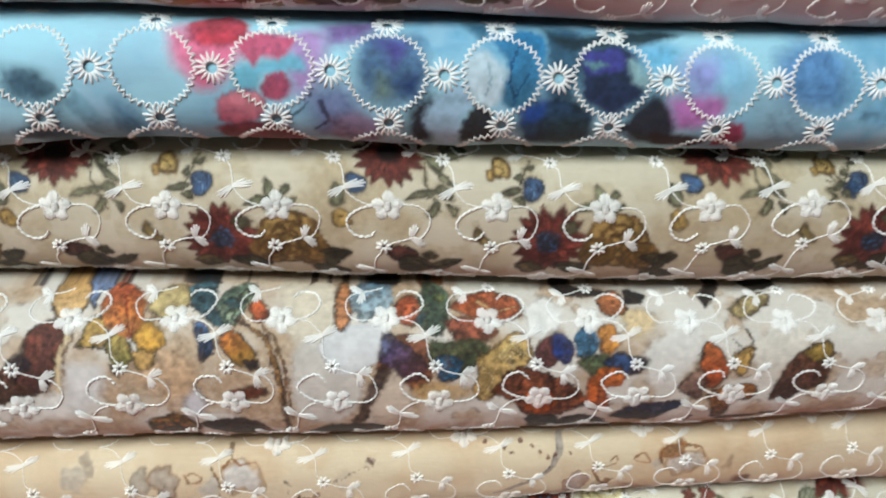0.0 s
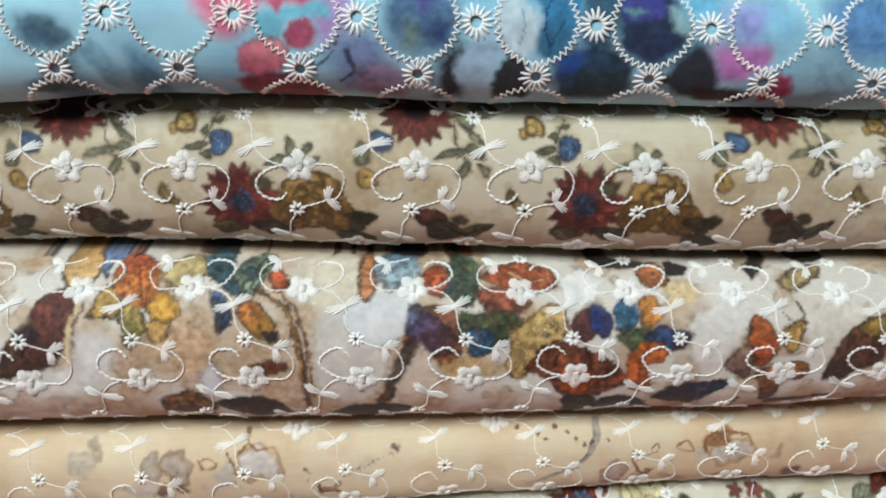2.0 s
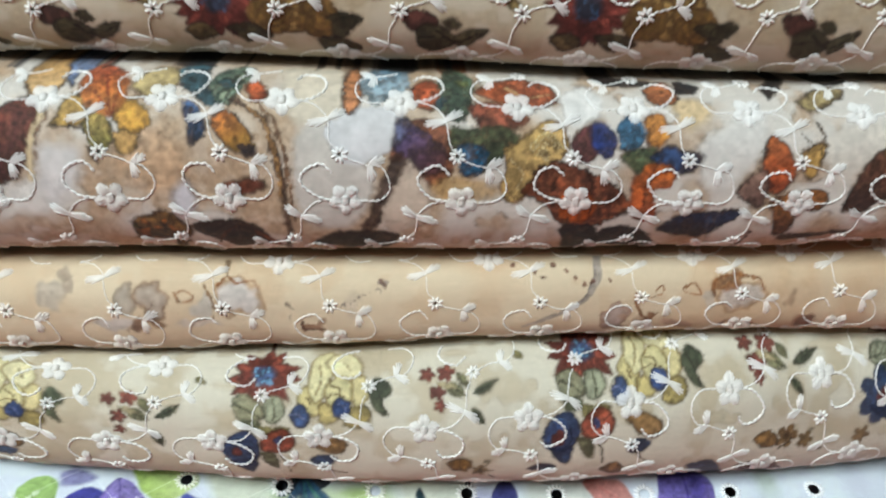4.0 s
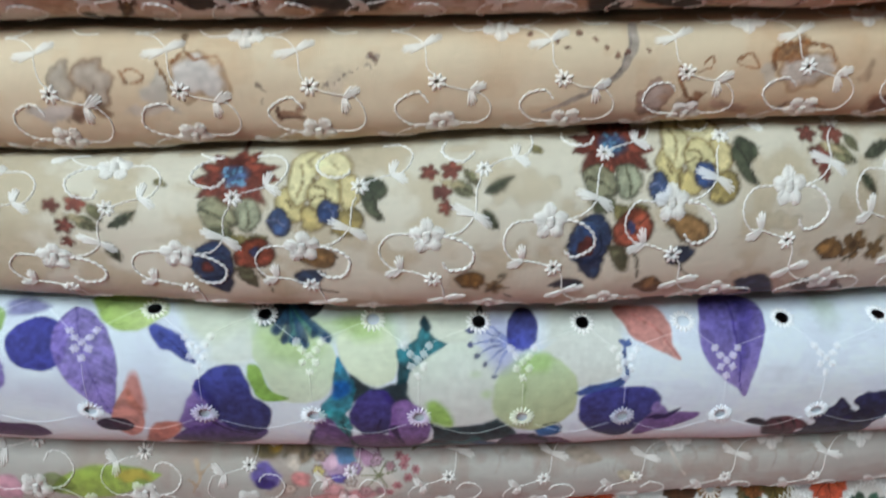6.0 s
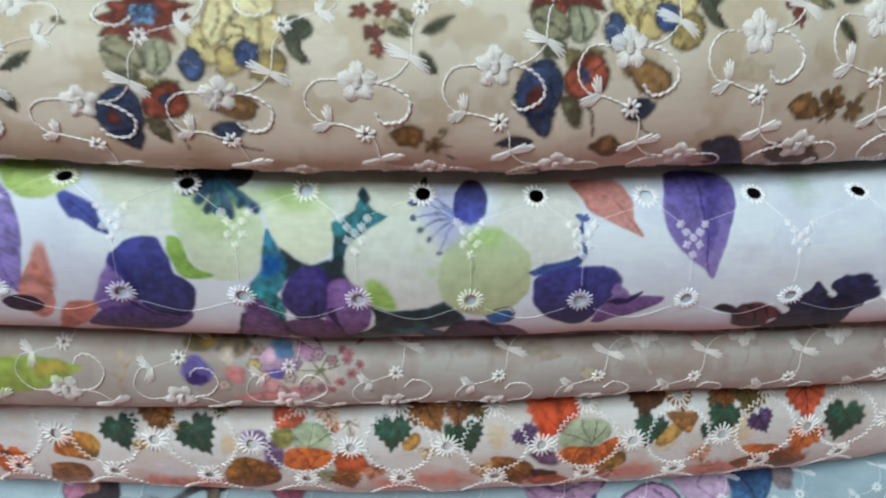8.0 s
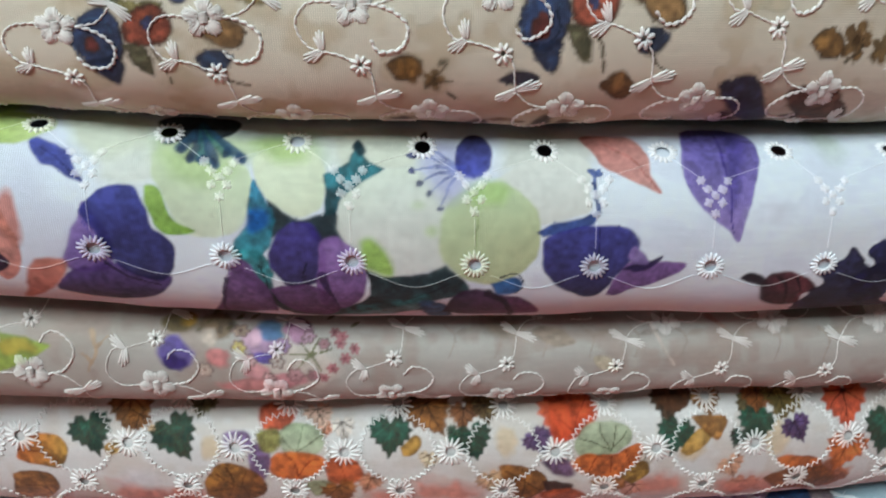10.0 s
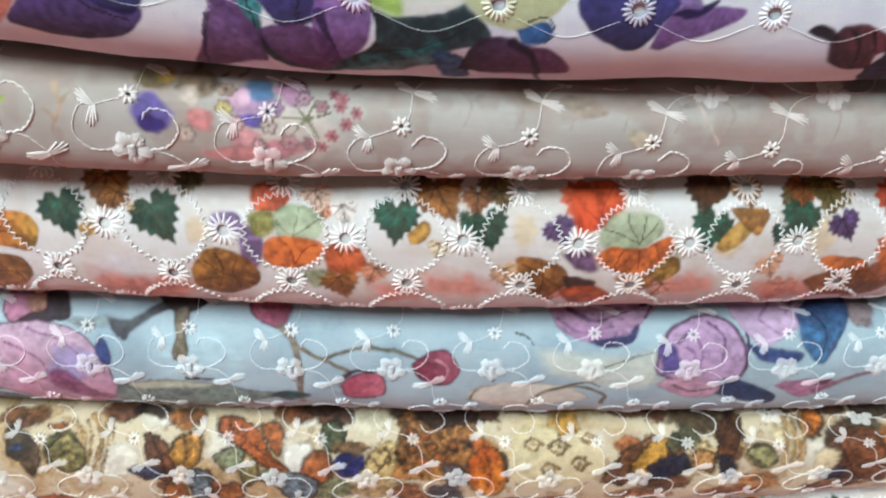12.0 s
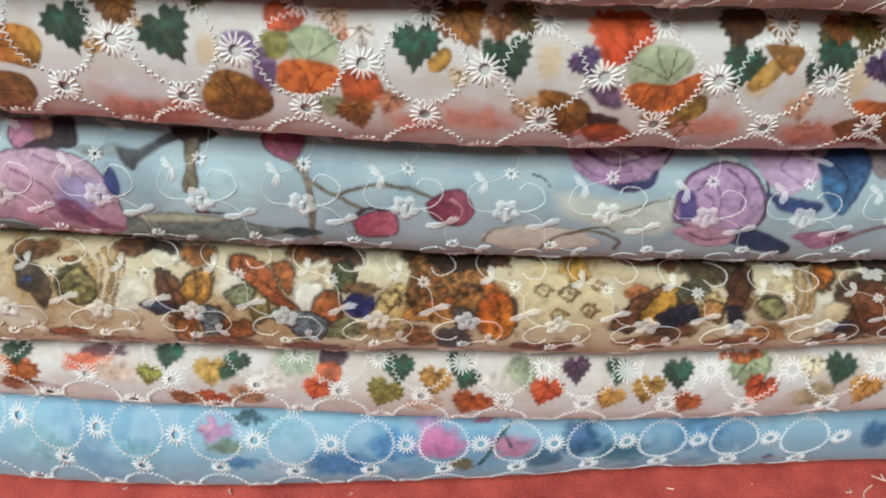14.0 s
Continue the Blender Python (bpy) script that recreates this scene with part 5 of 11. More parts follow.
sunflower.shape([(72.4, 14.4), (75.1, 12.2), (74.5, 8.3), (71.6, 9.0)], (126, 126, 100), rim=(84, 82, 60), mottle=0.35, rim_w=0.5, wob=0.2)
sunflower.shape([(72.2, 6.1), (74.4, 7.5), (76.5, 5.5), (77.1, 3.4), (74.2, 2.3), (72.3, 3.7)], (194, 158, 92), rim=(140, 104, 56), mottle=0.4)
sunflower.blob(74.5, 4.8, 0.5, 0.5, (130, 96, 50))
sunflower.shape([(111.2, 21.6), (113.7, 23.0), (116.1, 20.3), (115.8, 16.8), (112.9, 16.5), (111.1, 17.4)], (200, 166, 100), rim=(146, 108, 54), rim_w=1, mottle=0.4)
sunflower.stroke([(112.6, 20.0), (114.4, 18.9), (113.4, 17.3)], 0.4, (140, 100, 50))
sunflower.shape([(109.8, 18.1), (111.4, 18.7), (111.8, 16.3), (110.2, 15.9)], (190, 150, 84), rim=(146, 108, 54))
sunflower.stroke([(120.9, 22.0), (119.0, 16.4), (116.5, 12.4)], 0.6, (116, 114, 88))
sunflower.shape([(112.9, 12.4), (116.7, 14.3), (118.9, 13.6), (115.3, 11.8)], (116, 114, 88), rim=(84, 82, 60), mottle=0.35, rim_w=0.5, wob=0.2)
sunflower.shape([(116.6, 11.5), (118.8, 12.4), (119.6, 10.1), (117.8, 10.1)], (116, 114, 88), rim=(84, 82, 60), mottle=0.35, rim_w=0.5, wob=0.2)
sunflower.shape([(119.3, 19.3), (122.4, 20.9), (121.6, 18.8)], (116, 114, 88), rim=(84, 82, 60), mottle=0.35, rim_w=0.5, wob=0.2)
sunflower.shape([(117.0, 16.6), (118.9, 18.3), (118.7, 15.3)], (116, 114, 88), rim=(84, 82, 60), mottle=0.35, rim_w=0.5, wob=0.2)
sunflower.shape([(119.0, 15.7), (121.4, 17.2), (124.2, 15.9), (124.0, 13.1), (121.1, 10.8), (119.1, 12.1)], (60, 98, 144), rim=(36, 68, 104), mottle=0.4)
sunflower.stroke([(120.0, 15.0), (121.9, 13.7), (121.4, 11.6)], 0.4, (110, 148, 184))
sunflower.stroke([(122.6, 15.9), (123.0, 13.1)], 0.4, (34, 64, 100))
sunflower.shape([(136.7, 15.6), (138.7, 14.1), (139.1, 10.6), (136.7, 12.0)], (122, 126, 94), to=(150, 150, 118), rim=(84, 82, 60), mottle=0.35, rim_w=0.5, wob=0.2)
sunflower.shape([(141.6, 14.3), (142.8, 12.9), (139.6, 10.3), (139.1, 11.0)], (122, 126, 94), to=(150, 150, 118), rim=(84, 82, 60), mottle=0.35, rim_w=0.5, wob=0.2)
sunflower.shape([(131.2, 8.8), (135.3, 11.6), (138.7, 10.2), (134.7, 8.6)], (122, 126, 94), to=(150, 150, 118), rim=(84, 82, 60), mottle=0.35, rim_w=0.5, wob=0.2)
sunflower.shape([(139.1, 9.7), (144.0, 11.1), (143.3, 9.5), (140.5, 8.8)], (122, 126, 94), to=(150, 150, 118), rim=(84, 82, 60), mottle=0.35, rim_w=0.5, wob=0.2)
sunflower.shape([(136.6, 11.2), (138.9, 10.2), (137.9, 7.7), (136.1, 8.2)], (122, 126, 94), to=(150, 150, 118), rim=(84, 82, 60), mottle=0.35, rim_w=0.5, wob=0.2)
sunflower.shape([(106.4, 1.3), (107.7, 4.2), (109.2, 2.1), (112.3, -1.7), (108.6, -0.9)], (150, 128, 80), rim=(104, 84, 50), mottle=0.35)
sunflower.shape([(84.8, -3.1), (89.7, -1.9), (93.4, -4.2), (90.6, -7.2), (86.8, -6.4)], (104, 54, 48), rim=(62, 34, 32), mottle=0.5)
sunflower.shape([(88.1, -6.9), (93.0, -4.9), (97.5, -8.5), (93.5, -13.2), (88.9, -11.6)], (86, 80, 54), rim=(46, 42, 30), mottle=0.4)
sunflower.shape([(96.2, -8.8), (99.6, -6.3), (104.1, -5.7), (101.4, -9.5), (97.8, -11.9)], (96, 92, 64), rim=(50, 46, 34), mottle=0.4)
sunflower.stroke([(93.0, -6.8), (97.1, -9.6), (103.6, -6.3)], 0.6, (40, 36, 26))
sunflower.shape([(93.8, -4.4), (96.4, -3.1), (98.3, -5.2), (95.7, -6.3)], (84, 78, 52), rim=(50, 46, 34))
sunflower.stroke([(89.1, -8.8), (93.1, -8.3), (96.6, -9.4)], 0.5, (50, 46, 30))
sunflower.shape([(69.5, -6.2), (72.7, -4.1), (75.6, -4.9), (73.4, -8.6), (70.1, -10.0)], (76, 70, 46), rim=(44, 40, 28), mottle=0.4)
sunflower.shape([(66.3, -10.4), (71.7, -9.4), (76.2, -13.2), (68.5, -17.5)], (88, 78, 46), rim=(48, 42, 28), mottle=0.4)
sunflower.shape([(148.9, -3.7), (152.3, -1.9), (157.3, -3.5), (153.6, -6.4)], (76, 70, 46), rim=(44, 40, 28), mottle=0.4)
sunflower.shape([(127.8, 5.0), (131.6, 6.2), (133.0, 3.9), (129.9, 2.2)], (112, 110, 84), rim=(84, 82, 60), mottle=0.35, rim_w=0.5, wob=0.2)
sunflower.shape([(127.7, -7.0), (132.8, -5.4), (137.5, -8.6), (131.2, -10.9)], (80, 72, 44), rim=(46, 40, 28), mottle=0.4)
sunflower.shape([(117.7, -7.5), (122.1, -5.5), (125.3, -8.7), (120.3, -11.3)], (120, 100, 60), rim=(60, 50, 32), mottle=0.4)
sunflower.outline((80, 62, 42), 0.3, 0.09)
sunflower.web((50, 34, 26), 2, 0.045, 0.4, 0.25)
vine_rows(sunflower, -77.9, 4.3, 82.5, 7.8, 6, 1, 1)
sunflower.build()
foliage = Piece("foliage", (1.1196, -0.0036, -0.0019, 0.0016), (1.0742, -0.0008, 0.0001, 0.0010), (0.1966, -0.0003, 0.0015),
    (224, 217, 208), "white cotton with rust and teal leaf print and white embroidery, folded", 4, rough=0.6, grainy=1.3)
foliage.wash((208, 176, 140), 0.5, 0.68, 0, 0.75)
foliage.wash((196, 158, 122), 0.56, 0.74, 1, 0.6)
foliage.wash((226, 216, 204), 0.6, 0.8, 2, 0.5)
foliage.wash((204, 176, 146), 0.46, 0.62, 1, 0.4)
foliage.shape([(-87.1, -1.3), (-79.8, 2.3), (-76.5, -1.5), (-78.7, -6.2), (-86.7, -6.0)], (226, 222, 216), soft=2, mottle=0.1)
foliage.shape([(-79.0, 8.5), (-69.8, 8.4), (-70.7, 1.4), (-77.1, -4.6), (-79.9, 1.6)], (222, 218, 216), soft=3, mottle=0.1)
foliage.shape([(-50.7, -2.1), (-47.1, 0.9), (-45.6, -3.9), (-47.7, -9.0), (-50.8, -7.4)], (216, 214, 220), soft=2, mottle=0.1)
foliage.shape([(-22.6, 10.7), (-14.6, 14.8), (-5.6, 3.7), (-5.7, -2.5), (-11.5, -11.5), (-21.0, -9.3), (-23.1, 0.7)], (214, 208, 200), soft=2, mottle=0.1)
foliage.shape([(-16.0, 12.8), (-12.0, 17.0), (-5.3, 18.4), (0.7, 17.7), (1.6, 12.1), (-1.4, 8.0), (-8.2, 5.1), (-13.5, 6.6)], (220, 220, 222), soft=0.5, mottle=0.08)
foliage.shape([(-25.9, 30.0), (-17.8, 31.6), (-12.2, 30.5), (-12.0, 17.7), (-17.3, 14.8), (-22.6, 14.8), (-25.3, 20.4)], (220, 208, 188), soft=2, mottle=0.15)
foliage.shape([(37.1, 21.5), (42.1, 27.6), (46.0, 25.4), (47.0, 18.2), (42.0, 15.3), (38.0, 16.7)], (232, 230, 226), soft=1.5, mottle=0.1)
foliage.shape([(68.0, 9.5), (75.1, 15.3), (83.0, 21.4), (84.1, 12.4), (81.0, 4.8), (75.9, -0.0), (70.0, 1.8)], (228, 224, 218), soft=2, mottle=0.1)
foliage.shape([(97.5, 9.3), (103.3, 15.2), (111.9, 16.6), (113.2, 10.6), (106.7, 4.4), (103.3, -0.7)], (226, 218, 206), soft=2, mottle=0.12)
foliage.shape([(20.2, 33.9), (28.9, 34.9), (37.2, 32.4), (35.7, 26.8), (28.1, 28.5), (19.5, 25.9)], (226, 220, 208), soft=1.5, mottle=0.1)
foliage.shape([(61.9, 21.3), (69.2, 22.8), (71.9, 18.3), (66.0, 14.5)], (228, 200, 156), soft=2, mottle=0.2)
foliage.shape([(-63.3, 9.6), (-54.0, 13.5), (-47.6, 9.5), (-46.9, 2.4), (-54.0, -2.0), (-61.2, 4.1)], (214, 176, 140), soft=3, mottle=0.4, alpha=0.7)
foliage.shape([(-94.1, 33.8), (-87.4, 38.0), (-79.2, 38.0), (-82.0, 34.7), (-88.1, 32.3)], (40, 44, 66))
foliage.shape([(-78.2, 33.8), (-74.6, 37.9), (-69.5, 35.5), (-68.5, 30.0), (-71.2, 28.3), (-72.1, 23.2), (-75.2, 29.4)], (126, 152, 194), rim=(50, 54, 66))
foliage.shape([(-83.5, 24.7), (-83.1, 31.6), (-78.5, 34.5), (-74.3, 31.0), (-73.9, 25.1), (-77.0, 20.7), (-81.6, 20.5)], (216, 166, 96), to=(226, 190, 140), rim=(96, 66, 46))
foliage.shape([(-88.8, 14.7), (-86.6, 18.5), (-82.3, 20.4), (-78.4, 18.3), (-78.9, 13.8), (-80.8, 7.2), (-84.1, 2.3), (-89.4, 0.2), (-91.5, 4.0), (-89.4, 9.4)], (140, 62, 44), to=(92, 40, 42), way=-60, mottle=0.45, rim=(62, 34, 30))
foliage.shape([(-96.2, 4.9), (-92.6, 9.1), (-90.0, 9.4), (-90.9, 4.7), (-89.2, 1.0), (-93.6, -1.3), (-97.5, -1.4)], (124, 70, 50), to=(80, 50, 40), mottle=0.5, rim=(50, 34, 30))
foliage.shape([(-92.9, 9.5), (-89.3, 12.0), (-86.6, 8.6), (-89.0, 6.9), (-92.2, 6.6)], (62, 50, 62), mottle=0.4)
foliage.stroke([(-78.1, 16.8), (-79.6, 11.8), (-80.7, 7.2), (-80.9, 1.6)], 1.5, (220, 196, 156), taper=False)
foliage.stroke([(-77.0, 16.5), (-78.6, 11.2), (-79.5, 5.8)], 0.4, (150, 110, 80))
foliage.shape([(-76.2, 13.1), (-74.3, 16.4), (-72.3, 20.8), (-69.3, 19.9), (-67.7, 16.0), (-69.7, 12.9)], (206, 166, 88), rim=(84, 88, 56), mottle=0.35)
foliage.shape([(-69.0, 13.0), (-66.5, 16.3), (-63.2, 15.1), (-62.1, 10.9), (-64.5, 6.7), (-67.2, 8.1)], (196, 168, 88), to=(150, 152, 84), rim=(78, 86, 56), mottle=0.35)
foliage.shape([(-62.6, 16.2), (-58.9, 19.6), (-55.5, 18.2), (-53.5, 13.9), (-56.7, 11.9), (-60.6, 12.0)], (228, 170, 70), rim=(84, 90, 56), mottle=0.3)
foliage.shape([(-62.3, 11.6), (-58.0, 12.2), (-56.5, 9.6), (-59.3, 6.9), (-61.8, 8.0)], (216, 172, 104), rim=(96, 98, 64), mottle=0.3)
foliage.shape([(-69.9, 20.4), (-69.9, 26.7), (-67.0, 31.8), (-62.2, 30.0), (-59.0, 22.8), (-60.4, 17.2), (-64.3, 15.7), (-67.8, 17.4)], (206, 88, 48), to=(226, 140, 62), mottle=0.4, wob=0.5)
foliage.stroke([(-65.5, 27.6), (-63.6, 20.5), (-62.4, 15.4)], 0.7, (170, 60, 40))
foliage.stroke([(-67.6, 22.2), (-64.7, 18.3), (-62.9, 15.4)], 0.5, (180, 66, 40))
foliage.stroke([(-60.7, 22.8), (-61.8, 18.2), (-62.7, 15.1)], 0.5, (186, 74, 40))
foliage.stroke([(-67.7, 8.4), (-66.6, 6.2), (-65.5, 4.8)], 1.0, (56, 50, 46))
foliage.stroke([(-76.3, 13.5), (-69.7, 12.6), (-68.1, 11.0)], 0.4, (52, 40, 32))
foliage.stroke([(-66.9, 30.0), (-64.6, 32.6), (-61.2, 34.7)], 0.8, (80, 50, 36))
foliage.stroke([(-58.7, 22.8), (-57.0, 20.4), (-54.6, 19.6)], 0.4, (110, 80, 60))
foliage.shape([(-58.6, 23.7), (-55.9, 29.4), (-50.8, 31.2), (-48.4, 25.0), (-51.1, 20.6), (-55.7, 20.4)], (206, 184, 130), rim=(140, 116, 74), mottle=0.3)
foliage.shape([(-53.3, 33.3), (-49.2, 37.1), (-42.5, 35.0), (-42.3, 29.6), (-48.0, 30.8)], (40, 50, 60))
foliage.shape([(-49.6, 29.3), (-45.5, 32.4), (-41.8, 30.1), (-41.8, 23.5), (-38.8, 19.9), (-39.7, 16.9), (-43.1, 18.6), (-45.9, 21.5), (-48.5, 24.3)], (62, 110, 124), mottle=0.7, wob=0.6)
foliage.shape([(-41.5, 23.1), (-39.4, 28.2), (-35.0, 31.6), (-31.9, 29.3), (-34.4, 22.4), (-36.3, 18.5), (-39.5, 18.5)], (128, 158, 138), rim=(66, 96, 88), mottle=0.6, wob=0.5)
foliage.blob(-37.6, 24.3, 1.3, 1.4, (70, 120, 130), rim=(50, 80, 80))
foliage.blob(-35.2, 27.4, 1.0, 1.5, (150, 170, 140), rim=(60, 90, 80))
foliage.blob(-38.6, 21.0, 0.9, 1.1, (170, 190, 160), rim=(70, 100, 90))
foliage.shape([(-47.3, 18.8), (-44.4, 18.4), (-42.0, 14.7), (-41.8, 11.8), (-45.7, 8.9), (-45.9, 14.0)], (34, 102, 160), to=(18, 54, 84), mottle=0.4)
foliage.stroke([(-45.2, 17.4), (-43.6, 14.1), (-45.0, 9.7)], 0.5, (10, 50, 80))
foliage.shape([(-33.7, 22.1), (-31.7, 25.8), (-28.9, 22.9), (-28.7, 19.8), (-31.8, 19.0)], (208, 96, 52), rim=(120, 70, 44), mottle=0.35)
foliage.shape([(-40.6, 14.5), (-38.4, 16.8), (-35.4, 16.0), (-32.3, 12.6), (-31.4, 8.3), (-34.7, 7.1), (-37.8, 9.7), (-39.9, 11.8)], (214, 116, 44), to=(200, 158, 62), way=-50, rim=(58, 56, 48), mottle=0.45)
foliage.shape([(-35.1, 9.1), (-31.9, 9.1), (-31.2, 7.0), (-33.6, 6.6)], (50, 46, 60))
foliage.stroke([(-36.5, 19.5), (-31.1, 16.7), (-27.9, 11.8), (-26.3, 3.7), (-25.0, -4.3), (-26.0, -25.5)], 1.3, (84, 50, 36), taper=False, wob=0.5)
foliage.stroke([(-32.8, 17.9), (-28.9, 14.1), (-26.8, 6.6), (-25.7, -2.4)], 0.8, (212, 160, 100), taper=False)
foliage.stroke([(-30.5, 19.0), (-26.5, 13.7), (-24.3, 3.7), (-23.2, -9.2)], 0.6, (150, 104, 68), taper=False)
foliage.shape([(-40.8, -1.8), (-37.9, 0.5), (-32.4, 1.6), (-29.3, -0.3), (-32.7, -2.0), (-37.5, -2.8)], (188, 88, 50), to=(120, 60, 44), way=0, rim=(52, 40, 32))
foliage.shape([(-60.8, -10.1), (-56.2, -7.0), (-52.2, -7.4), (-49.5, -9.4), (-47.6, -14.1), (-54.7, -28.1), (-52.3, -16.8), (-60.8, -16.0)], (130, 92, 40), mottle=0.8, wob=0.5, rim=(60, 46, 34))
foliage.blob(-57.8, -9.7, 0.7, 0.9, (206, 124, 56), alpha=0.85)
foliage.blob(-56.2, -11.5, 0.7, 1.1, (206, 124, 56), alpha=0.85)
foliage.blob(-53.9, -9.7, 0.6, 0.9, (206, 124, 56), alpha=0.85)
foliage.blob(-52.7, -12.0, 0.7, 1.2, (206, 124, 56), alpha=0.85)
foliage.blob(-56.6, -15.7, 0.7, 0.4, (206, 124, 56), alpha=0.85)
foliage.blob(-51.1, -13.6, 0.7, 1.6, (206, 124, 56), alpha=0.85)
foliage.blob(-58.6, -13.6, 0.7, 1.6, (206, 124, 56), alpha=0.85)
foliage.blob(-60.2, -24.0, 1.2, 2.9, (60, 84, 50), alpha=0.85)
foliage.blob(-56.9, -26.2, 0.7, 3.8, (60, 84, 50), alpha=0.85)
foliage.blob(-59.8, -11.5, 0.7, 1.1, (60, 84, 50), alpha=0.85)
foliage.shape([(-48.1, -11.6), (-42.9, -9.2), (-37.5, -8.8), (-32.3, -11.6), (-30.0, -17.7), (-37.7, -19.8), (-40.9, -16.8)], (64, 40, 32), to=(44, 30, 28), mottle=0.4)
foliage.shape([(-33.4, -12.5), (-28.7, -19.1), (-27.9, -17.2)], (160, 84, 44))
foliage.stroke([(-42.3, -16.8), (-39.3, -12.4), (-34.9, -10.5)], 0.8, (110, 64, 44))
foliage.shape([(-12.0, 23.8), (-10.8, 30.6), (-8.3, 32.4), (-7.4, 25.1), (-7.8, 19.2), (-9.8, 16.7), (-11.7, 18.3)], (212, 138, 88), rim=(70, 46, 36), mottle=0.3)
foliage.stroke([(-18.3, 31.3), (-15.1, 33.7), (-11.9, 31.1)], 0.8, (90, 60, 44))
foliage.shape([(-8.0, 24.5), (-6.6, 30.7), (-2.4, 32.5), (2.9, 32.2), (2.4, 23.2), (-1.9, 20.4), (-5.3, 18.9)], (102, 156, 186), to=(176, 186, 186), mottle=0.4)
foliage.shape([(-5.5, 32.5), (2.6, 37.3), (6.8, 35.4), (3.1, 30.8)], (46, 40, 44))
foliage.shape([(3.6, 14.9), (9.4, 15.2), (13.0, 12.9), (13.7, 8.1), (12.2, 2.2), (7.9, 0.5), (3.2, 3.4), (-1.7, 6.6), (1.3, 10.8)], (142, 82, 56), mottle=0.75, wob=0.6)
foliage.shape([(1.4, 16.5), (4.3, 13.8), (8.2, 11.1), (11.9, 7.8), (9.0, 3.7), (5.2, 4.3), (1.5, 6.9), (-0.9, 9.1)], (38, 62, 116), to=(92, 58, 66), way=-30, mottle=0.7, wob=0.7, alpha=0.85)
foliage.shape([(3.9, 24.9), (7.8, 27.3), (10.6, 24.2), (9.7, 19.2), (6.1, 18.1), (3.8, 20.4)], (194, 90, 52), rim=(100, 52, 40), mottle=0.45)
foliage.shape([(9.4, 36.4), (16.8, 35.7), (15.0, 30.3), (10.1, 30.2)], (196, 116, 62), mottle=0.4)
foliage.shape([(10.6, 32.1), (16.4, 30.9), (18.0, 24.3), (16.8, 17.8), (14.1, 14.7), (11.1, 17.4), (9.6, 23.2)], (84, 110, 88), mottle=0.7, wob=0.5)
foliage.shape([(17.9, 22.9), (22.4, 27.3), (29.6, 28.8), (35.6, 26.4), (36.8, 21.5), (31.4, 19.4), (23.2, 20.4)], (196, 98, 56), rim=(124, 66, 44), mottle=0.45)
foliage.stroke([(25.6, 25.0), (29.6, 22.6), (35.2, 23.6)], 1.2, (222, 180, 130))
foliage.shape([(16.0, 19.0), (23.2, 20.2), (30.5, 16.9), (26.9, 14.1), (18.8, 14.0)], (148, 76, 54), mottle=0.6)
foliage.shape([(12.0, 13.6), (17.4, 13.6), (22.9, 14.5), (27.3, 13.0), (25.7, 8.6), (22.3, 5.0), (17.4, 3.7), (14.0, 5.8), (12.2, 9.5)], (84, 98, 62), mottle=0.8, wob=0.6)
foliage.shape([(13.6, 9.2), (17.3, 10.3), (21.0, 8.1), (19.0, 3.7), (14.7, 3.4)], (34, 102, 142), mottle=0.6)
foliage.blob(16.0, 6.7, 1.0, 1.1, (110, 150, 190))
foliage.blob(10.4, 20.0, 1.3, 1.8, (60, 100, 110), mottle=0.5)
foliage.blob(15.1, 25.8, 1.6, 1.5, (120, 130, 80), mottle=0.6)
foliage.shape([(24.5, 9.2), (29.6, 13.0), (34.6, 16.7), (38.2, 14.5), (39.4, 9.5), (36.5, 6.2), (33.1, 4.7), (30.0, -1.6), (26.6, -4.2), (23.4, -0.4), (24.9, 4.2)], (206, 170, 102), mottle=0.35, rim=(150, 110, 60))
foliage.stroke([(35.7, 9.7), (34.4, 10.9), (33.0, 9.8), (34.4, 8.7)], 0.4, (236, 214, 160), taper=False)
foliage.stroke([(37.1, 9.7), (34.4, 12.0), (31.6, 9.8), (34.4, 7.7)], 0.4, (236, 214, 160), taper=False)
foliage.stroke([(38.5, 9.7), (34.4, 13.2), (30.2, 9.8), (34.4, 6.7)], 0.4, (236, 214, 160), taper=False)
foliage.stroke([(26.2, 6.6), (29.0, 3.5), (27.2, -1.2)], 0.4, (236, 214, 160))
foliage.stroke([(28.6, -2.9), (31.9, 1.9), (34.4, 5.8)], 0.4, (120, 90, 50))
foliage.shape([(-4.4, -4.4), (-1.5, 3.7), (2.3, 6.6), (6.1, 2.8), (8.2, -2.5), (6.6, -9.5), (-1.8, -12.1)], (212, 194, 176), soft=0.6, mottle=0.15)
foliage.stroke([(0.8, 6.2), (-3.2, -2.2), (-5.6, -9.4), (-12.9, -24.8)], 2.7, (70, 42, 38), taper=False, wob=0.6)
foliage.shape([(-19.5, -18.4), (-12.9, -12.6), (-6.0, -12.5), (0.6, -13.7), (-4.4, -22.2)], (50, 36, 34))
foliage.shape([(7.9, -0.1), (13.3, 2.5), (23.7, -0.4), (17.6, -4.2), (10.7, -3.5)], (212, 168, 96), soft=2, alpha=0.7)
foliage.shape([(28.3, -1.6), (34.4, 6.2), (39.3, 5.7), (44.8, 3.8), (50.9, 0.2), (54.3, -5.3), (50.2, -9.1), (43.4, -11.1), (37.4, -8.8), (35.0, -5.1)], (160, 78, 42), mottle=0.7, rim=(52, 40, 32), wob=0.6)
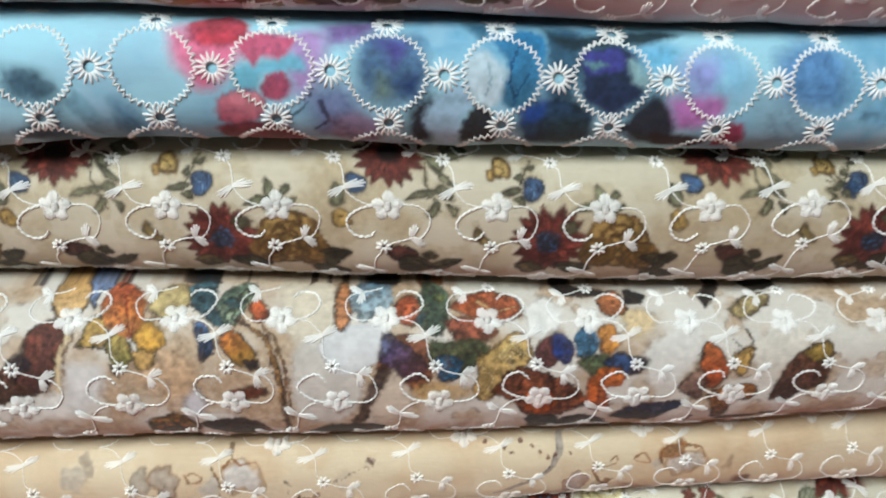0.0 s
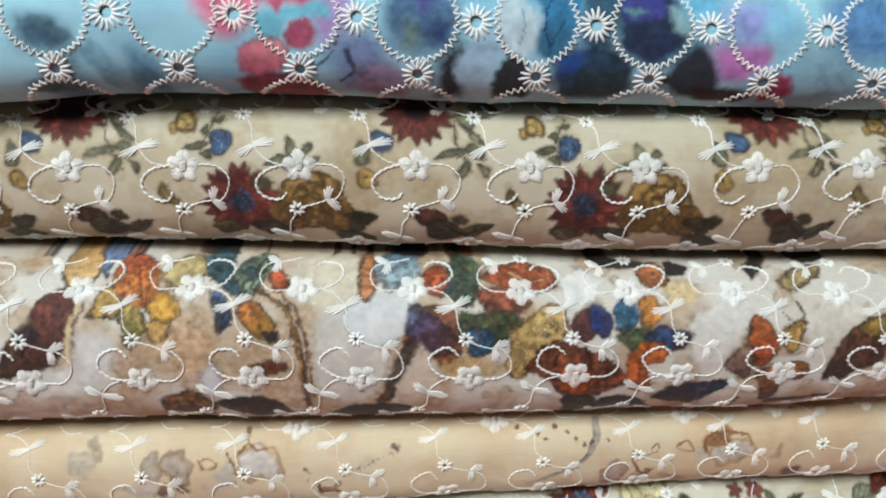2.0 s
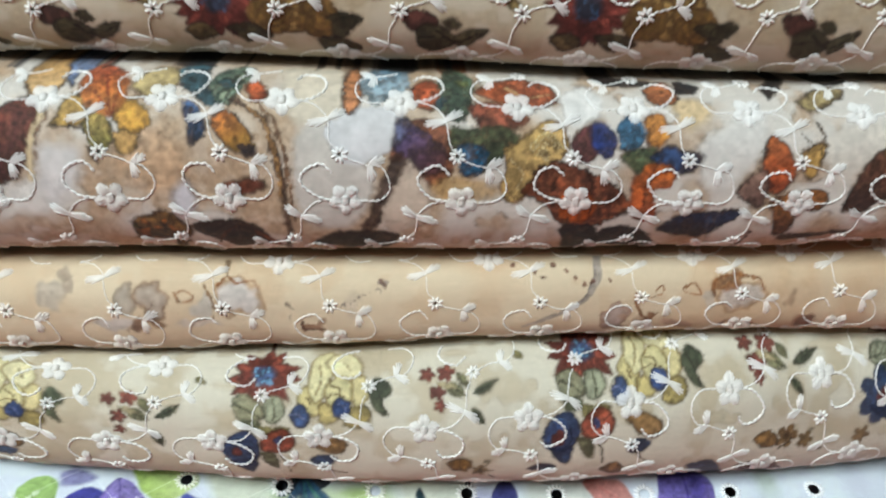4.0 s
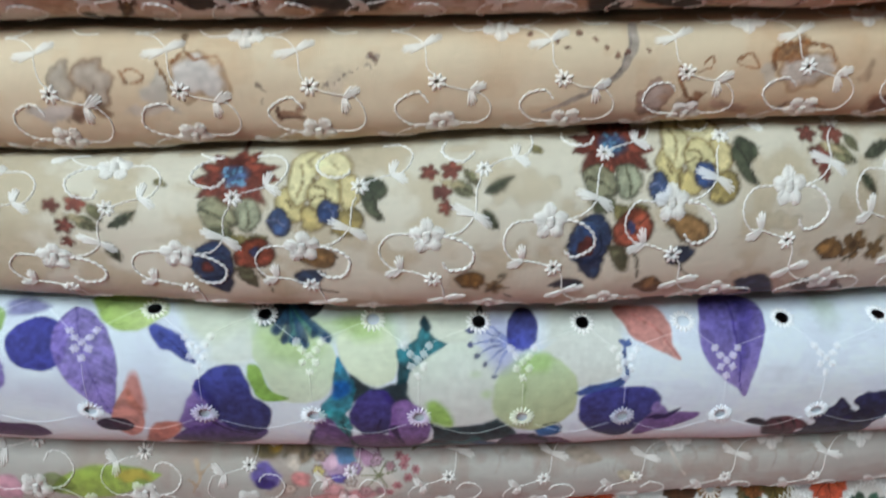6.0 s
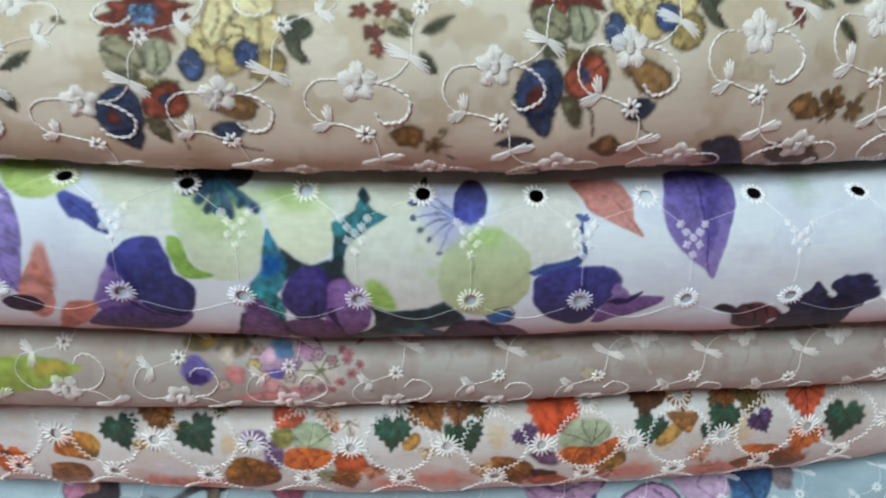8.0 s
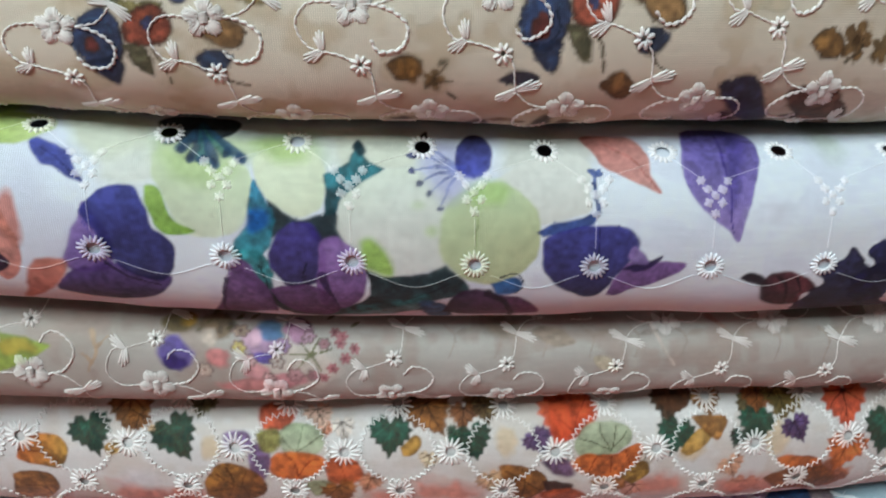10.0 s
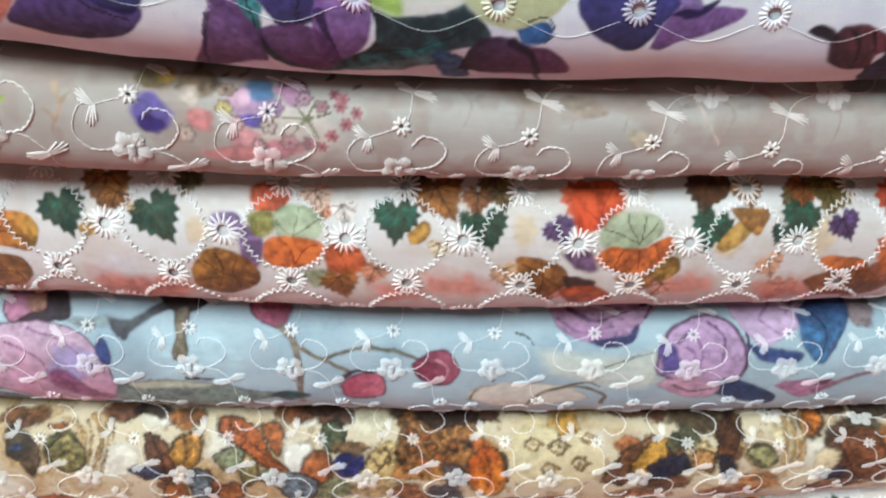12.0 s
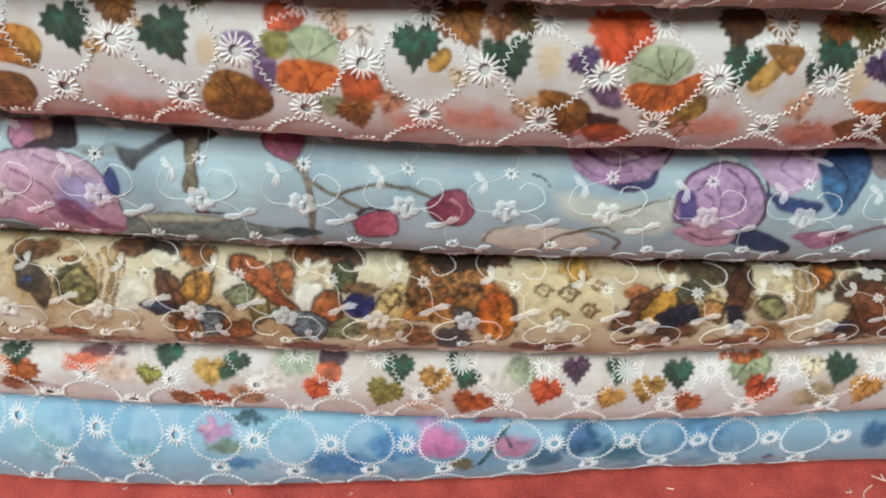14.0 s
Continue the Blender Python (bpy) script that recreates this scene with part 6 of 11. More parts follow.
foliage.shape([(37.7, -2.4), (43.1, -0.3), (46.4, -4.8), (43.2, -10.0), (38.1, -7.8)], (214, 100, 40), mottle=0.5)
foliage.stroke([(43.4, 5.0), (45.2, -1.4), (44.5, -8.5)], 0.6, (90, 44, 32))
foliage.stroke([(34.9, -3.0), (36.7, 1.8), (39.3, 5.0)], 0.6, (100, 50, 34))
foliage.blob(49.8, -3.1, 2.1, 1.7, (120, 60, 40), mottle=0.6)
foliage.shape([(39.6, 10.6), (42.0, 14.5), (45.5, 15.2), (47.0, 10.9), (44.2, 6.2), (40.6, 6.9)], (112, 50, 56), mottle=0.5)
foliage.shape([(44.0, 15.0), (48.1, 15.5), (50.3, 11.7), (48.2, 7.8), (44.9, 9.2)], (30, 60, 128), mottle=0.5, wob=0.5)
foliage.shape([(50.4, 14.9), (52.4, 17.6), (55.7, 16.0), (56.1, 11.7), (53.7, 8.5), (50.7, 10.0)], (64, 138, 184), to=(40, 94, 120), mottle=0.5)
foliage.shape([(56.4, 15.7), (58.0, 18.5), (61.4, 17.6), (62.0, 13.1), (59.4, 10.0), (56.4, 11.4)], (224, 146, 62), rim=(150, 92, 48), mottle=0.35)
foliage.shape([(50.8, 7.8), (58.3, 10.3), (60.1, 6.6), (54.5, 3.8)], (90, 110, 76), mottle=0.7)
foliage.shape([(58.1, 7.8), (61.7, 10.4), (65.9, 9.5), (69.8, 8.9), (69.1, 6.5), (66.3, 3.9), (61.4, 4.7)], (46, 94, 150), to=(30, 36, 70), way=0, mottle=0.6, rim=(34, 34, 50))
foliage.shape([(54.1, -0.2), (55.2, 4.2), (59.1, 6.6), (63.7, 5.0), (63.3, 0.9), (60.0, -0.8), (60.9, -6.9), (57.5, -9.4), (53.9, -6.1)], (224, 118, 44), to=(206, 90, 40), mottle=0.4, wob=0.5)
foliage.stroke([(59.2, 5.8), (57.7, 0.1), (57.6, -8.5)], 0.6, (150, 66, 34))
foliage.shape([(38.2, -11.4), (43.3, -10.2), (47.3, -12.2), (48.4, -27.7), (40.8, -24.4)], (40, 36, 44))
foliage.shape([(47.9, -12.2), (53.4, -11.1), (59.9, -14.2), (65.7, -28.4), (47.0, -16.8)], (38, 36, 46))
foliage.shape([(61.9, -12.9), (65.7, -7.4), (72.7, -6.3), (81.5, -6.2), (77.9, -10.8), (71.8, -15.4)], (32, 66, 110), to=(28, 28, 40), rim=(26, 26, 34))
foliage.stroke([(51.3, -18.5), (55.9, -16.4), (76.8, -27.7), (81.9, -27.5), (84.5, -12.8)], 0.4, (50, 36, 34), taper=False)
foliage.shape([(83.7, 6.0), (84.8, 12.4), (86.9, 13.2), (90.7, 9.4), (92.2, 3.0), (89.1, -1.6), (86.0, -0.5)], (220, 116, 50), to=(196, 84, 44), rim=(52, 40, 32), mottle=0.35)
foliage.shape([(92.4, 9.1), (98.4, 12.1), (98.0, 7.0), (96.3, 2.6), (93.8, 4.3)], (208, 164, 90), rim=(52, 40, 32), mottle=0.3)
foliage.shape([(78.7, -1.1), (83.1, 5.1), (85.9, 3.4), (86.0, -4.1), (83.9, -5.1)], (168, 132, 116), to=(110, 80, 74), rim=(40, 34, 40))
foliage.shape([(87.4, -4.1), (91.9, -1.3), (98.9, -0.2), (101.4, -3.5), (98.7, -6.4), (94.3, -5.1), (94.0, -12.9), (90.7, -14.5)], (206, 128, 56), to=(110, 62, 46), rim=(52, 40, 32), mottle=0.45)
foliage.stroke([(84.4, 6.3), (87.5, -0.3), (92.0, -5.7)], 0.5, (90, 50, 40))
foliage.shape([(105.0, -6.7), (107.0, 2.7), (110.4, 9.1), (116.0, 11.8), (120.4, 10.4), (119.4, -1.2), (114.0, -3.2), (110.1, -7.6)], (116, 68, 48), to=(84, 48, 40), rim=(52, 40, 32), mottle=0.5)
foliage.shape([(111.8, 9.4), (116.0, 12.4), (120.3, 12.0), (119.2, 7.3), (114.3, 7.1)], (170, 140, 70), rim=(52, 40, 32), mottle=0.4)
foliage.shape([(92.0, 21.9), (97.2, 26.2), (102.6, 28.9), (105.0, 26.3), (98.4, 20.5), (94.6, 19.5)], (176, 156, 108), rim=(66, 64, 52), mottle=0.35)
foliage.shape([(56.9, 25.9), (61.5, 29.4), (64.6, 26.0), (64.4, 21.4), (60.3, 20.2), (57.9, 22.0)], (208, 122, 70), rim=(52, 40, 32), mottle=0.35)
# next three: dark leaf, with shade from the fold above painted in
foliage.shape([(44.8, 34.7), (54.0, 30.8), (59.6, 29.1), (54.6, 26.8), (46.3, 29.0)], (38, 36, 42))
foliage.shape([(64.8, 29.1), (70.7, 27.8), (68.5, 24.7), (64.6, 25.0)], (38, 36, 42))
foliage.shape([(85.0, 27.0), (90.8, 34.7), (92.5, 32.3), (86.2, 22.8)], (44, 40, 40))
foliage.shape([(96.9, 33.2), (103.7, 35.1), (108.7, 32.8), (101.4, 29.5)], (70, 60, 44))
foliage.stroke([(93.6, -16.1), (99.6, -15.3), (109.2, -14.2)], 3.3, (56, 42, 38))
foliage.stroke([(96.3, 16.7), (98.3, 13.0), (97.5, 9.3)], 0.4, (90, 84, 64))
foliage.stroke([(92.5, 13.8), (95.3, 10.8)], 0.4, (90, 84, 64))
foliage.outline((60, 44, 34), 0.35, 0.09)
foliage.web((60, 40, 30), 2, 0.035, 0.5, 0.42)
foliage.web((150, 110, 76), 1, 0.02, 0.3, 0.55)
vine_rows(foliage, -78.0, 20.4, 80.5, 19.2, 6, -1, -1)
foliage.build()
cream = Piece("cream", (1.0742, -0.0008, 0.0001, 0.0010), (1.0489, 0.0026, 0.0004, -0.0038), (0.1995, 0.0025, 0.0027),
    (234, 213, 182), "pale cream cotton with faded lily print and embroidery, folded", 5)
cream.wash((226, 190, 152), 0.45, 0.72, 0, 0.7)
cream.wash((238, 222, 190), 0.55, 0.78, 1, 0.5)
cream.wash((222, 186, 150), 0.46, 0.62, 1, 0.35)
cream.blob(-66.1, 5.2, 2.7, 3.4, (196, 182, 166), soft=0.3, wob=1.4, alpha=0.8, mottle=0.2, rim=(170, 150, 130))
cream.blob(-59.7, 4.3, 3.3, 4.5, (200, 184, 168), soft=0.3, wob=1.4, alpha=0.8, mottle=0.2, rim=(150, 112, 84))
cream.blob(-69.2, -0.8, 5.2, 2.1, (206, 196, 190), soft=0.3, wob=1.4, alpha=0.8, mottle=0.2)
cream.blob(-64.3, -1.7, 1.8, 1.7, (130, 80, 60), soft=0.3, wob=1.4, alpha=0.8, mottle=0.2)
cream.blob(-58.4, -1.2, 1.4, 1.7, (140, 96, 60), soft=0.3, wob=1.4, alpha=0.8, mottle=0.2)
cream.stroke([(-66.9, -2.9), (-62.7, 0.0), (-60.0, 4.5)], 0.5, (150, 120, 100))
cream.blob(-39.1, 5.0, 5.9, 4.5, (222, 216, 212), soft=0.3, wob=1.4, alpha=0.8, mottle=0.2, rim=(190, 150, 110))
cream.stroke([(-43.9, 8.4), (-41.7, 10.4), (-39.4, 8.7), (-35.5, 9.8), (-34.2, 7.1)], 0.9, (166, 104, 56))
cream.stroke([(-42.1, 15.1), (-41.8, 10.7)], 1.6, (150, 120, 90))
cream.stroke([(-54.7, 6.9), (-53.2, 4.9), (-50.1, 5.3), (-52.2, 7.3), (-54.5, 6.7)], 0.7, (166, 104, 56))
cream.blob(-47.8, 3.1, 2.2, 3.9, (204, 196, 186), soft=0.3, wob=1.4, alpha=0.8, mottle=0.2)
cream.stroke([(-47.3, 8.5), (-45.4, 4.1), (-45.3, -0.4)], 0.7, (140, 96, 52))
cream.blob(-49.3, -1.5, 6.9, 1.4, (214, 200, 186), soft=0.3, wob=1.4, alpha=0.8, mottle=0.2)
cream.blob(-22.1, -3.1, 3.5, 1.8, (160, 108, 80), soft=0.3, wob=1.4, alpha=0.8, mottle=0.2)
cream.stroke([(-23.9, -1.2), (-23.1, -3.8), (-18.4, -3.8)], 0.7, (110, 66, 48))
cream.stroke([(-27.3, 3.6), (-25.8, 1.8), (-27.0, -0.5)], 0.5, (180, 160, 140))
cream.blob(-12.0, 3.0, 2.7, 3.9, (214, 196, 176), soft=0.3, wob=1.4, alpha=0.5, mottle=0.2)
cream.blob(-15.4, 3.2, 0.5, 0.5, (170, 150, 140), soft=0.3, wob=1.4, alpha=0.8, mottle=0.2)
cream.blob(-13.7, 3.8, 0.5, 0.4, (170, 150, 140), soft=0.3, wob=1.4, alpha=0.8, mottle=0.2)
cream.blob(-12.1, 4.4, 0.5, 0.4, (170, 150, 140), soft=0.3, wob=1.4, alpha=0.8, mottle=0.2)
cream.blob(-10.5, 5.0, 0.5, 0.4, (170, 150, 140), soft=0.3, wob=1.4, alpha=0.8, mottle=0.2)
cream.blob(-8.8, 5.6, 0.5, 0.4, (170, 150, 140), soft=0.3, wob=1.4, alpha=0.8, mottle=0.2)
cream.blob(-7.2, 6.2, 0.5, 0.4, (170, 150, 140), soft=0.3, wob=1.4, alpha=0.8, mottle=0.2)
cream.blob(-5.6, 6.8, 0.5, 0.4, (170, 150, 140), soft=0.3, wob=1.4, alpha=0.8, mottle=0.2)
cream.blob(-4.0, 7.5, 0.5, 0.4, (170, 150, 140), soft=0.3, wob=1.4, alpha=0.8, mottle=0.2)
cream.blob(-2.3, 8.1, 0.5, 0.5, (170, 150, 140), soft=0.3, wob=1.4, alpha=0.8, mottle=0.2)
cream.blob(-3.4, 7.7, 0.8, 0.7, (120, 80, 70), soft=0.3, wob=1.4, alpha=0.8, mottle=0.2)
cream.stroke([(50.0, 13.9), (49.5, 7.6), (46.2, 2.4), (37.1, -2.7), (31.3, -5.0)], 2.1, (168, 158, 154), alpha=0.7)
cream.stroke([(49.2, 11.6), (47.8, 5.3), (45.0, 1.8)], 0.7, (140, 130, 130), alpha=0.6)
cream.blob(34.3, 10.4, 0.7, 0.8, (130, 70, 50), soft=0.2, wob=0.5, alpha=0.8, mottle=0.2)
cream.blob(35.9, 8.9, 0.7, 0.7, (130, 70, 50), soft=0.2, wob=0.5, alpha=0.8, mottle=0.2)
cream.blob(38.5, 12.0, 0.7, 0.9, (130, 70, 50), soft=0.2, wob=0.5, alpha=0.8, mottle=0.2)
cream.blob(33.9, 11.1, 0.7, 0.8, (130, 70, 50), soft=0.2, wob=0.5, alpha=0.8, mottle=0.2)
cream.blob(46.7, 6.8, 0.7, 0.7, (130, 70, 50), soft=0.2, wob=0.5, alpha=0.8, mottle=0.2)
cream.blob(48.6, 7.2, 0.7, 0.7, (130, 70, 50), soft=0.2, wob=0.5, alpha=0.8, mottle=0.2)
cream.blob(44.3, 8.4, 0.7, 0.7, (130, 70, 50), soft=0.2, wob=0.5, alpha=0.8, mottle=0.2)
cream.blob(52.5, 7.5, 0.7, 0.7, (130, 70, 50), soft=0.2, wob=0.5, alpha=0.8, mottle=0.2)
cream.blob(41.5, 10.5, 0.7, 0.8, (130, 70, 50), soft=0.2, wob=0.5, alpha=0.8, mottle=0.2)
cream.blob(28.8, 12.5, 0.7, 0.9, (130, 70, 50), soft=0.2, wob=0.5, alpha=0.8, mottle=0.2)
cream.blob(54.6, -3.7, 3.7, 3.6, (200, 180, 170), soft=0.3, wob=1.4, alpha=0.8, mottle=0.2, rim=(170, 130, 110))
cream.stroke([(60.3, 3.5), (60.2, -0.2), (63.3, -4.5), (66.0, -2.5)], 1.2, (160, 100, 54))
cream.stroke([(65.0, 4.6), (66.4, 5.9), (66.8, 3.9), (64.0, 2.4)], 0.7, (166, 104, 56))
cream.stroke([(72.2, 4.8), (74.6, 5.9), (76.6, 3.1), (73.3, 3.2), (72.0, 4.5)], 0.7, (166, 104, 56))
cream.blob(62.9, -5.3, 2.7, 3.0, (150, 90, 50), soft=0.3, wob=1.4, alpha=0.8, mottle=0.2)
cream.blob(71.9, -6.7, 5.1, 2.3, (190, 150, 130), soft=0.3, wob=1.4, alpha=0.8, mottle=0.2)
cream.blob(87.4, 2.1, 5.9, 5.2, (226, 214, 204), soft=0.3, wob=1.4, alpha=0.8, mottle=0.2, rim=(190, 150, 110))
cream.blob(83.6, 6.8, 4.2, 2.8, (172, 110, 58), soft=0.3, wob=1.4, alpha=0.8, mottle=0.5)
cream.stroke([(80.0, 2.7), (80.1, 6.3), (83.0, 8.1), (91.5, 6.9), (92.8, 3.6)], 1.1, (166, 104, 56))
cream.blob(78.7, 1.5, 2.0, 3.8, (210, 196, 180), soft=0.3, wob=1.4, alpha=0.8, mottle=0.2)
cream.stroke([(82.5, -8.4), (86.6, -5.7), (93.9, -8.0)], 1.0, (140, 90, 60))
cream.blob(99.8, 0.9, 1.0, 2.2, (190, 160, 130), soft=0.3, wob=1.4, alpha=0.8, mottle=0.2)
cream.blob(105.9, -7.4, 3.4, 3.6, (140, 76, 50), soft=0.3, wob=1.4, alpha=0.8, mottle=0.2)
cream.blob(-85.0, 6.1, 4.4, 4.3, (200, 186, 170), soft=0.3, wob=1.4, alpha=0.8, mottle=0.2)
cream.blob(-80.4, 9.3, 2.5, 4.5, (190, 170, 150), soft=0.3, wob=1.4, alpha=0.8, mottle=0.2)
vine_rows(cream, -69.0, 2.7, 87.3, 2.6, 6, 1, -1, 0.3, (-2, -1, 0, 1, 2), True, 0.75)
cream.build()
rose = Piece("rose", (1.0489, 0.0026, 0.0004, -0.0038), (1.0080, -0.0084, 0.0009, -0.0006), (0.1889, 0.0023, 0.0081),
    (228, 221, 202), "beige cotton with red, blue and yellow bouquets, embroidered, folded", 6)
rose.wash((206, 188, 156), 0.5, 0.75, 0, 0.5)
rose.wash((226, 216, 192), 0.55, 0.75, 1, 0.5)
rose.wash((202, 182, 148), 0.46, 0.62, 1, 0.45)
rose.flower(-58.5, 35.5, 1.4, 6, (50, 76, 112), depth=0.4, core=(30, 54, 80))
rose.flower(-72.6, 13.8, 2.2, 5, (150, 68, 56), depth=0.4)
rose.flower(-67.7, 14.3, 2.6, 5, (156, 72, 58), depth=0.4)
rose.flower(-70.2, 8.8, 2.5, 5, (140, 64, 54), depth=0.4)
rose.flower(-70.2, 4.6, 1.8, 5, (150, 70, 58), depth=0.4)
rose.leaf(-65.4, 9.5, 6.1, 4.1, -31, (140, 138, 100), vein=(84, 90, 66))
rose.leaf(-67.5, 10.7, 5.8, 2.4, -18, (196, 180, 140))
rose.leaf(-57.9, 10.7, 7.6, 3.1, 34, (84, 96, 72), vein=(56, 64, 46))
rose.leaf(-61.1, 1.6, 6.2, 3.2, -69, (84, 96, 72), vein=(56, 64, 46))
rose.leaf(-63.5, 12.1, 5.4, 2.9, -55, (120, 118, 80))
rose.flower(-70.9, -28.7, 3.1, 5, (156, 118, 62), depth=0.5, core=(110, 80, 40))
rose.flower(-66.1, -33.9, 2.4, 5, (140, 110, 60), depth=0.5)
rose.leaf(-64.4, -23.1, 3.7, 1.3, 51, (84, 96, 72))
rose.leaf(-49.9, 19.5, 3.8, 2.6, -38, (150, 140, 84))
rose.flower(-51.5, -24.8, 2.4, 5, (140, 108, 66), depth=0.5)
rose.head(-34.1, 20.7, 8.9, (170, 84, 66), (70, 110, 160), (112, 44, 38), n=11)
rose.flower(6.8, 19.7, 2.3, 5, (150, 68, 56), depth=0.4)
rose.flower(11.8, 19.7, 2.7, 5, (156, 72, 58), depth=0.4)
rose.flower(9.5, 14.8, 2.5, 5, (140, 64, 54), depth=0.4)
rose.flower(10.2, 11.4, 1.8, 5, (150, 70, 58), depth=0.4)
rose.leaf(14.3, 15.1, 6.4, 3.8, -29, (140, 138, 100), vein=(84, 90, 66))
rose.leaf(12.0, 16.4, 6.0, 2.3, -20, (196, 180, 140))
rose.leaf(21.9, 15.7, 7.1, 3.0, 28, (84, 96, 72), vein=(56, 64, 46))
rose.leaf(19.8, 8.5, 5.7, 2.7, -53, (84, 96, 72), vein=(56, 64, 46))
rose.leaf(16.1, 17.4, 5.5, 2.8, -54, (120, 118, 80))
rose.flower(15.9, -6.1, 3.1, 5, (156, 118, 62), depth=0.5, core=(110, 80, 40))
rose.flower(20.6, -7.8, 2.4, 5, (140, 110, 60), depth=0.5)
rose.leaf(22.5, -4.5, 2.7, 1.1, 30, (84, 96, 72))
rose.leaf(24.2, -11.5, 3.6, 1.3, -42, (84, 96, 72))
rose.leaf(30.8, 23.6, 3.7, 2.7, -44, (150, 140, 84))
rose.head(47.5, 23.8, 9.5, (170, 84, 66), (70, 110, 160), (112, 44, 38), n=11)
rose.flower(91.9, 22.1, 2.5, 5, (150, 68, 56), depth=0.4)
rose.flower(97.7, 22.1, 3.1, 5, (156, 72, 58), depth=0.4)
rose.flower(93.8, 17.2, 2.9, 5, (140, 64, 54), depth=0.4)
rose.flower(94.3, 14.0, 2.1, 5, (150, 70, 58), depth=0.4)
rose.leaf(99.4, 17.5, 6.6, 4.1, -27, (140, 138, 100), vein=(84, 90, 66))
rose.leaf(97.0, 18.7, 6.3, 2.5, -19, (196, 180, 140))
rose.leaf(108.4, 18.2, 8.8, 3.2, 24, (84, 96, 72), vein=(56, 64, 46))
rose.leaf(105.5, 11.3, 6.0, 2.8, -44, (84, 96, 72), vein=(56, 64, 46))
rose.leaf(102.0, 19.8, 5.2, 3.0, -60, (120, 118, 80))
rose.flower(104.2, -1.4, 3.7, 5, (156, 118, 62), depth=0.5, core=(110, 80, 40))
rose.flower(110.0, -2.9, 2.8, 5, (140, 110, 60), depth=0.5)
rose.leaf(111.3, -0.3, 2.6, 1.0, 26, (84, 96, 72))
rose.leaf(115.1, -5.6, 4.0, 1.2, -23, (84, 96, 72))
rose.leaf(122.5, 27.5, 3.5, 3.4, -61, (150, 140, 84))
rose.flower(127.2, -2.4, 3.0, 5, (140, 108, 66), depth=0.5)
rose.blob(84.9, 5.4, 5.2, 2.2, (190, 176, 140), soft=0.25, wob=1.2, mottle=0.45, alpha=0.4)
rose.leaf(132.5, 17.9, 9.7, 6.4, 13, (172, 174, 148), vein=(90, 98, 72), edge=(96, 104, 78))
rose.leaf(141.1, 16.2, 9.1, 6.8, -49, (160, 164, 134), vein=(84, 92, 66), edge=(84, 92, 66))
rose.leaf(134.6, 13.9, 12.0, 5.5, 10, (110, 122, 86), vein=(70, 80, 54))
rose.head(142.9, 27.1, 12.2, (170, 84, 66), (70, 110, 160), (112, 44, 38), n=11)
rose.flower(131.5, 8.0, 7.9, 7, (42, 72, 120), core=(140, 66, 54), depth=0.3, sharp=0.7, vein=(80, 114, 160), core_r=0.3)
rose.leaf(133.3, 3.6, 12.9, 3.9, -20, (40, 68, 110))
rose.leaf(140.8, 5.7, 7.1, 2.9, -6, (84, 96, 72))
rose.shape([(-123.5, 10.8), (-120.1, 12.6), (-116.3, 10.1), (-115.2, 6.5), (-118.9, 5.1), (-122.3, 6.3)], (160, 158, 126), rim=(100, 104, 78), mottle=0.35)
rose.shape([(-115.9, 11.3), (-111.8, 12.0), (-110.0, 8.2), (-112.0, 5.0), (-115.2, 5.6)], (180, 184, 154), rim=(110, 116, 90), mottle=0.3)
rose.stroke([(-121.9, 9.6), (-119.2, 8.3), (-116.5, 6.3)], 0.5, (100, 104, 76))
rose.stroke([(-113.5, 11.2), (-113.0, 8.6), (-113.0, 5.5)], 0.5, (110, 116, 88))
rose.shape([(-117.3, 3.8), (-113.2, 3.8), (-109.0, 2.9), (-112.7, 0.1), (-116.6, 0.8)], (160, 150, 92), mottle=0.5)
rose.shape([(-95.2, 7.8), (-90.6, 9.1), (-88.7, 5.8), (-91.9, 2.6), (-95.6, 4.0)], (180, 160, 98), rim=(120, 100, 58), mottle=0.4)
rose.shape([(-107.3, 11.7), (-104.5, 15.0), (-101.5, 11.5), (-101.1, 7.7), (-104.3, 6.0), (-106.6, 7.9)], (224, 208, 146), rim=(176, 146, 84), mottle=0.25)
rose.shape([(-104.5, 13.2), (-104.3, 18.9), (-102.4, 23.6), (-98.5, 24.5), (-98.2, 17.2), (-99.9, 11.9), (-102.9, 9.6)], (234, 224, 174), rim=(176, 146, 84), mottle=0.2)
rose.shape([(-100.3, 21.0), (-97.0, 24.4), (-92.7, 23.1), (-90.8, 18.5), (-93.9, 15.4), (-97.3, 16.2)], (236, 226, 180), rim=(176, 146, 84), mottle=0.2)
rose.shape([(-94.1, 15.7), (-90.3, 17.0), (-89.2, 11.7), (-91.8, 8.6), (-94.0, 10.5)], (228, 212, 156), rim=(176, 146, 84), mottle=0.25)
rose.shape([(-102.1, 9.2), (-98.5, 9.9), (-95.9, 7.2), (-98.5, 4.6), (-102.1, 5.4)], (218, 198, 130), rim=(150, 122, 66), mottle=0.3)
rose.shape([(-100.6, 13.1), (-96.7, 17.2), (-93.7, 15.0), (-93.8, 10.1), (-97.4, 8.8), (-100.2, 9.5)], (232, 220, 164), rim=(176, 146, 84), mottle=0.25)
rose.stroke([(-98.4, 14.5), (-96.4, 13.2), (-96.7, 10.2)], 0.5, (150, 120, 62))
rose.stroke([(-101.9, 20.5), (-101.3, 15.9), (-102.4, 12.2)], 0.4, (170, 140, 84))
rose.stroke([(-95.7, 21.1), (-93.9, 18.6)], 0.4, (170, 140, 84))
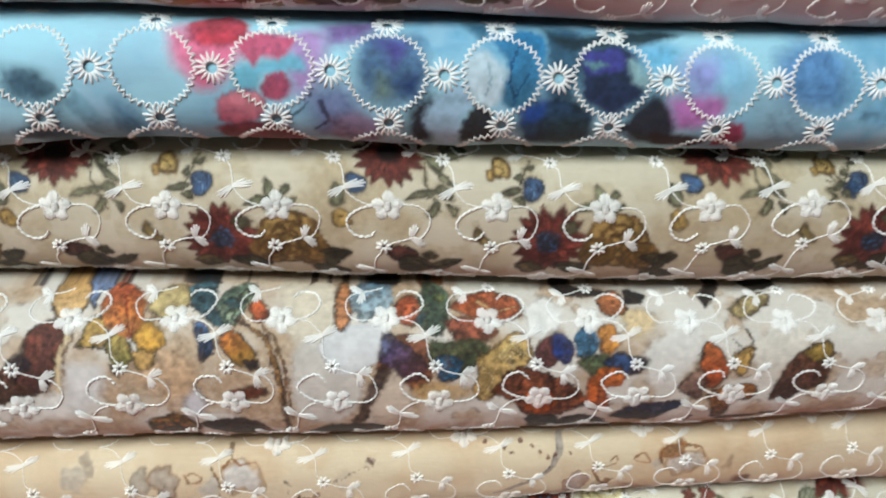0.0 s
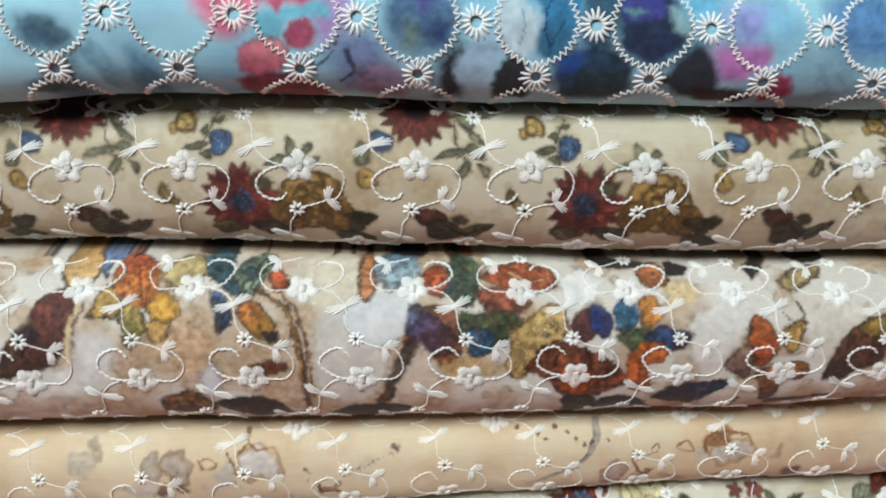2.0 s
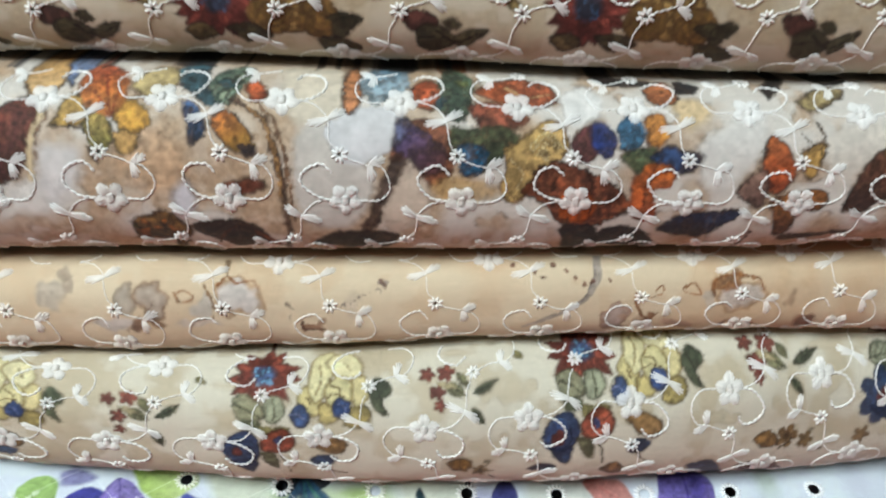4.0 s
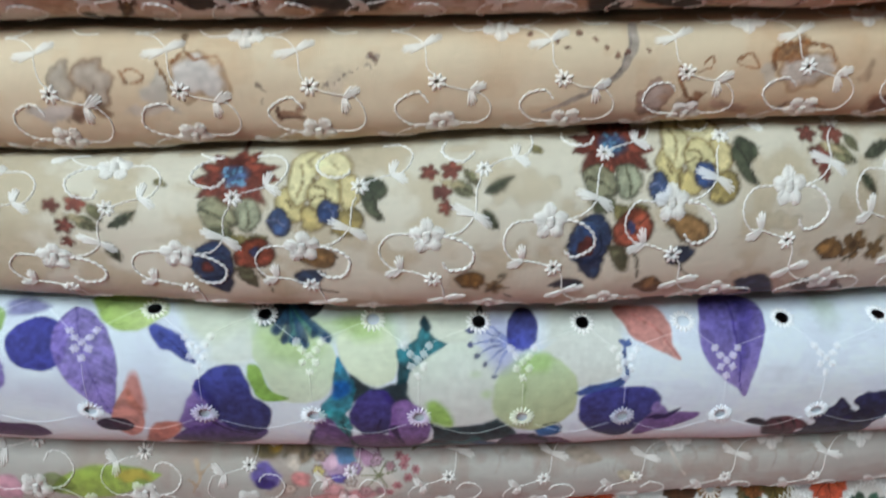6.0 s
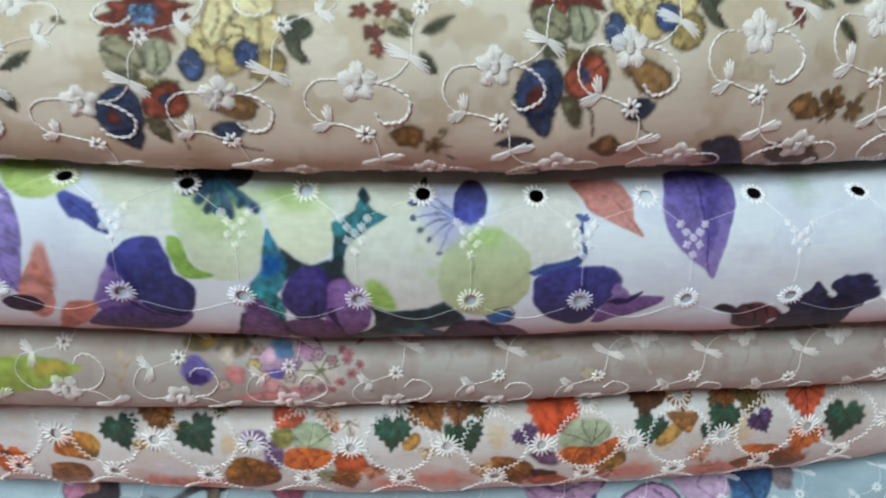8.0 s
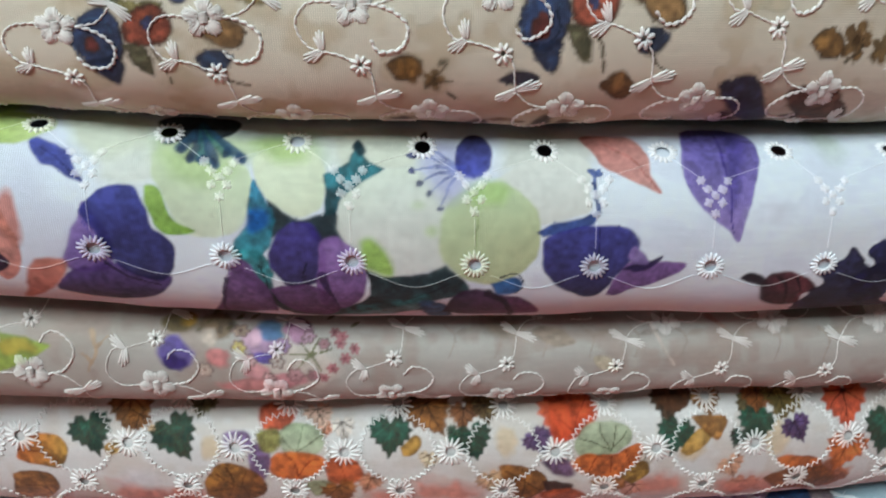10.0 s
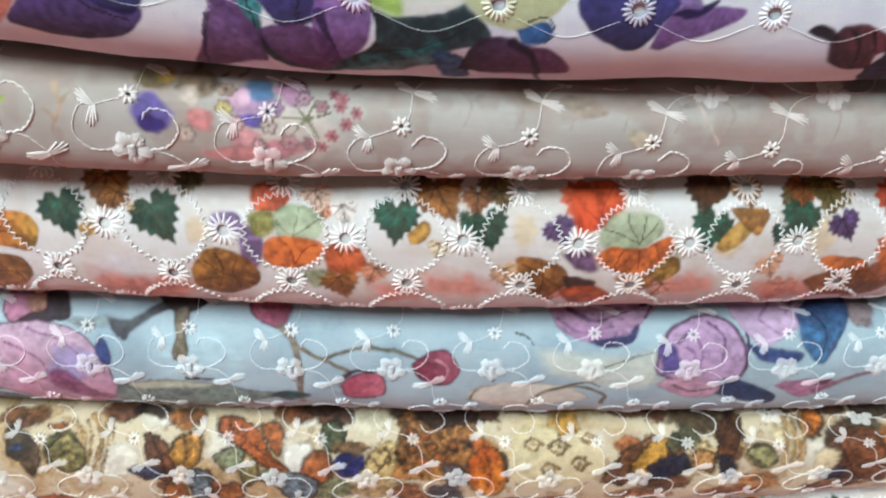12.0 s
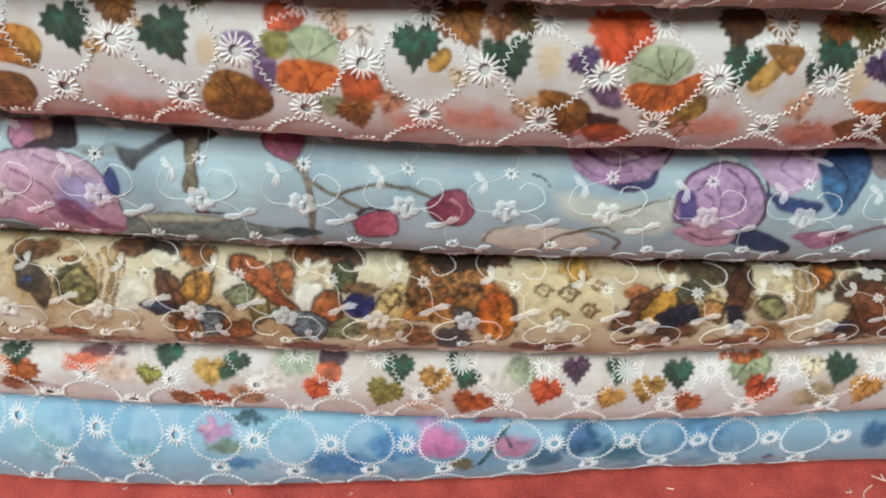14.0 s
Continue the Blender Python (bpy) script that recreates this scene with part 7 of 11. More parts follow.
rose.stroke([(-104.5, 11.6), (-103.5, 9.2)], 0.3, (150, 120, 66))
rose.stroke([(-99.8, 11.5), (-97.8, 12.1), (-95.1, 11.4)], 0.3, (140, 112, 60))
rose.shape([(-89.6, 12.7), (-87.7, 16.3), (-84.6, 15.2), (-83.5, 12.6), (-86.1, 9.8), (-84.3, 6.0), (-87.3, 7.3), (-89.1, 9.7)], (78, 92, 68), to=(104, 112, 84), mottle=0.4)
rose.stroke([(-88.3, 14.2), (-86.3, 10.4), (-84.9, 6.6)], 0.3, (56, 64, 46))
rose.shape([(-109.1, 6.4), (-107.6, 9.5), (-105.6, 10.1), (-104.0, 6.3), (-105.5, 3.3), (-107.8, 3.9)], (68, 100, 156), rim=(40, 68, 110), mottle=0.4)
rose.shape([(-98.7, 9.1), (-96.7, 11.3), (-94.0, 10.2), (-93.8, 7.1), (-96.4, 5.8), (-98.6, 6.9)], (52, 88, 152), rim=(30, 58, 100), mottle=0.35)
rose.stroke([(-108.7, 7.0), (-107.0, 7.3), (-105.4, 5.7)], 0.4, (140, 150, 190))
rose.stroke([(-97.4, 9.6), (-95.7, 9.0), (-95.2, 7.0)], 0.3, (130, 140, 190))
rose.shape([(-117.1, -1.2), (-114.1, 2.2), (-110.5, 2.9), (-108.0, 0.0), (-109.0, -3.8), (-113.4, -5.2), (-116.7, -4.1)], (180, 86, 62), rim=(124, 54, 44), mottle=0.4)
rose.blob(-112.6, -1.0, 1.4, 1.7, (56, 88, 142), mottle=0.4)
rose.stroke([(-115.4, 0.8), (-113.9, -0.7)], 0.4, (120, 50, 40))
rose.stroke([(-109.2, 1.4), (-110.9, -0.2)], 0.4, (120, 50, 40))
rose.shape([(-126.9, -4.8), (-124.2, 0.7), (-119.8, 2.4), (-117.2, -1.2), (-117.4, -6.5), (-120.5, -9.4), (-124.3, -8.8)], (44, 78, 132), rim=(24, 52, 92), mottle=0.45)
rose.blob(-122.9, -5.1, 1.6, 1.9, (150, 72, 56), mottle=0.4)
rose.stroke([(-124.9, -1.4), (-121.7, 0.4), (-118.7, -2.0)], 0.5, (86, 122, 168))
rose.stroke([(-119.9, -2.7), (-118.7, -5.7), (-120.9, -8.2)], 0.6, (20, 48, 86))
rose.stroke([(-126.2, -5.2), (-125.5, -7.6), (-123.5, -8.4)], 0.6, (100, 134, 176))
rose.shape([(-125.0, -8.5), (-118.2, -7.8), (-119.7, -13.3), (-122.9, -11.2)], (36, 66, 112), mottle=0.4)
rose.shape([(-105.1, -0.1), (-100.7, 1.4), (-95.4, -1.6), (-97.1, -5.4), (-101.8, -3.9)], (160, 122, 76), rim=(104, 78, 46), mottle=0.45)
rose.shape([(-117.7, -4.9), (-113.5, -5.6), (-112.8, -11.0), (-115.8, -9.3)], (116, 116, 84), mottle=0.4)
rose.shape([(-121.7, 5.3), (-116.6, 5.0), (-117.5, 2.5), (-121.2, 2.8)], (120, 126, 94), mottle=0.4)
rose.shape([(-104.7, -7.3), (-101.4, -5.5), (-97.7, -6.6), (-99.8, -9.3), (-103.6, -9.6)], (50, 78, 116), mottle=0.35)
rose.stroke([(-112.4, -5.6), (-110.5, -8.9), (-110.0, -13.0)], 0.4, (96, 90, 60))
rose.stroke([(-101.8, -8.9), (-99.2, -12.1), (-95.7, -12.8)], 0.5, (96, 84, 60))
rose.shape([(-41.9, 14.0), (-38.5, 15.8), (-34.7, 13.3), (-33.6, 9.7), (-37.3, 8.3), (-40.7, 9.5)], (160, 158, 126), rim=(100, 104, 78), mottle=0.35)
rose.shape([(-34.3, 14.5), (-30.2, 15.2), (-28.4, 11.4), (-30.4, 8.2), (-33.6, 8.8)], (180, 184, 154), rim=(110, 116, 90), mottle=0.3)
rose.stroke([(-40.3, 12.8), (-37.6, 11.5), (-34.9, 9.5)], 0.5, (100, 104, 76))
rose.stroke([(-31.9, 14.4), (-31.4, 11.8), (-31.4, 8.7)], 0.5, (110, 116, 88))
rose.shape([(-35.7, 7.0), (-31.6, 7.0), (-27.4, 6.1), (-31.1, 3.3), (-35.0, 4.0)], (160, 150, 92), mottle=0.5)
rose.shape([(-13.6, 11.0), (-9.0, 12.3), (-7.1, 9.0), (-10.3, 5.8), (-14.0, 7.2)], (180, 160, 98), rim=(120, 100, 58), mottle=0.4)
rose.shape([(-25.7, 14.9), (-22.9, 18.2), (-19.9, 14.7), (-19.5, 10.9), (-22.7, 9.2), (-25.0, 11.1)], (224, 208, 146), rim=(176, 146, 84), mottle=0.25)
rose.shape([(-22.9, 16.4), (-22.7, 22.1), (-20.8, 26.8), (-16.9, 27.7), (-16.6, 20.4), (-18.3, 15.1), (-21.3, 12.8)], (234, 224, 174), rim=(176, 146, 84), mottle=0.2)
rose.shape([(-18.7, 24.2), (-15.4, 27.6), (-11.1, 26.3), (-9.2, 21.7), (-12.3, 18.6), (-15.7, 19.4)], (236, 226, 180), rim=(176, 146, 84), mottle=0.2)
rose.shape([(-12.5, 18.9), (-8.7, 20.2), (-7.6, 14.9), (-10.2, 11.8), (-12.4, 13.7)], (228, 212, 156), rim=(176, 146, 84), mottle=0.25)
rose.shape([(-20.5, 12.4), (-16.9, 13.1), (-14.3, 10.4), (-16.9, 7.8), (-20.5, 8.6)], (218, 198, 130), rim=(150, 122, 66), mottle=0.3)
rose.shape([(-19.0, 16.3), (-15.1, 20.4), (-12.1, 18.2), (-12.2, 13.3), (-15.8, 12.0), (-18.6, 12.7)], (232, 220, 164), rim=(176, 146, 84), mottle=0.25)
rose.stroke([(-16.8, 17.7), (-14.8, 16.4), (-15.1, 13.4)], 0.5, (150, 120, 62))
rose.stroke([(-20.3, 23.7), (-19.7, 19.1), (-20.8, 15.4)], 0.4, (170, 140, 84))
rose.stroke([(-14.1, 24.3), (-12.3, 21.8)], 0.4, (170, 140, 84))
rose.stroke([(-22.9, 14.8), (-21.9, 12.4)], 0.3, (150, 120, 66))
rose.stroke([(-18.2, 14.7), (-16.2, 15.3), (-13.5, 14.6)], 0.3, (140, 112, 60))
rose.shape([(-8.0, 15.9), (-6.1, 19.5), (-3.0, 18.4), (-1.9, 15.8), (-4.5, 13.0), (-2.7, 9.2), (-5.7, 10.5), (-7.5, 12.9)], (78, 92, 68), to=(104, 112, 84), mottle=0.4)
rose.stroke([(-6.7, 17.4), (-4.7, 13.6), (-3.3, 9.8)], 0.3, (56, 64, 46))
rose.shape([(-27.5, 9.6), (-26.0, 12.7), (-24.0, 13.3), (-22.4, 9.5), (-23.9, 6.5), (-26.2, 7.1)], (68, 100, 156), rim=(40, 68, 110), mottle=0.4)
rose.shape([(-17.1, 12.3), (-15.1, 14.5), (-12.4, 13.4), (-12.2, 10.3), (-14.8, 9.0), (-17.0, 10.1)], (52, 88, 152), rim=(30, 58, 100), mottle=0.35)
rose.stroke([(-27.1, 10.2), (-25.4, 10.5), (-23.8, 8.9)], 0.4, (140, 150, 190))
rose.stroke([(-15.8, 12.8), (-14.1, 12.2), (-13.6, 10.2)], 0.3, (130, 140, 190))
rose.shape([(-35.5, 2.0), (-32.5, 5.4), (-28.9, 6.1), (-26.4, 3.2), (-27.4, -0.6), (-31.8, -2.0), (-35.1, -0.9)], (180, 86, 62), rim=(124, 54, 44), mottle=0.4)
rose.blob(-31.0, 2.2, 1.4, 1.7, (56, 88, 142), mottle=0.4)
rose.stroke([(-33.8, 4.0), (-32.3, 2.5)], 0.4, (120, 50, 40))
rose.stroke([(-27.6, 4.6), (-29.3, 3.0)], 0.4, (120, 50, 40))
rose.shape([(-45.3, -1.6), (-42.6, 3.9), (-38.2, 5.6), (-35.6, 2.0), (-35.8, -3.3), (-38.9, -6.2), (-42.7, -5.6)], (44, 78, 132), rim=(24, 52, 92), mottle=0.45)
rose.blob(-41.3, -1.9, 1.6, 1.9, (150, 72, 56), mottle=0.4)
rose.stroke([(-43.3, 1.8), (-40.1, 3.6), (-37.1, 1.2)], 0.5, (86, 122, 168))
rose.stroke([(-38.3, 0.5), (-37.1, -2.5), (-39.3, -5.0)], 0.6, (20, 48, 86))
rose.stroke([(-44.6, -2.0), (-43.9, -4.4), (-41.9, -5.2)], 0.6, (100, 134, 176))
rose.shape([(-43.4, -5.3), (-36.6, -4.6), (-38.1, -10.1), (-41.3, -8.0)], (36, 66, 112), mottle=0.4)
rose.shape([(-23.5, 3.1), (-19.1, 4.6), (-13.8, 1.6), (-15.5, -2.2), (-20.2, -0.7)], (160, 122, 76), rim=(104, 78, 46), mottle=0.45)
rose.shape([(-36.1, -1.7), (-31.9, -2.4), (-31.2, -7.8), (-34.2, -6.1)], (116, 116, 84), mottle=0.4)
rose.shape([(-40.1, 8.5), (-35.0, 8.2), (-35.9, 5.7), (-39.6, 6.0)], (120, 126, 94), mottle=0.4)
rose.shape([(-23.1, -4.1), (-19.8, -2.3), (-16.1, -3.4), (-18.2, -6.1), (-22.0, -6.4)], (50, 78, 116), mottle=0.35)
rose.stroke([(-30.8, -2.4), (-28.9, -5.7), (-28.4, -9.8)], 0.4, (96, 90, 60))
rose.stroke([(-20.2, -5.7), (-17.6, -8.9), (-14.1, -9.6)], 0.5, (96, 84, 60))
rose.shape([(39.7, 17.3), (43.1, 19.1), (46.9, 16.6), (48.0, 13.0), (44.3, 11.6), (40.9, 12.8)], (160, 158, 126), rim=(100, 104, 78), mottle=0.35)
rose.shape([(47.3, 17.8), (51.4, 18.5), (53.2, 14.7), (51.2, 11.5), (48.0, 12.1)], (180, 184, 154), rim=(110, 116, 90), mottle=0.3)
rose.stroke([(41.3, 16.1), (44.0, 14.8), (46.7, 12.8)], 0.5, (100, 104, 76))
rose.stroke([(49.7, 17.7), (50.2, 15.1), (50.2, 12.0)], 0.5, (110, 116, 88))
rose.shape([(45.9, 10.3), (50.0, 10.3), (54.2, 9.4), (50.5, 6.6), (46.6, 7.3)], (160, 150, 92), mottle=0.5)
rose.shape([(68.0, 14.3), (72.6, 15.6), (74.5, 12.3), (71.3, 9.1), (67.6, 10.5)], (180, 160, 98), rim=(120, 100, 58), mottle=0.4)
rose.shape([(55.9, 18.2), (58.7, 21.5), (61.7, 18.0), (62.1, 14.2), (58.9, 12.5), (56.6, 14.4)], (224, 208, 146), rim=(176, 146, 84), mottle=0.25)
rose.shape([(58.7, 19.7), (58.9, 25.4), (60.8, 30.1), (64.7, 31.0), (65.0, 23.7), (63.3, 18.4), (60.3, 16.1)], (234, 224, 174), rim=(176, 146, 84), mottle=0.2)
rose.shape([(62.9, 27.5), (66.2, 30.9), (70.5, 29.6), (72.4, 25.0), (69.3, 21.9), (65.9, 22.7)], (236, 226, 180), rim=(176, 146, 84), mottle=0.2)
rose.shape([(69.1, 22.2), (72.9, 23.5), (74.0, 18.2), (71.4, 15.1), (69.2, 17.0)], (228, 212, 156), rim=(176, 146, 84), mottle=0.25)
rose.shape([(61.1, 15.7), (64.7, 16.4), (67.3, 13.7), (64.7, 11.1), (61.1, 11.9)], (218, 198, 130), rim=(150, 122, 66), mottle=0.3)
rose.shape([(62.6, 19.6), (66.5, 23.7), (69.5, 21.5), (69.4, 16.6), (65.8, 15.3), (63.0, 16.0)], (232, 220, 164), rim=(176, 146, 84), mottle=0.25)
rose.stroke([(64.8, 21.0), (66.8, 19.7), (66.5, 16.7)], 0.5, (150, 120, 62))
rose.stroke([(61.3, 27.0), (61.9, 22.4), (60.8, 18.7)], 0.4, (170, 140, 84))
rose.stroke([(67.5, 27.6), (69.3, 25.1)], 0.4, (170, 140, 84))
rose.stroke([(58.7, 18.1), (59.7, 15.7)], 0.3, (150, 120, 66))
rose.stroke([(63.4, 18.0), (65.4, 18.6), (68.1, 17.9)], 0.3, (140, 112, 60))
rose.shape([(73.6, 19.2), (75.5, 22.8), (78.6, 21.7), (79.7, 19.1), (77.1, 16.3), (78.9, 12.5), (75.9, 13.8), (74.1, 16.2)], (78, 92, 68), to=(104, 112, 84), mottle=0.4)
rose.stroke([(74.9, 20.7), (76.9, 16.9), (78.3, 13.1)], 0.3, (56, 64, 46))
rose.shape([(54.1, 12.9), (55.6, 16.0), (57.6, 16.6), (59.2, 12.8), (57.7, 9.8), (55.4, 10.4)], (68, 100, 156), rim=(40, 68, 110), mottle=0.4)
rose.shape([(64.5, 15.6), (66.5, 17.8), (69.2, 16.7), (69.4, 13.6), (66.8, 12.3), (64.6, 13.4)], (52, 88, 152), rim=(30, 58, 100), mottle=0.35)
rose.stroke([(54.5, 13.5), (56.2, 13.8), (57.8, 12.2)], 0.4, (140, 150, 190))
rose.stroke([(65.8, 16.1), (67.5, 15.5), (68.0, 13.5)], 0.3, (130, 140, 190))
rose.shape([(46.1, 5.3), (49.1, 8.7), (52.7, 9.4), (55.2, 6.5), (54.2, 2.7), (49.8, 1.3), (46.5, 2.4)], (180, 86, 62), rim=(124, 54, 44), mottle=0.4)
rose.blob(50.6, 5.5, 1.4, 1.7, (56, 88, 142), mottle=0.4)
rose.stroke([(47.8, 7.3), (49.3, 5.8)], 0.4, (120, 50, 40))
rose.stroke([(54.0, 7.9), (52.3, 6.3)], 0.4, (120, 50, 40))
rose.shape([(36.3, 1.7), (39.0, 7.2), (43.4, 8.9), (46.0, 5.3), (45.8, 0.0), (42.7, -2.9), (38.9, -2.3)], (44, 78, 132), rim=(24, 52, 92), mottle=0.45)
rose.blob(40.3, 1.4, 1.6, 1.9, (150, 72, 56), mottle=0.4)
rose.stroke([(38.3, 5.1), (41.5, 6.9), (44.5, 4.5)], 0.5, (86, 122, 168))
rose.stroke([(43.3, 3.8), (44.5, 0.8), (42.3, -1.7)], 0.6, (20, 48, 86))
rose.stroke([(37.0, 1.3), (37.7, -1.1), (39.7, -1.9)], 0.6, (100, 134, 176))
rose.shape([(38.2, -2.0), (45.0, -1.3), (43.5, -6.8), (40.3, -4.7)], (36, 66, 112), mottle=0.4)
rose.shape([(58.1, 6.4), (62.5, 7.9), (67.8, 4.9), (66.1, 1.1), (61.4, 2.6)], (160, 122, 76), rim=(104, 78, 46), mottle=0.45)
rose.shape([(45.5, 1.6), (49.7, 0.9), (50.4, -4.5), (47.4, -2.8)], (116, 116, 84), mottle=0.4)
rose.shape([(41.5, 11.8), (46.6, 11.5), (45.7, 9.0), (42.0, 9.3)], (120, 126, 94), mottle=0.4)
rose.shape([(58.5, -0.8), (61.8, 1.0), (65.5, -0.1), (63.4, -2.8), (59.6, -3.1)], (50, 78, 116), mottle=0.35)
rose.stroke([(50.8, 0.9), (52.7, -2.4), (53.2, -6.5)], 0.4, (96, 90, 60))
rose.stroke([(61.4, -2.4), (64.0, -5.6), (67.5, -6.3)], 0.5, (96, 84, 60))
rose.shape([(77.6, -11.1), (80.5, -7.7), (85.4, -8.7), (92.8, -23.4), (90.8, -26.5)], (50, 58, 100), mottle=0.5)
rose.shape([(92.0, -11.6), (102.3, -10.1), (108.4, -17.6), (104.2, -26.5)], (122, 82, 66), mottle=0.5)
rose.shape([(52.6, -9.5), (56.9, -6.5), (60.0, -9.7), (56.9, -12.7)], (150, 108, 60), mottle=0.45)
rose.shape([(11.8, -5.1), (14.7, -3.1), (18.3, -4.1), (17.9, -7.5), (13.4, -7.9)], (160, 118, 62), rim=(110, 80, 44), mottle=0.45)
rose.stroke([(19.0, -9.5), (21.4, -6.9), (23.1, -4.9)], 0.5, (96, 84, 58))
rose.stroke([(20.8, -8.6), (24.2, -8.1)], 0.6, (96, 84, 58))
rose.shape([(94.5, -1.7), (97.0, 0.6), (101.4, -0.9), (101.6, -3.7), (97.2, -4.1)], (166, 124, 66), rim=(110, 80, 44), mottle=0.45)
rose.stroke([(102.8, -4.9), (105.4, -2.7), (105.5, -1.1)], 0.5, (96, 84, 58))
rose.shape([(32.9, -8.4), (36.4, -6.5), (41.1, -7.6), (37.8, -10.2)], (70, 72, 100), mottle=0.4)
rose.blob(-17.1, -28.1, 2.0, 1.7, (150, 110, 70), wob=1.2, mottle=0.5, soft=0.3)
rose.blob(-11.8, -27.4, 4.6, 2.5, (60, 44, 40), wob=1.2, mottle=0.5, soft=0.3)
rose.blob(10.1, -26.1, 2.7, 2.2, (150, 110, 70), wob=1.2, mottle=0.5, soft=0.3)
rose.blob(14.4, -23.5, 2.5, 5.1, (60, 44, 40), wob=1.2, mottle=0.5, soft=0.3)
rose.blob(20.5, -27.5, 2.9, 1.6, (128, 84, 54), wob=1.2, mottle=0.5, soft=0.3)
rose.blob(29.6, -22.7, 2.6, 4.3, (86, 56, 42), wob=1.2, mottle=0.5, soft=0.3)
rose.blob(35.5, -19.5, 4.1, 1.3, (150, 110, 70), wob=1.2, mottle=0.5, soft=0.3)
rose.blob(42.7, -22.8, 2.2, 5.5, (60, 44, 40), wob=1.2, mottle=0.5, soft=0.3)
rose.blob(48.1, -22.2, 2.2, 3.0, (128, 84, 54), wob=1.2, mottle=0.5, soft=0.3)
rose.blob(55.4, -26.1, 2.7, 3.5, (86, 56, 42), wob=1.2, mottle=0.5, soft=0.3)
rose.blob(65.6, -27.8, 3.2, 1.4, (150, 110, 70), wob=1.2, mottle=0.5, soft=0.3)
rose.blob(70.7, -25.5, 2.3, 4.1, (60, 44, 40), wob=1.2, mottle=0.5, soft=0.3)
rose.blob(78.8, -25.0, 2.1, 5.1, (128, 84, 54), wob=1.2, mottle=0.5, soft=0.3)
rose.blob(81.8, -20.8, 3.6, 4.5, (86, 56, 42), wob=1.2, mottle=0.5, soft=0.3)
rose.blob(91.9, -24.5, 3.4, 3.6, (150, 110, 70), wob=1.2, mottle=0.5, soft=0.3)
rose.blob(96.2, -19.1, 2.2, 1.7, (60, 44, 40), wob=1.2, mottle=0.5, soft=0.3)
rose.blob(106.7, -21.5, 2.4, 2.3, (128, 84, 54), wob=1.2, mottle=0.5, soft=0.3)
rose.outline((90, 74, 50), 0.3, 0.09)
rose.web((70, 50, 36), 2, 0.045, 0.3, 0.3)
vine_rows(rose, -73.8, -0.2, 85.9, 11.8, 6, -1, 1)
rose.build()
violet = Piece("violet", (1.0080, -0.0084, 0.0009, -0.0006), (0.9613, -0.0119, 0.0090, -0.0005), (0.1890, 0.0058, -0.0019),
    (230, 241, 252), "white cotton with violet and green blooms and cut eyelets, folded", 7, rough=0.3, grainy=0.9)
violet.wash((214, 220, 236), 0.5, 0.75, 0, 0.6)
violet.wash((216, 222, 240), 0.46, 0.62, 1, 0.4)
violet.blob(-62.4, 5.4, 2.6, 7.5, (220, 150, 140), soft=0.4, wob=0.4, alpha=0.96, mottle=0.1)
violet.blob(117.4, -10.8, 5.6, 7.3, (30, 34, 98), soft=0.06, wob=1.5, alpha=0.96, mottle=0.5)
violet.blob(120.1, -2.5, 6.2, 6.1, (30, 34, 98), soft=0.06, wob=1.5, alpha=0.96, mottle=0.5)
violet.blob(-82.9, 19.0, 6.8, 7.7, (62, 62, 176), soft=0.06, wob=0.4, alpha=0.96, mottle=0.1)
violet.leaf(-72.3, 13.8, 32.2, 13.8, -77, (144, 124, 206), vein=(100, 84, 170))
violet.leaf(-65.2, -1.6, 19.0, 7.6, 82, (222, 142, 124))
violet.blob(-68.8, -5.5, 4.2, 3.0, (60, 30, 70), soft=0.06, wob=0.4, alpha=0.96, mottle=0.1)
violet.blob(-91.8, -10.6, 7.5, 4.2, (96, 60, 110), soft=0.06, wob=0.4, alpha=0.96, mottle=0.1)
violet.blob(-97.3, 10.8, 7.8, 7.8, (140, 120, 200), soft=0.06, wob=0.4, alpha=0.96, mottle=0.1)
violet.blob(-95.5, 24.5, 5.4, 6.5, (176, 216, 122), soft=0.06, wob=0.4, alpha=0.96, mottle=0.1)
violet.shape([(-38.9, 23.9), (-30.3, 25.5), (-15.2, 25.9), (-4.0, 27.1), (-1.5, 18.7), (-10.7, 19.6), (-24.5, 17.7), (-34.2, 17.2)], (196, 216, 160), soft=5, alpha=0.8, mottle=0.08)
violet.shape([(-1.9, 27.2), (12.9, 27.8), (19.4, 27.0), (17.0, 18.1), (6.6, 16.1), (0.5, 17.6)], (220, 226, 206), soft=4, alpha=0.9, mottle=0.06)
violet.shape([(34.8, 29.1), (52.3, 27.7), (53.5, 20.6), (44.6, 19.0), (33.8, 17.5)], (214, 218, 204), soft=4, alpha=0.8, mottle=0.06)
violet.shape([(-45.3, 21.8), (-36.8, 22.9), (-34.1, 15.1), (-39.9, 12.7), (-45.6, 14.5)], (224, 230, 216), soft=3, alpha=0.8, mottle=0.06)
violet.shape([(-35.8, 19.7), (-31.8, 22.1), (-24.8, 21.2), (-18.7, 19.0), (-16.0, 14.9), (-16.1, 10.7), (-18.0, 6.3), (-20.8, 3.9), (-25.4, 2.7), (-29.8, 3.3), (-32.0, 6.9), (-33.4, 12.0), (-35.5, 15.8)], (208, 226, 182), to=(224, 236, 210), mottle=0.06, soft=0.7)
violet.shape([(-34.5, 20.8), (-24.7, 20.2), (-19.6, 16.9), (-24.5, 13.4), (-31.2, 15.2)], (186, 214, 138), soft=3.5, alpha=0.6, mottle=0.06)
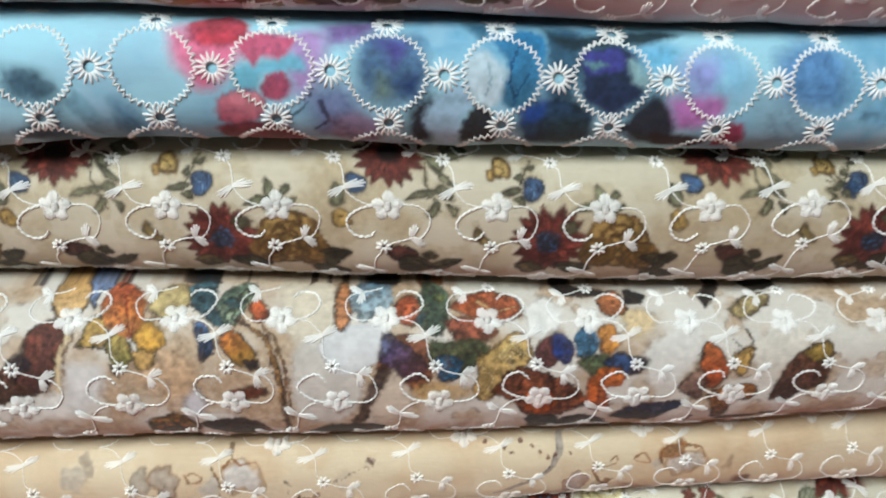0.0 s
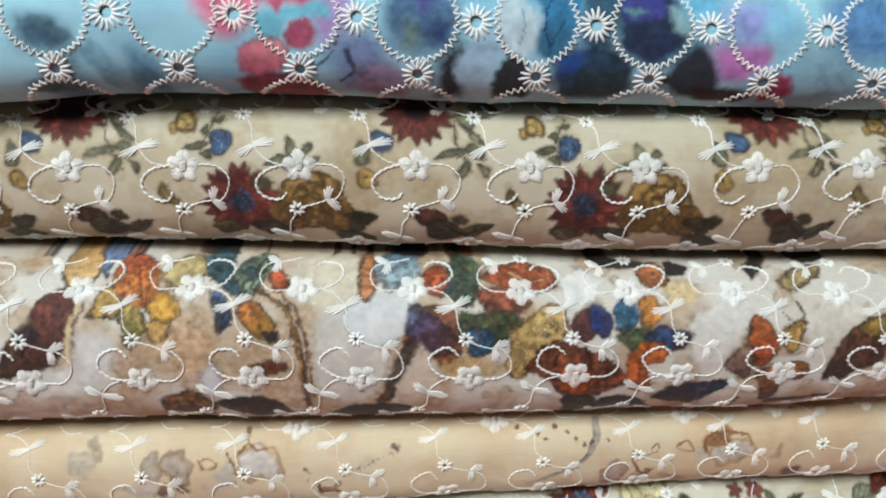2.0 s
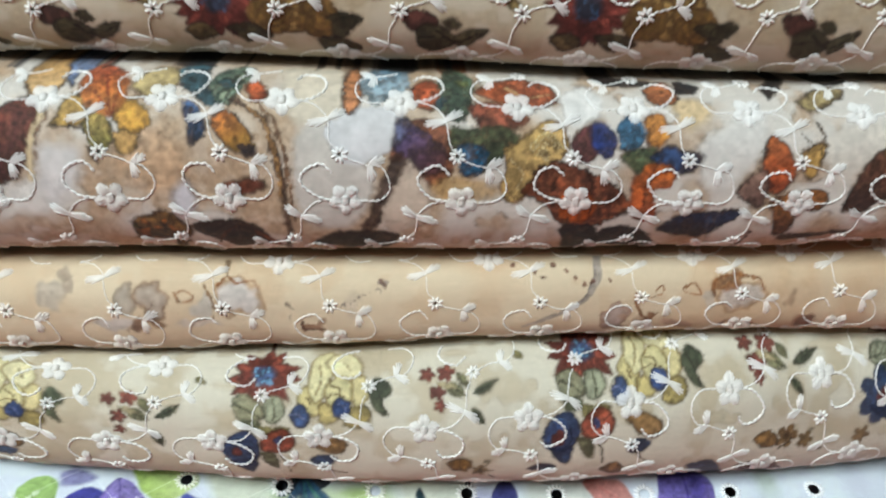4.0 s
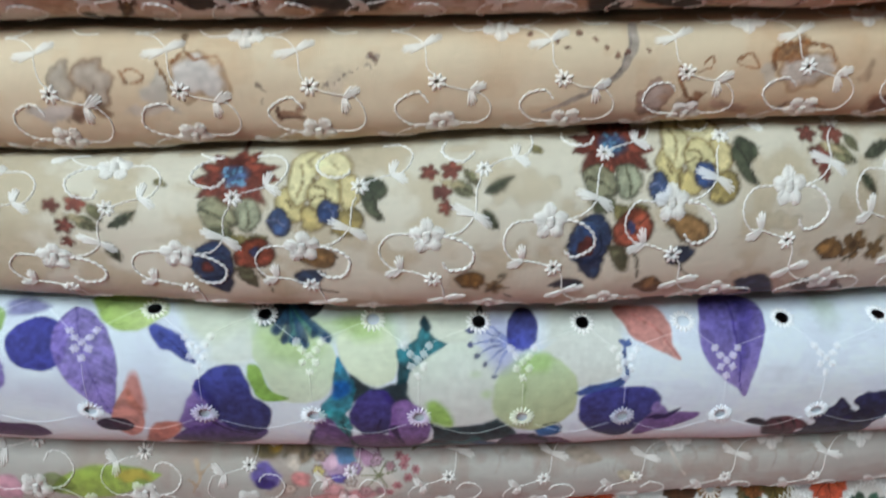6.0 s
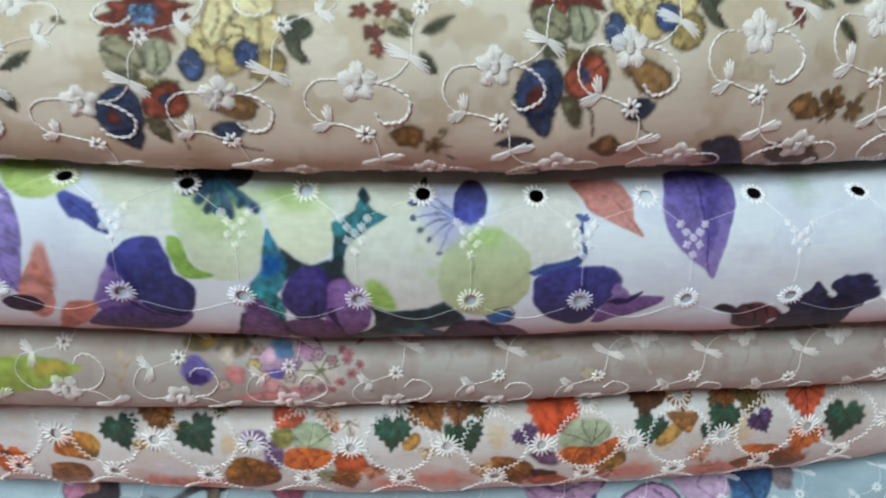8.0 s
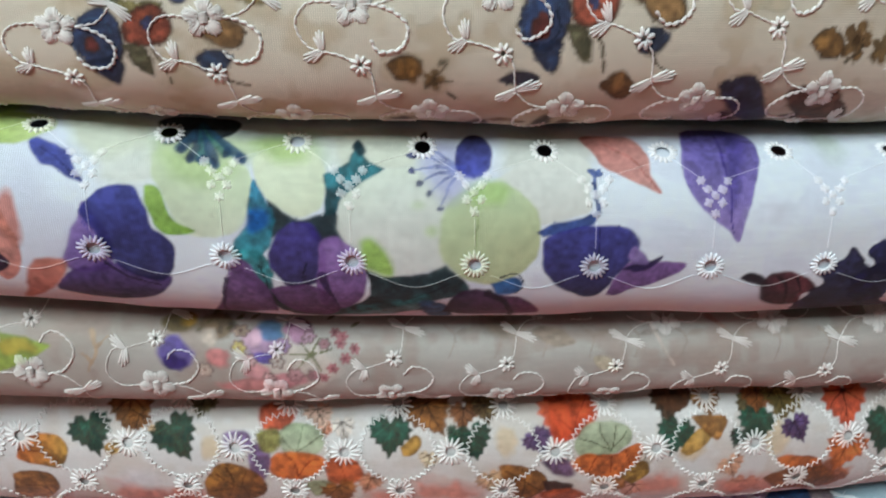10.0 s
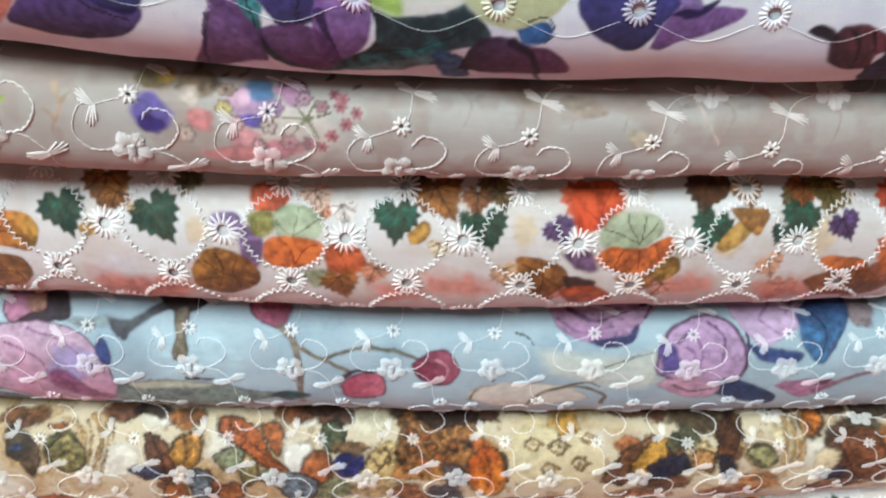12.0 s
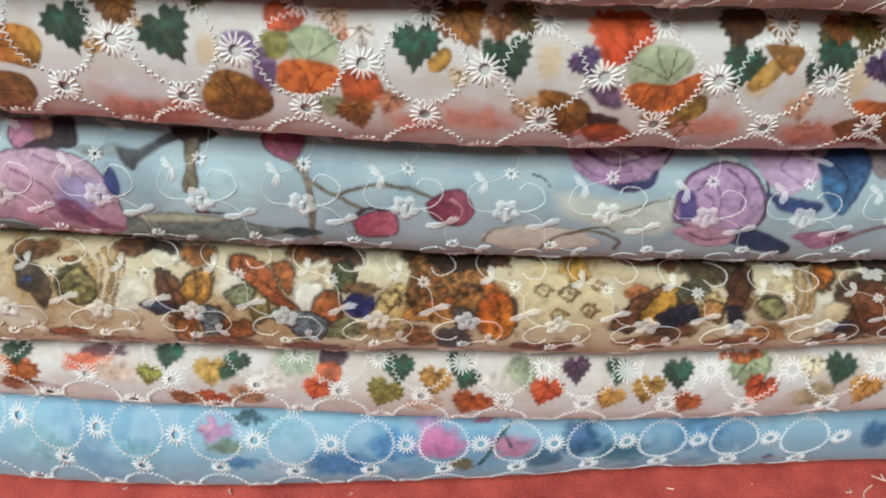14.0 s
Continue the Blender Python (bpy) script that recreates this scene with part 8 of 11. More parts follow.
violet.shape([(-15.1, 14.7), (-15.9, 19.7), (-10.9, 23.4), (-4.7, 22.3), (-1.7, 17.5), (-1.5, 13.2), (-3.1, 9.4), (-6.9, 7.8), (-10.8, 8.9), (-13.7, 11.6)], (226, 236, 206), mottle=0.05, soft=0.6)
violet.shape([(-16.0, 23.4), (-8.0, 25.3), (-5.6, 19.8), (-11.7, 19.0)], (176, 210, 118), soft=3, alpha=0.7, mottle=0.06)
violet.shape([(-13.3, 11.0), (-10.3, 8.5), (-6.4, 7.5), (-2.2, 8.6), (0.1, 9.2), (2.1, 2.5), (-3.6, 2.8), (-6.0, 6.3), (-9.0, 6.2), (-12.8, 2.9), (-12.9, 7.2)], (24, 60, 68), mottle=0.35)
violet.shape([(-16.3, 14.2), (-15.1, 15.1), (-13.6, 11.3), (-12.3, 7.3), (-13.1, 1.3), (-16.0, -2.2), (-17.8, -0.1), (-21.5, -0.3), (-19.8, 3.3), (-17.4, 6.0), (-17.2, 10.6)], (36, 140, 180), to=(44, 150, 165), mottle=0.45, wob=0.5)
violet.shape([(-17.0, 8.8), (-13.8, 9.1), (-13.3, 6.2), (-16.3, 3.8), (-17.7, 5.3)], (22, 112, 204), soft=1.2, mottle=0.3)
violet.shape([(-21.8, -0.1), (-17.6, 1.0), (-14.7, -0.3), (-13.4, -3.0), (-13.6, -9.1), (-12.2, -13.2), (-17.4, -11.2), (-19.6, -7.3), (-20.8, -3.7)], (56, 158, 168), to=(24, 110, 112), mottle=0.8, wob=0.7)
violet.shape([(-16.0, -8.0), (-12.1, -12.5), (-4.2, -16.6), (5.1, -11.3), (5.7, -3.6), (11.9, -5.0), (18.4, -4.1), (21.3, -1.8), (24.0, -3.8), (27.3, -8.0), (24.9, -10.8), (18.2, -11.9), (11.5, -14.7), (2.3, -17.9), (-4.8, -21.2), (-13.1, -17.3)], (16, 62, 66), mottle=0.6, wob=0.5)
violet.shape([(-6.2, -15.3), (4.9, -13.3), (18.3, -10.0), (14.8, -17.1), (2.1, -20.1), (-4.7, -20.6)], (44, 122, 126), mottle=0.9, wob=0.9, alpha=0.85)
violet.shape([(16.0, -12.6), (21.8, -13.1), (23.3, -21.7), (18.2, -21.9)], (48, 104, 154), mottle=0.5)
violet.stroke([(6.1, -12.6), (11.6, -12.1), (18.3, -9.4), (22.7, -6.5)], 0.4, (10, 40, 44))
violet.stroke([(-13.3, -12.0), (-8.4, -15.5), (0.2, -16.4)], 0.7, (10, 50, 54))
violet.stroke([(-16.1, -3.2), (-14.9, -6.6), (-14.9, -10.7)], 0.5, (14, 80, 84))
violet.shape([(-2.2, 16.6), (3.1, 19.4), (4.8, 23.8), (5.8, 23.5), (7.2, 19.5), (10.4, 17.4), (6.6, 14.9), (2.4, 11.7), (0.3, 9.0), (-2.3, 7.9), (-1.4, 13.2)], (24, 130, 144), to=(18, 104, 118), mottle=0.6, smooth=False, wob=0.5)
violet.shape([(3.7, 22.9), (5.1, 24.8), (6.7, 22.3), (5.4, 21.0)], (14, 70, 84))
violet.shape([(0.5, 9.0), (2.0, 12.3), (6.6, 15.6), (12.9, 18.0), (17.5, 17.8), (22.1, 13.9), (25.5, 10.9), (25.4, 3.7), (23.0, -0.9), (18.4, -3.7), (11.9, -5.0), (6.2, -4.1), (1.9, 1.8), (0.1, 5.6)], (222, 232, 216), to=(226, 232, 226), mottle=0.05, soft=0.6)
violet.shape([(4.8, 2.6), (7.1, 3.5), (10.3, 0.2), (10.9, -4.7), (6.7, -3.9), (4.7, -1.7)], (172, 216, 104), soft=1.4, mottle=0.08)
violet.blob(19.2, 5.5, 2.0, 1.6, (204, 228, 176), soft=0.8, wob=0.4, mottle=0.05)
violet.blob(16.8, 10.7, 2.2, 1.4, (206, 228, 182), soft=0.9, wob=0.4, mottle=0.05, alpha=0.7)
violet.shape([(31.5, 14.2), (35.9, 17.7), (40.4, 20.3), (49.3, 22.1), (53.1, 19.3), (52.3, 14.7), (52.4, 10.2), (49.5, 8.6), (44.2, 7.0), (41.5, 7.5), (38.8, 12.0)], (226, 230, 222), mottle=0.05, soft=0.6)
violet.shape([(21.3, -0.9), (20.8, 4.7), (23.3, 11.7), (28.4, 14.1), (34.2, 15.3), (39.1, 12.6), (41.7, 8.2), (41.8, 2.9), (40.3, -1.9), (35.8, -5.5), (31.5, -7.2), (26.0, -5.4), (23.4, -3.0)], (206, 228, 182), to=(200, 210, 160), way=-50, mottle=0.07, soft=0.6)
violet.shape([(26.3, 14.0), (31.6, 15.8), (35.7, 14.2), (33.5, 11.1), (28.3, 11.0)], (180, 218, 130), soft=2, alpha=0.7, mottle=0.06)
violet.stroke([(28.9, 12.0), (29.0, 5.9), (28.3, -0.0)], 0.3, (170, 196, 120))
violet.shape([(16.9, 21.4), (22.5, 24.9), (26.9, 22.0), (27.6, 16.0), (24.3, 11.7), (21.0, 12.6), (18.1, 17.9)], (180, 182, 220), soft=3, alpha=0.7, mottle=0.06)
violet.stroke([(26.0, 18.2), (21.0, 20.0), (15.8, 20.8)], 1.0, (128, 140, 200), alpha=0.75)
violet.blob(15.8, 20.8, 1.0, 0.9, (66, 74, 134), alpha=0.9)
violet.stroke([(26.0, 18.2), (21.1, 18.5), (16.2, 17.9)], 1.0, (128, 140, 200), alpha=0.75)
violet.blob(16.2, 17.9, 0.9, 0.8, (66, 74, 134), alpha=0.9)
violet.stroke([(26.0, 18.2), (21.9, 17.3), (17.8, 15.5)], 0.9, (128, 140, 200), alpha=0.75)
violet.blob(17.8, 15.5, 0.9, 0.8, (66, 74, 134), alpha=0.9)
violet.stroke([(26.0, 18.2), (22.8, 16.1), (19.6, 13.2)], 0.9, (128, 140, 200), alpha=0.75)
violet.blob(19.6, 13.2, 0.9, 0.7, (66, 74, 134), alpha=0.9)
violet.stroke([(26.0, 18.2), (23.7, 14.8), (21.4, 10.8)], 0.9, (128, 140, 200), alpha=0.75)
violet.blob(21.4, 10.8, 0.9, 0.7, (66, 74, 134), alpha=0.9)
violet.stroke([(26.0, 18.2), (21.9, 21.2), (17.7, 23.4)], 1.1, (128, 140, 200), alpha=0.75)
violet.blob(17.7, 23.4, 0.9, 1.1, (66, 74, 134), alpha=0.9)
violet.shape([(24.8, 22.0), (26.7, 25.9), (29.2, 27.5), (31.8, 25.5), (32.4, 21.1), (30.9, 17.5), (28.5, 16.1), (25.9, 16.9), (24.5, 18.9)], (34, 30, 100), to=(74, 84, 196), mottle=0.08, soft=0.5)
violet.blob(18.8, 26.5, 1.1, 1.1, (20, 24, 36))
violet.shape([(-36.0, 28.8), (-30.7, 32.3), (-19.8, 30.6), (-21.0, 25.1), (-30.9, 23.1)], (36, 46, 56), mottle=0.4)
violet.stroke([(-30.1, 21.7), (-28.5, 25.0), (-27.4, 30.3)], 2.6, (40, 92, 130))
violet.blob(-30.1, 21.7, 0.9, 1.3, (34, 72, 116), alpha=0.9)
violet.stroke([(-27.6, 19.7), (-27.1, 23.7), (-27.4, 30.3)], 2.3, (36, 70, 110))
violet.blob(-27.6, 19.7, 1.0, 1.1, (34, 72, 116), alpha=0.9)
violet.stroke([(-25.4, 18.9), (-26.0, 23.2), (-27.4, 30.3)], 2.4, (44, 120, 130))
violet.blob(-25.4, 18.9, 1.0, 1.1, (34, 72, 116), alpha=0.9)
violet.stroke([(-23.2, 18.1), (-24.8, 22.7), (-27.4, 30.3)], 2.3, (36, 80, 130))
violet.blob(-23.2, 18.1, 1.0, 1.0, (34, 72, 116), alpha=0.9)
violet.stroke([(-21.4, 20.9), (-24.1, 24.4), (-27.4, 30.3)], 2.5, (60, 130, 120))
violet.blob(-21.4, 20.9, 1.0, 1.2, (34, 72, 116), alpha=0.9)
violet.stroke([(-18.3, 19.8), (-22.5, 23.7), (-27.4, 30.3)], 2.4, (40, 90, 130))
violet.blob(-18.3, 19.8, 1.0, 1.1, (34, 72, 116), alpha=0.9)
violet.stroke([(-33.0, 23.6), (-30.0, 26.1), (-27.4, 30.3)], 2.7, (30, 50, 60))
violet.blob(-33.0, 23.6, 1.0, 1.3, (34, 72, 116), alpha=0.9)
violet.shape([(-54.0, -3.7), (-52.0, 2.5), (-49.7, 5.9), (-48.3, 9.8), (-46.1, 6.1), (-44.2, 0.7), (-45.5, -5.5), (-50.6, -7.0), (-53.4, -5.9)], (158, 132, 212), to=(130, 100, 180), mottle=0.1)
violet.shape([(-57.6, -13.1), (-53.7, -6.9), (-49.4, -5.4), (-44.4, -4.2), (-40.2, -7.3), (-36.3, -7.7), (-34.0, -8.2), (-38.1, -13.5), (-44.5, -15.7), (-51.6, -15.7)], (104, 74, 164), to=(46, 28, 74), mottle=0.15)
violet.shape([(-49.2, 7.8), (-47.3, 10.3), (-44.7, 12.5), (-40.8, 13.3), (-38.1, 11.9), (-36.9, 8.2), (-36.3, 4.9), (-33.8, 2.4), (-32.5, -1.5), (-33.7, -6.1), (-36.0, -8.9), (-40.3, -7.8), (-44.4, -4.2), (-46.2, -0.8), (-46.9, 2.6), (-48.5, 5.2)], (62, 70, 176), to=(36, 36, 104), way=-65, mottle=0.12)
violet.stroke([(-46.3, -4.1), (-42.3, -7.7), (-36.9, -10.1)], 0.6, (34, 26, 70))
violet.stroke([(-49.0, 5.4), (-48.0, 1.6), (-48.9, -0.9)], 0.4, (90, 84, 180))
violet.shape([(-36.8, 12.9), (-34.6, 13.3), (-33.3, 11.5), (-32.7, 7.9), (-31.0, 5.4), (-27.6, 3.8), (-31.4, 2.7), (-34.3, 3.4), (-36.3, 6.7), (-37.0, 10.3)], (166, 210, 90), to=(140, 194, 68), mottle=0.1)
violet.shape([(-57.2, 23.8), (-54.0, 22.2), (-51.2, 20.2), (-49.8, 16.6), (-48.1, 13.4), (-51.3, 14.6), (-54.2, 16.8), (-57.1, 18.2), (-59.2, 24.4)], (60, 74, 176), mottle=0.1)
violet.stroke([(-56.2, 21.4), (-52.4, 17.6), (-48.4, 13.8)], 0.3, (40, 50, 130))
violet.shape([(-61.1, -6.3), (-57.6, -3.7), (-53.5, -4.4), (-55.7, -9.2), (-60.0, -14.3), (-66.6, -20.6)], (216, 134, 114), soft=0.8, mottle=0.15)
violet.shape([(-13.9, -3.2), (-12.6, 2.6), (-9.0, 6.5), (-5.3, 6.9), (-3.0, 4.0), (-2.4, -1.4), (-3.9, -6.3), (-7.4, -8.3), (-11.6, -7.9)], (72, 56, 164), to=(46, 34, 100), mottle=0.12)
violet.shape([(-3.5, 1.7), (-1.1, 3.7), (1.9, 2.4), (4.9, -0.6), (5.4, -5.7), (4.1, -11.4), (0.4, -15.0), (-3.9, -14.2), (-4.9, -7.3)], (160, 122, 200), to=(120, 70, 140), mottle=0.1)
violet.stroke([(-3.6, -5.1), (-2.7, -9.3), (-0.6, -14.3)], 1.9, (58, 38, 96))
violet.stroke([(-6.6, -2.6), (-7.2, -6.2), (-5.4, -9.4)], 0.5, (40, 28, 80))
violet.shape([(-14.7, -9.5), (-9.5, -8.1), (-4.3, -8.6), (-0.5, -15.1), (-4.7, -20.1), (-10.8, -16.6)], (116, 72, 136), mottle=0.12)
violet.shape([(-22.3, -2.4), (-19.5, -1.5), (-17.3, -4.4), (-14.9, -9.2), (-13.9, -17.2), (-18.5, -19.0), (-31.0, -30.7), (-24.9, -13.5), (-22.8, -7.3)], (132, 92, 158), to=(96, 56, 112), mottle=0.12)
violet.stroke([(-23.1, -7.3), (-24.6, -13.5), (-27.8, -30.7)], 1.1, (70, 40, 92))
violet.shape([(21.1, -17.6), (23.8, -10.5), (28.2, -8.3), (33.8, -9.7), (39.6, -12.0), (42.5, -18.1), (31.5, -19.0), (25.3, -18.7)], (58, 34, 76), to=(120, 60, 120), way=-10, mottle=0.12)
violet.stroke([(31.5, -9.8), (35.1, -13.0), (38.2, -26.3)], 2.2, (46, 26, 60))
violet.shape([(31.7, -7.2), (36.9, -5.0), (38.5, -7.1), (37.1, -9.4), (33.2, -9.6)], (36, 112, 184), mottle=0.25)
violet.stroke([(33.6, -5.2), (37.4, -4.2), (38.8, -7.5), (36.9, -9.7)], 0.4, (16, 40, 70))
violet.shape([(41.3, 5.1), (44.2, 6.7), (50.6, 8.3), (53.2, 10.0), (54.3, 9.5), (52.8, 6.7), (47.4, 5.4), (42.6, 4.2)], (52, 86, 164), mottle=0.3)
violet.stroke([(53.9, 16.9), (53.4, 13.1), (53.9, 9.2)], 0.9, (66, 96, 164), taper=False, wob=0.7)
violet.blob(53.4, 18.1, 1.4, 1.0, (62, 90, 160), mottle=0.4)
violet.blob(55.1, 18.4, 1.0, 0.8, (70, 100, 170))
violet.blob(53.4, 15.2, 0.9, 0.6, (60, 86, 150))
violet.shape([(42.4, 2.7), (45.3, 5.1), (50.6, 6.5), (57.1, 6.9), (61.1, 5.9), (63.2, 2.6), (62.0, -0.4), (59.1, -4.0), (57.2, -7.9), (54.2, -10.7), (48.4, -9.3), (44.7, -6.5), (42.6, -1.6)], (66, 66, 172), to=(34, 28, 84), mottle=0.12)
violet.shape([(57.1, -10.4), (59.1, -3.9), (62.0, -1.2), (68.7, -1.5), (73.8, -2.1), (70.4, -5.4), (64.0, -8.0), (58.8, -10.7)], (142, 100, 176), to=(116, 76, 146), mottle=0.12)
violet.shape([(59.7, -2.9), (64.2, -1.5), (68.3, -0.1), (67.2, -1.8), (62.3, -4.3)], (54, 40, 108))
violet.shape([(60.8, -0.4), (62.4, 2.2), (65.6, -1.3), (62.1, -2.2)], (150, 126, 192))
violet.stroke([(54.5, 6.3), (54.3, 1.9), (53.9, -1.5)], 0.4, (44, 44, 130))
violet.shape([(51.6, 26.8), (56.8, 27.8), (62.4, 27.5), (65.4, 22.6), (65.8, 17.8), (68.0, 13.8), (63.7, 15.2), (59.6, 17.4), (54.9, 20.4)], (206, 124, 112), to=(228, 168, 158), way=-50, mottle=0.12)
violet.stroke([(56.4, 25.2), (62.2, 20.9), (67.4, 14.1)], 0.4, (196, 112, 104))
violet.shape([(73.7, 29.7), (80.5, 31.5), (87.2, 30.9), (89.9, 26.1), (89.2, 20.4), (87.5, 14.3), (85.9, 8.0), (84.4, 3.0), (81.1, 6.9), (76.5, 10.1), (73.8, 14.0), (72.6, 19.9)], (86, 72, 172), to=(164, 142, 212), mottle=0.1)
violet.stroke([(81.7, 28.8), (82.1, 17.7), (83.2, 5.3)], 0.6, (84, 66, 164))
violet.shape([(83.1, 29.0), (87.3, 27.8), (85.1, 17.8), (82.5, 9.8), (82.2, 17.7)], (74, 60, 160), soft=2, alpha=0.6)
violet.shape([(86.4, -6.6), (88.0, -4.9), (90.5, -5.6), (92.9, -7.9), (90.6, -8.7)], (48, 20, 38))
violet.shape([(91.0, -8.9), (93.2, -5.1), (97.9, -5.2), (102.2, -7.6), (104.3, -10.8), (101.3, -12.5), (101.8, -16.9), (96.5, -16.2), (92.2, -12.8)], (54, 18, 32), to=(140, 44, 60), way=20, mottle=0.4)
violet.stroke([(94.5, -5.9), (97.2, -9.6), (97.8, -15.0)], 0.7, (30, 10, 20))
violet.stroke([(99.2, -6.8), (100.9, -11.4)], 0.8, (40, 14, 26))
violet.shape([(105.6, -31.0), (101.6, -16.9), (102.9, -11.1), (105.4, -8.9), (103.9, -5.7), (106.5, -4.8), (108.8, -2.3), (112.1, -1.3), (129.3, -30.7), (114.5, -30.7)], (28, 30, 86), mottle=0.4, wob=0.8)
violet.blob(92.2, 9.8, 7.2, 4.4, (222, 228, 240), soft=0.9, mottle=0.05)
violet.blob(106.4, 28.5, 5.2, 9.6, (206, 222, 214), soft=0.8, mottle=0.06)
violet.shape([(-73.0, 32.3), (-67.2, 34.3), (-56.7, 30.9), (-55.1, 26.7), (-60.4, 22.6), (-66.4, 22.6), (-70.8, 27.1)], (176, 212, 92), to=(206, 226, 150), way=0, soft=0.8, mottle=0.1)
violet.shape([(-54.3, 31.2), (-44.4, 31.8), (-36.4, 28.9), (-37.2, 22.5), (-45.6, 18.5), (-50.7, 22.7)], (218, 226, 206), soft=3, mottle=0.06)
violet.shape([(-91.3, 31.2), (-87.2, 33.3), (-81.7, 29.9), (-84.6, 27.6), (-90.3, 27.2)], (150, 150, 200), soft=1.5, mottle=0.1)
violet.web((8, 34, 60), 2, 0.05, 0.55, 0.14)
eyelet_lattice(violet, -83.9, 94.6, 7, (23.0, 40.0, 0.00055), -73.3, -0.5, 79.1, -2.8, 6)
violet.build()
grey = Piece("grey", (0.9613, -0.0119, 0.0090, -0.0005), (0.9392, -0.0083, 0.0022, -0.0002), (0.1947, 0.0071, -0.0001),
    (198, 194, 187), "grey-beige voile with pale floral bouquet and embroidery, folded", 8, FINE, rough=0.3, grainy=0.3)
grey.wash((190, 180, 168), 0.45, 0.72, 0, 0.6)
grey.wash((206, 206, 202), 0.55, 0.78, 1, 0.5)
grey.wash((190, 150, 130), 0.6, 0.85, 1, 0.35)
grey.wash((180, 160, 148), 0.46, 0.62, 1, 0.45)
grey.blob(-12.8, 2.3, 11.5, 7.0, (222, 212, 202), soft=0.3, wob=0.7, alpha=0.85, mottle=0.1)
grey.blob(-37.7, 12.0, 4.4, 3.3, (124, 108, 62), soft=0.3, wob=0.7, alpha=0.85, mottle=0.35)
grey.blob(-35.6, 12.8, 2.2, 2.1, (190, 150, 60), soft=0.3, wob=0.7, alpha=0.85, mottle=0.35)
grey.blob(-29.3, 11.9, 5.1, 3.9, (146, 120, 90), soft=0.3, wob=0.7, alpha=0.85, mottle=0.6)
grey.blob(-38.2, 4.8, 4.3, 4.3, (102, 82, 182), soft=0.3, wob=0.7, alpha=0.85, mottle=0.35)
grey.blob(-38.4, 2.6, 2.9, 2.0, (76, 52, 150), soft=0.3, wob=0.7, alpha=0.85, mottle=0.35)
grey.blob(-31.2, 9.0, 2.7, 3.0, (216, 200, 186), soft=0.3, wob=0.7, alpha=0.85, mottle=0.35)
grey.blob(-29.4, 4.1, 3.1, 2.7, (228, 140, 140), soft=0.3, wob=0.7, alpha=0.85, mottle=0.35)
grey.blob(-19.4, 8.2, 4.7, 4.6, (190, 150, 190), soft=0.3, wob=0.7, alpha=0.85, mottle=0.35)
grey.blob(-17.8, 11.3, 3.9, 3.2, (72, 134, 180), soft=0.3, wob=0.7, alpha=0.85, mottle=0.35)
grey.blob(-21.7, 8.9, 2.5, 2.5, (226, 186, 204), soft=0.3, wob=0.7, alpha=0.85, mottle=0.35)
grey.blob(-18.5, 4.8, 4.6, 1.5, (104, 90, 196), soft=0.3, wob=0.7, alpha=0.85, mottle=0.35)
grey.blob(-11.3, 11.1, 3.4, 3.2, (200, 146, 184), soft=0.3, wob=0.7, alpha=0.85, mottle=0.35)
grey.blob(-11.1, 12.9, 2.8, 1.3, (120, 60, 110), soft=0.3, wob=0.7, alpha=0.85, mottle=0.35)
grey.blob(-20.9, 0.8, 4.1, 3.0, (226, 160, 166), soft=0.3, wob=0.7, alpha=0.85, mottle=0.35)
grey.blob(-14.3, -1.0, 5.8, 2.7, (214, 140, 150), soft=0.3, wob=0.7, alpha=0.85, mottle=0.35)
grey.blob(-22.6, -2.9, 8.1, 2.0, (228, 150, 150), soft=0.3, wob=0.7, alpha=0.85, mottle=0.35)
grey.stroke([(-8.5, 5.1), (-3.9, 6.6)], 0.7, (124, 130, 88))
grey.stroke([(-8.5, 5.1), (-6.8, 9.0)], 0.7, (124, 130, 88))
grey.stroke([(-8.5, 5.1), (-10.9, 8.5)], 0.7, (124, 130, 88))
grey.stroke([(-8.5, 5.1), (-13.3, 5.7)], 0.7, (124, 130, 88))
grey.stroke([(-8.5, 5.1), (-11.9, 1.9)], 0.7, (124, 130, 88))
grey.stroke([(-8.5, 5.1), (-6.4, 1.6)], 0.7, (124, 130, 88))
grey.flower(-3.3, 10.7, 1.6, 6, (192, 122, 130), depth=0.4, core=(150, 80, 90))
grey.flower(-1.9, 7.9, 1.6, 6, (192, 122, 130), depth=0.4, core=(150, 80, 90))
grey.flower(-0.8, 4.6, 1.6, 6, (192, 122, 130), depth=0.4, core=(150, 80, 90))
grey.flower(-4.1, 2.4, 1.6, 6, (192, 122, 130), depth=0.4, core=(150, 80, 90))
grey.flower(-6.0, -0.2, 1.6, 6, (192, 122, 130), depth=0.4, core=(150, 80, 90))
grey.flower(1.4, 6.8, 1.6, 6, (192, 122, 130), depth=0.4, core=(150, 80, 90))
grey.flower(-1.5, 9.8, 1.6, 6, (192, 122, 130), depth=0.4, core=(150, 80, 90))
grey.flower(-24.1, 10.6, 1.8, 6, (196, 170, 150), depth=0.35, core=(150, 110, 110), edge=(150, 120, 120))
grey.flower(-22.3, 3.8, 1.6, 6, (226, 190, 190), depth=0.35, core=(150, 110, 110), edge=(150, 120, 120))
grey.flower(-16.1, 4.0, 1.8, 6, (214, 206, 196), depth=0.35, core=(150, 110, 110), edge=(150, 120, 120))
grey.flower(-14.8, 7.5, 1.8, 6, (180, 150, 190), depth=0.35, core=(150, 110, 110), edge=(150, 120, 120))
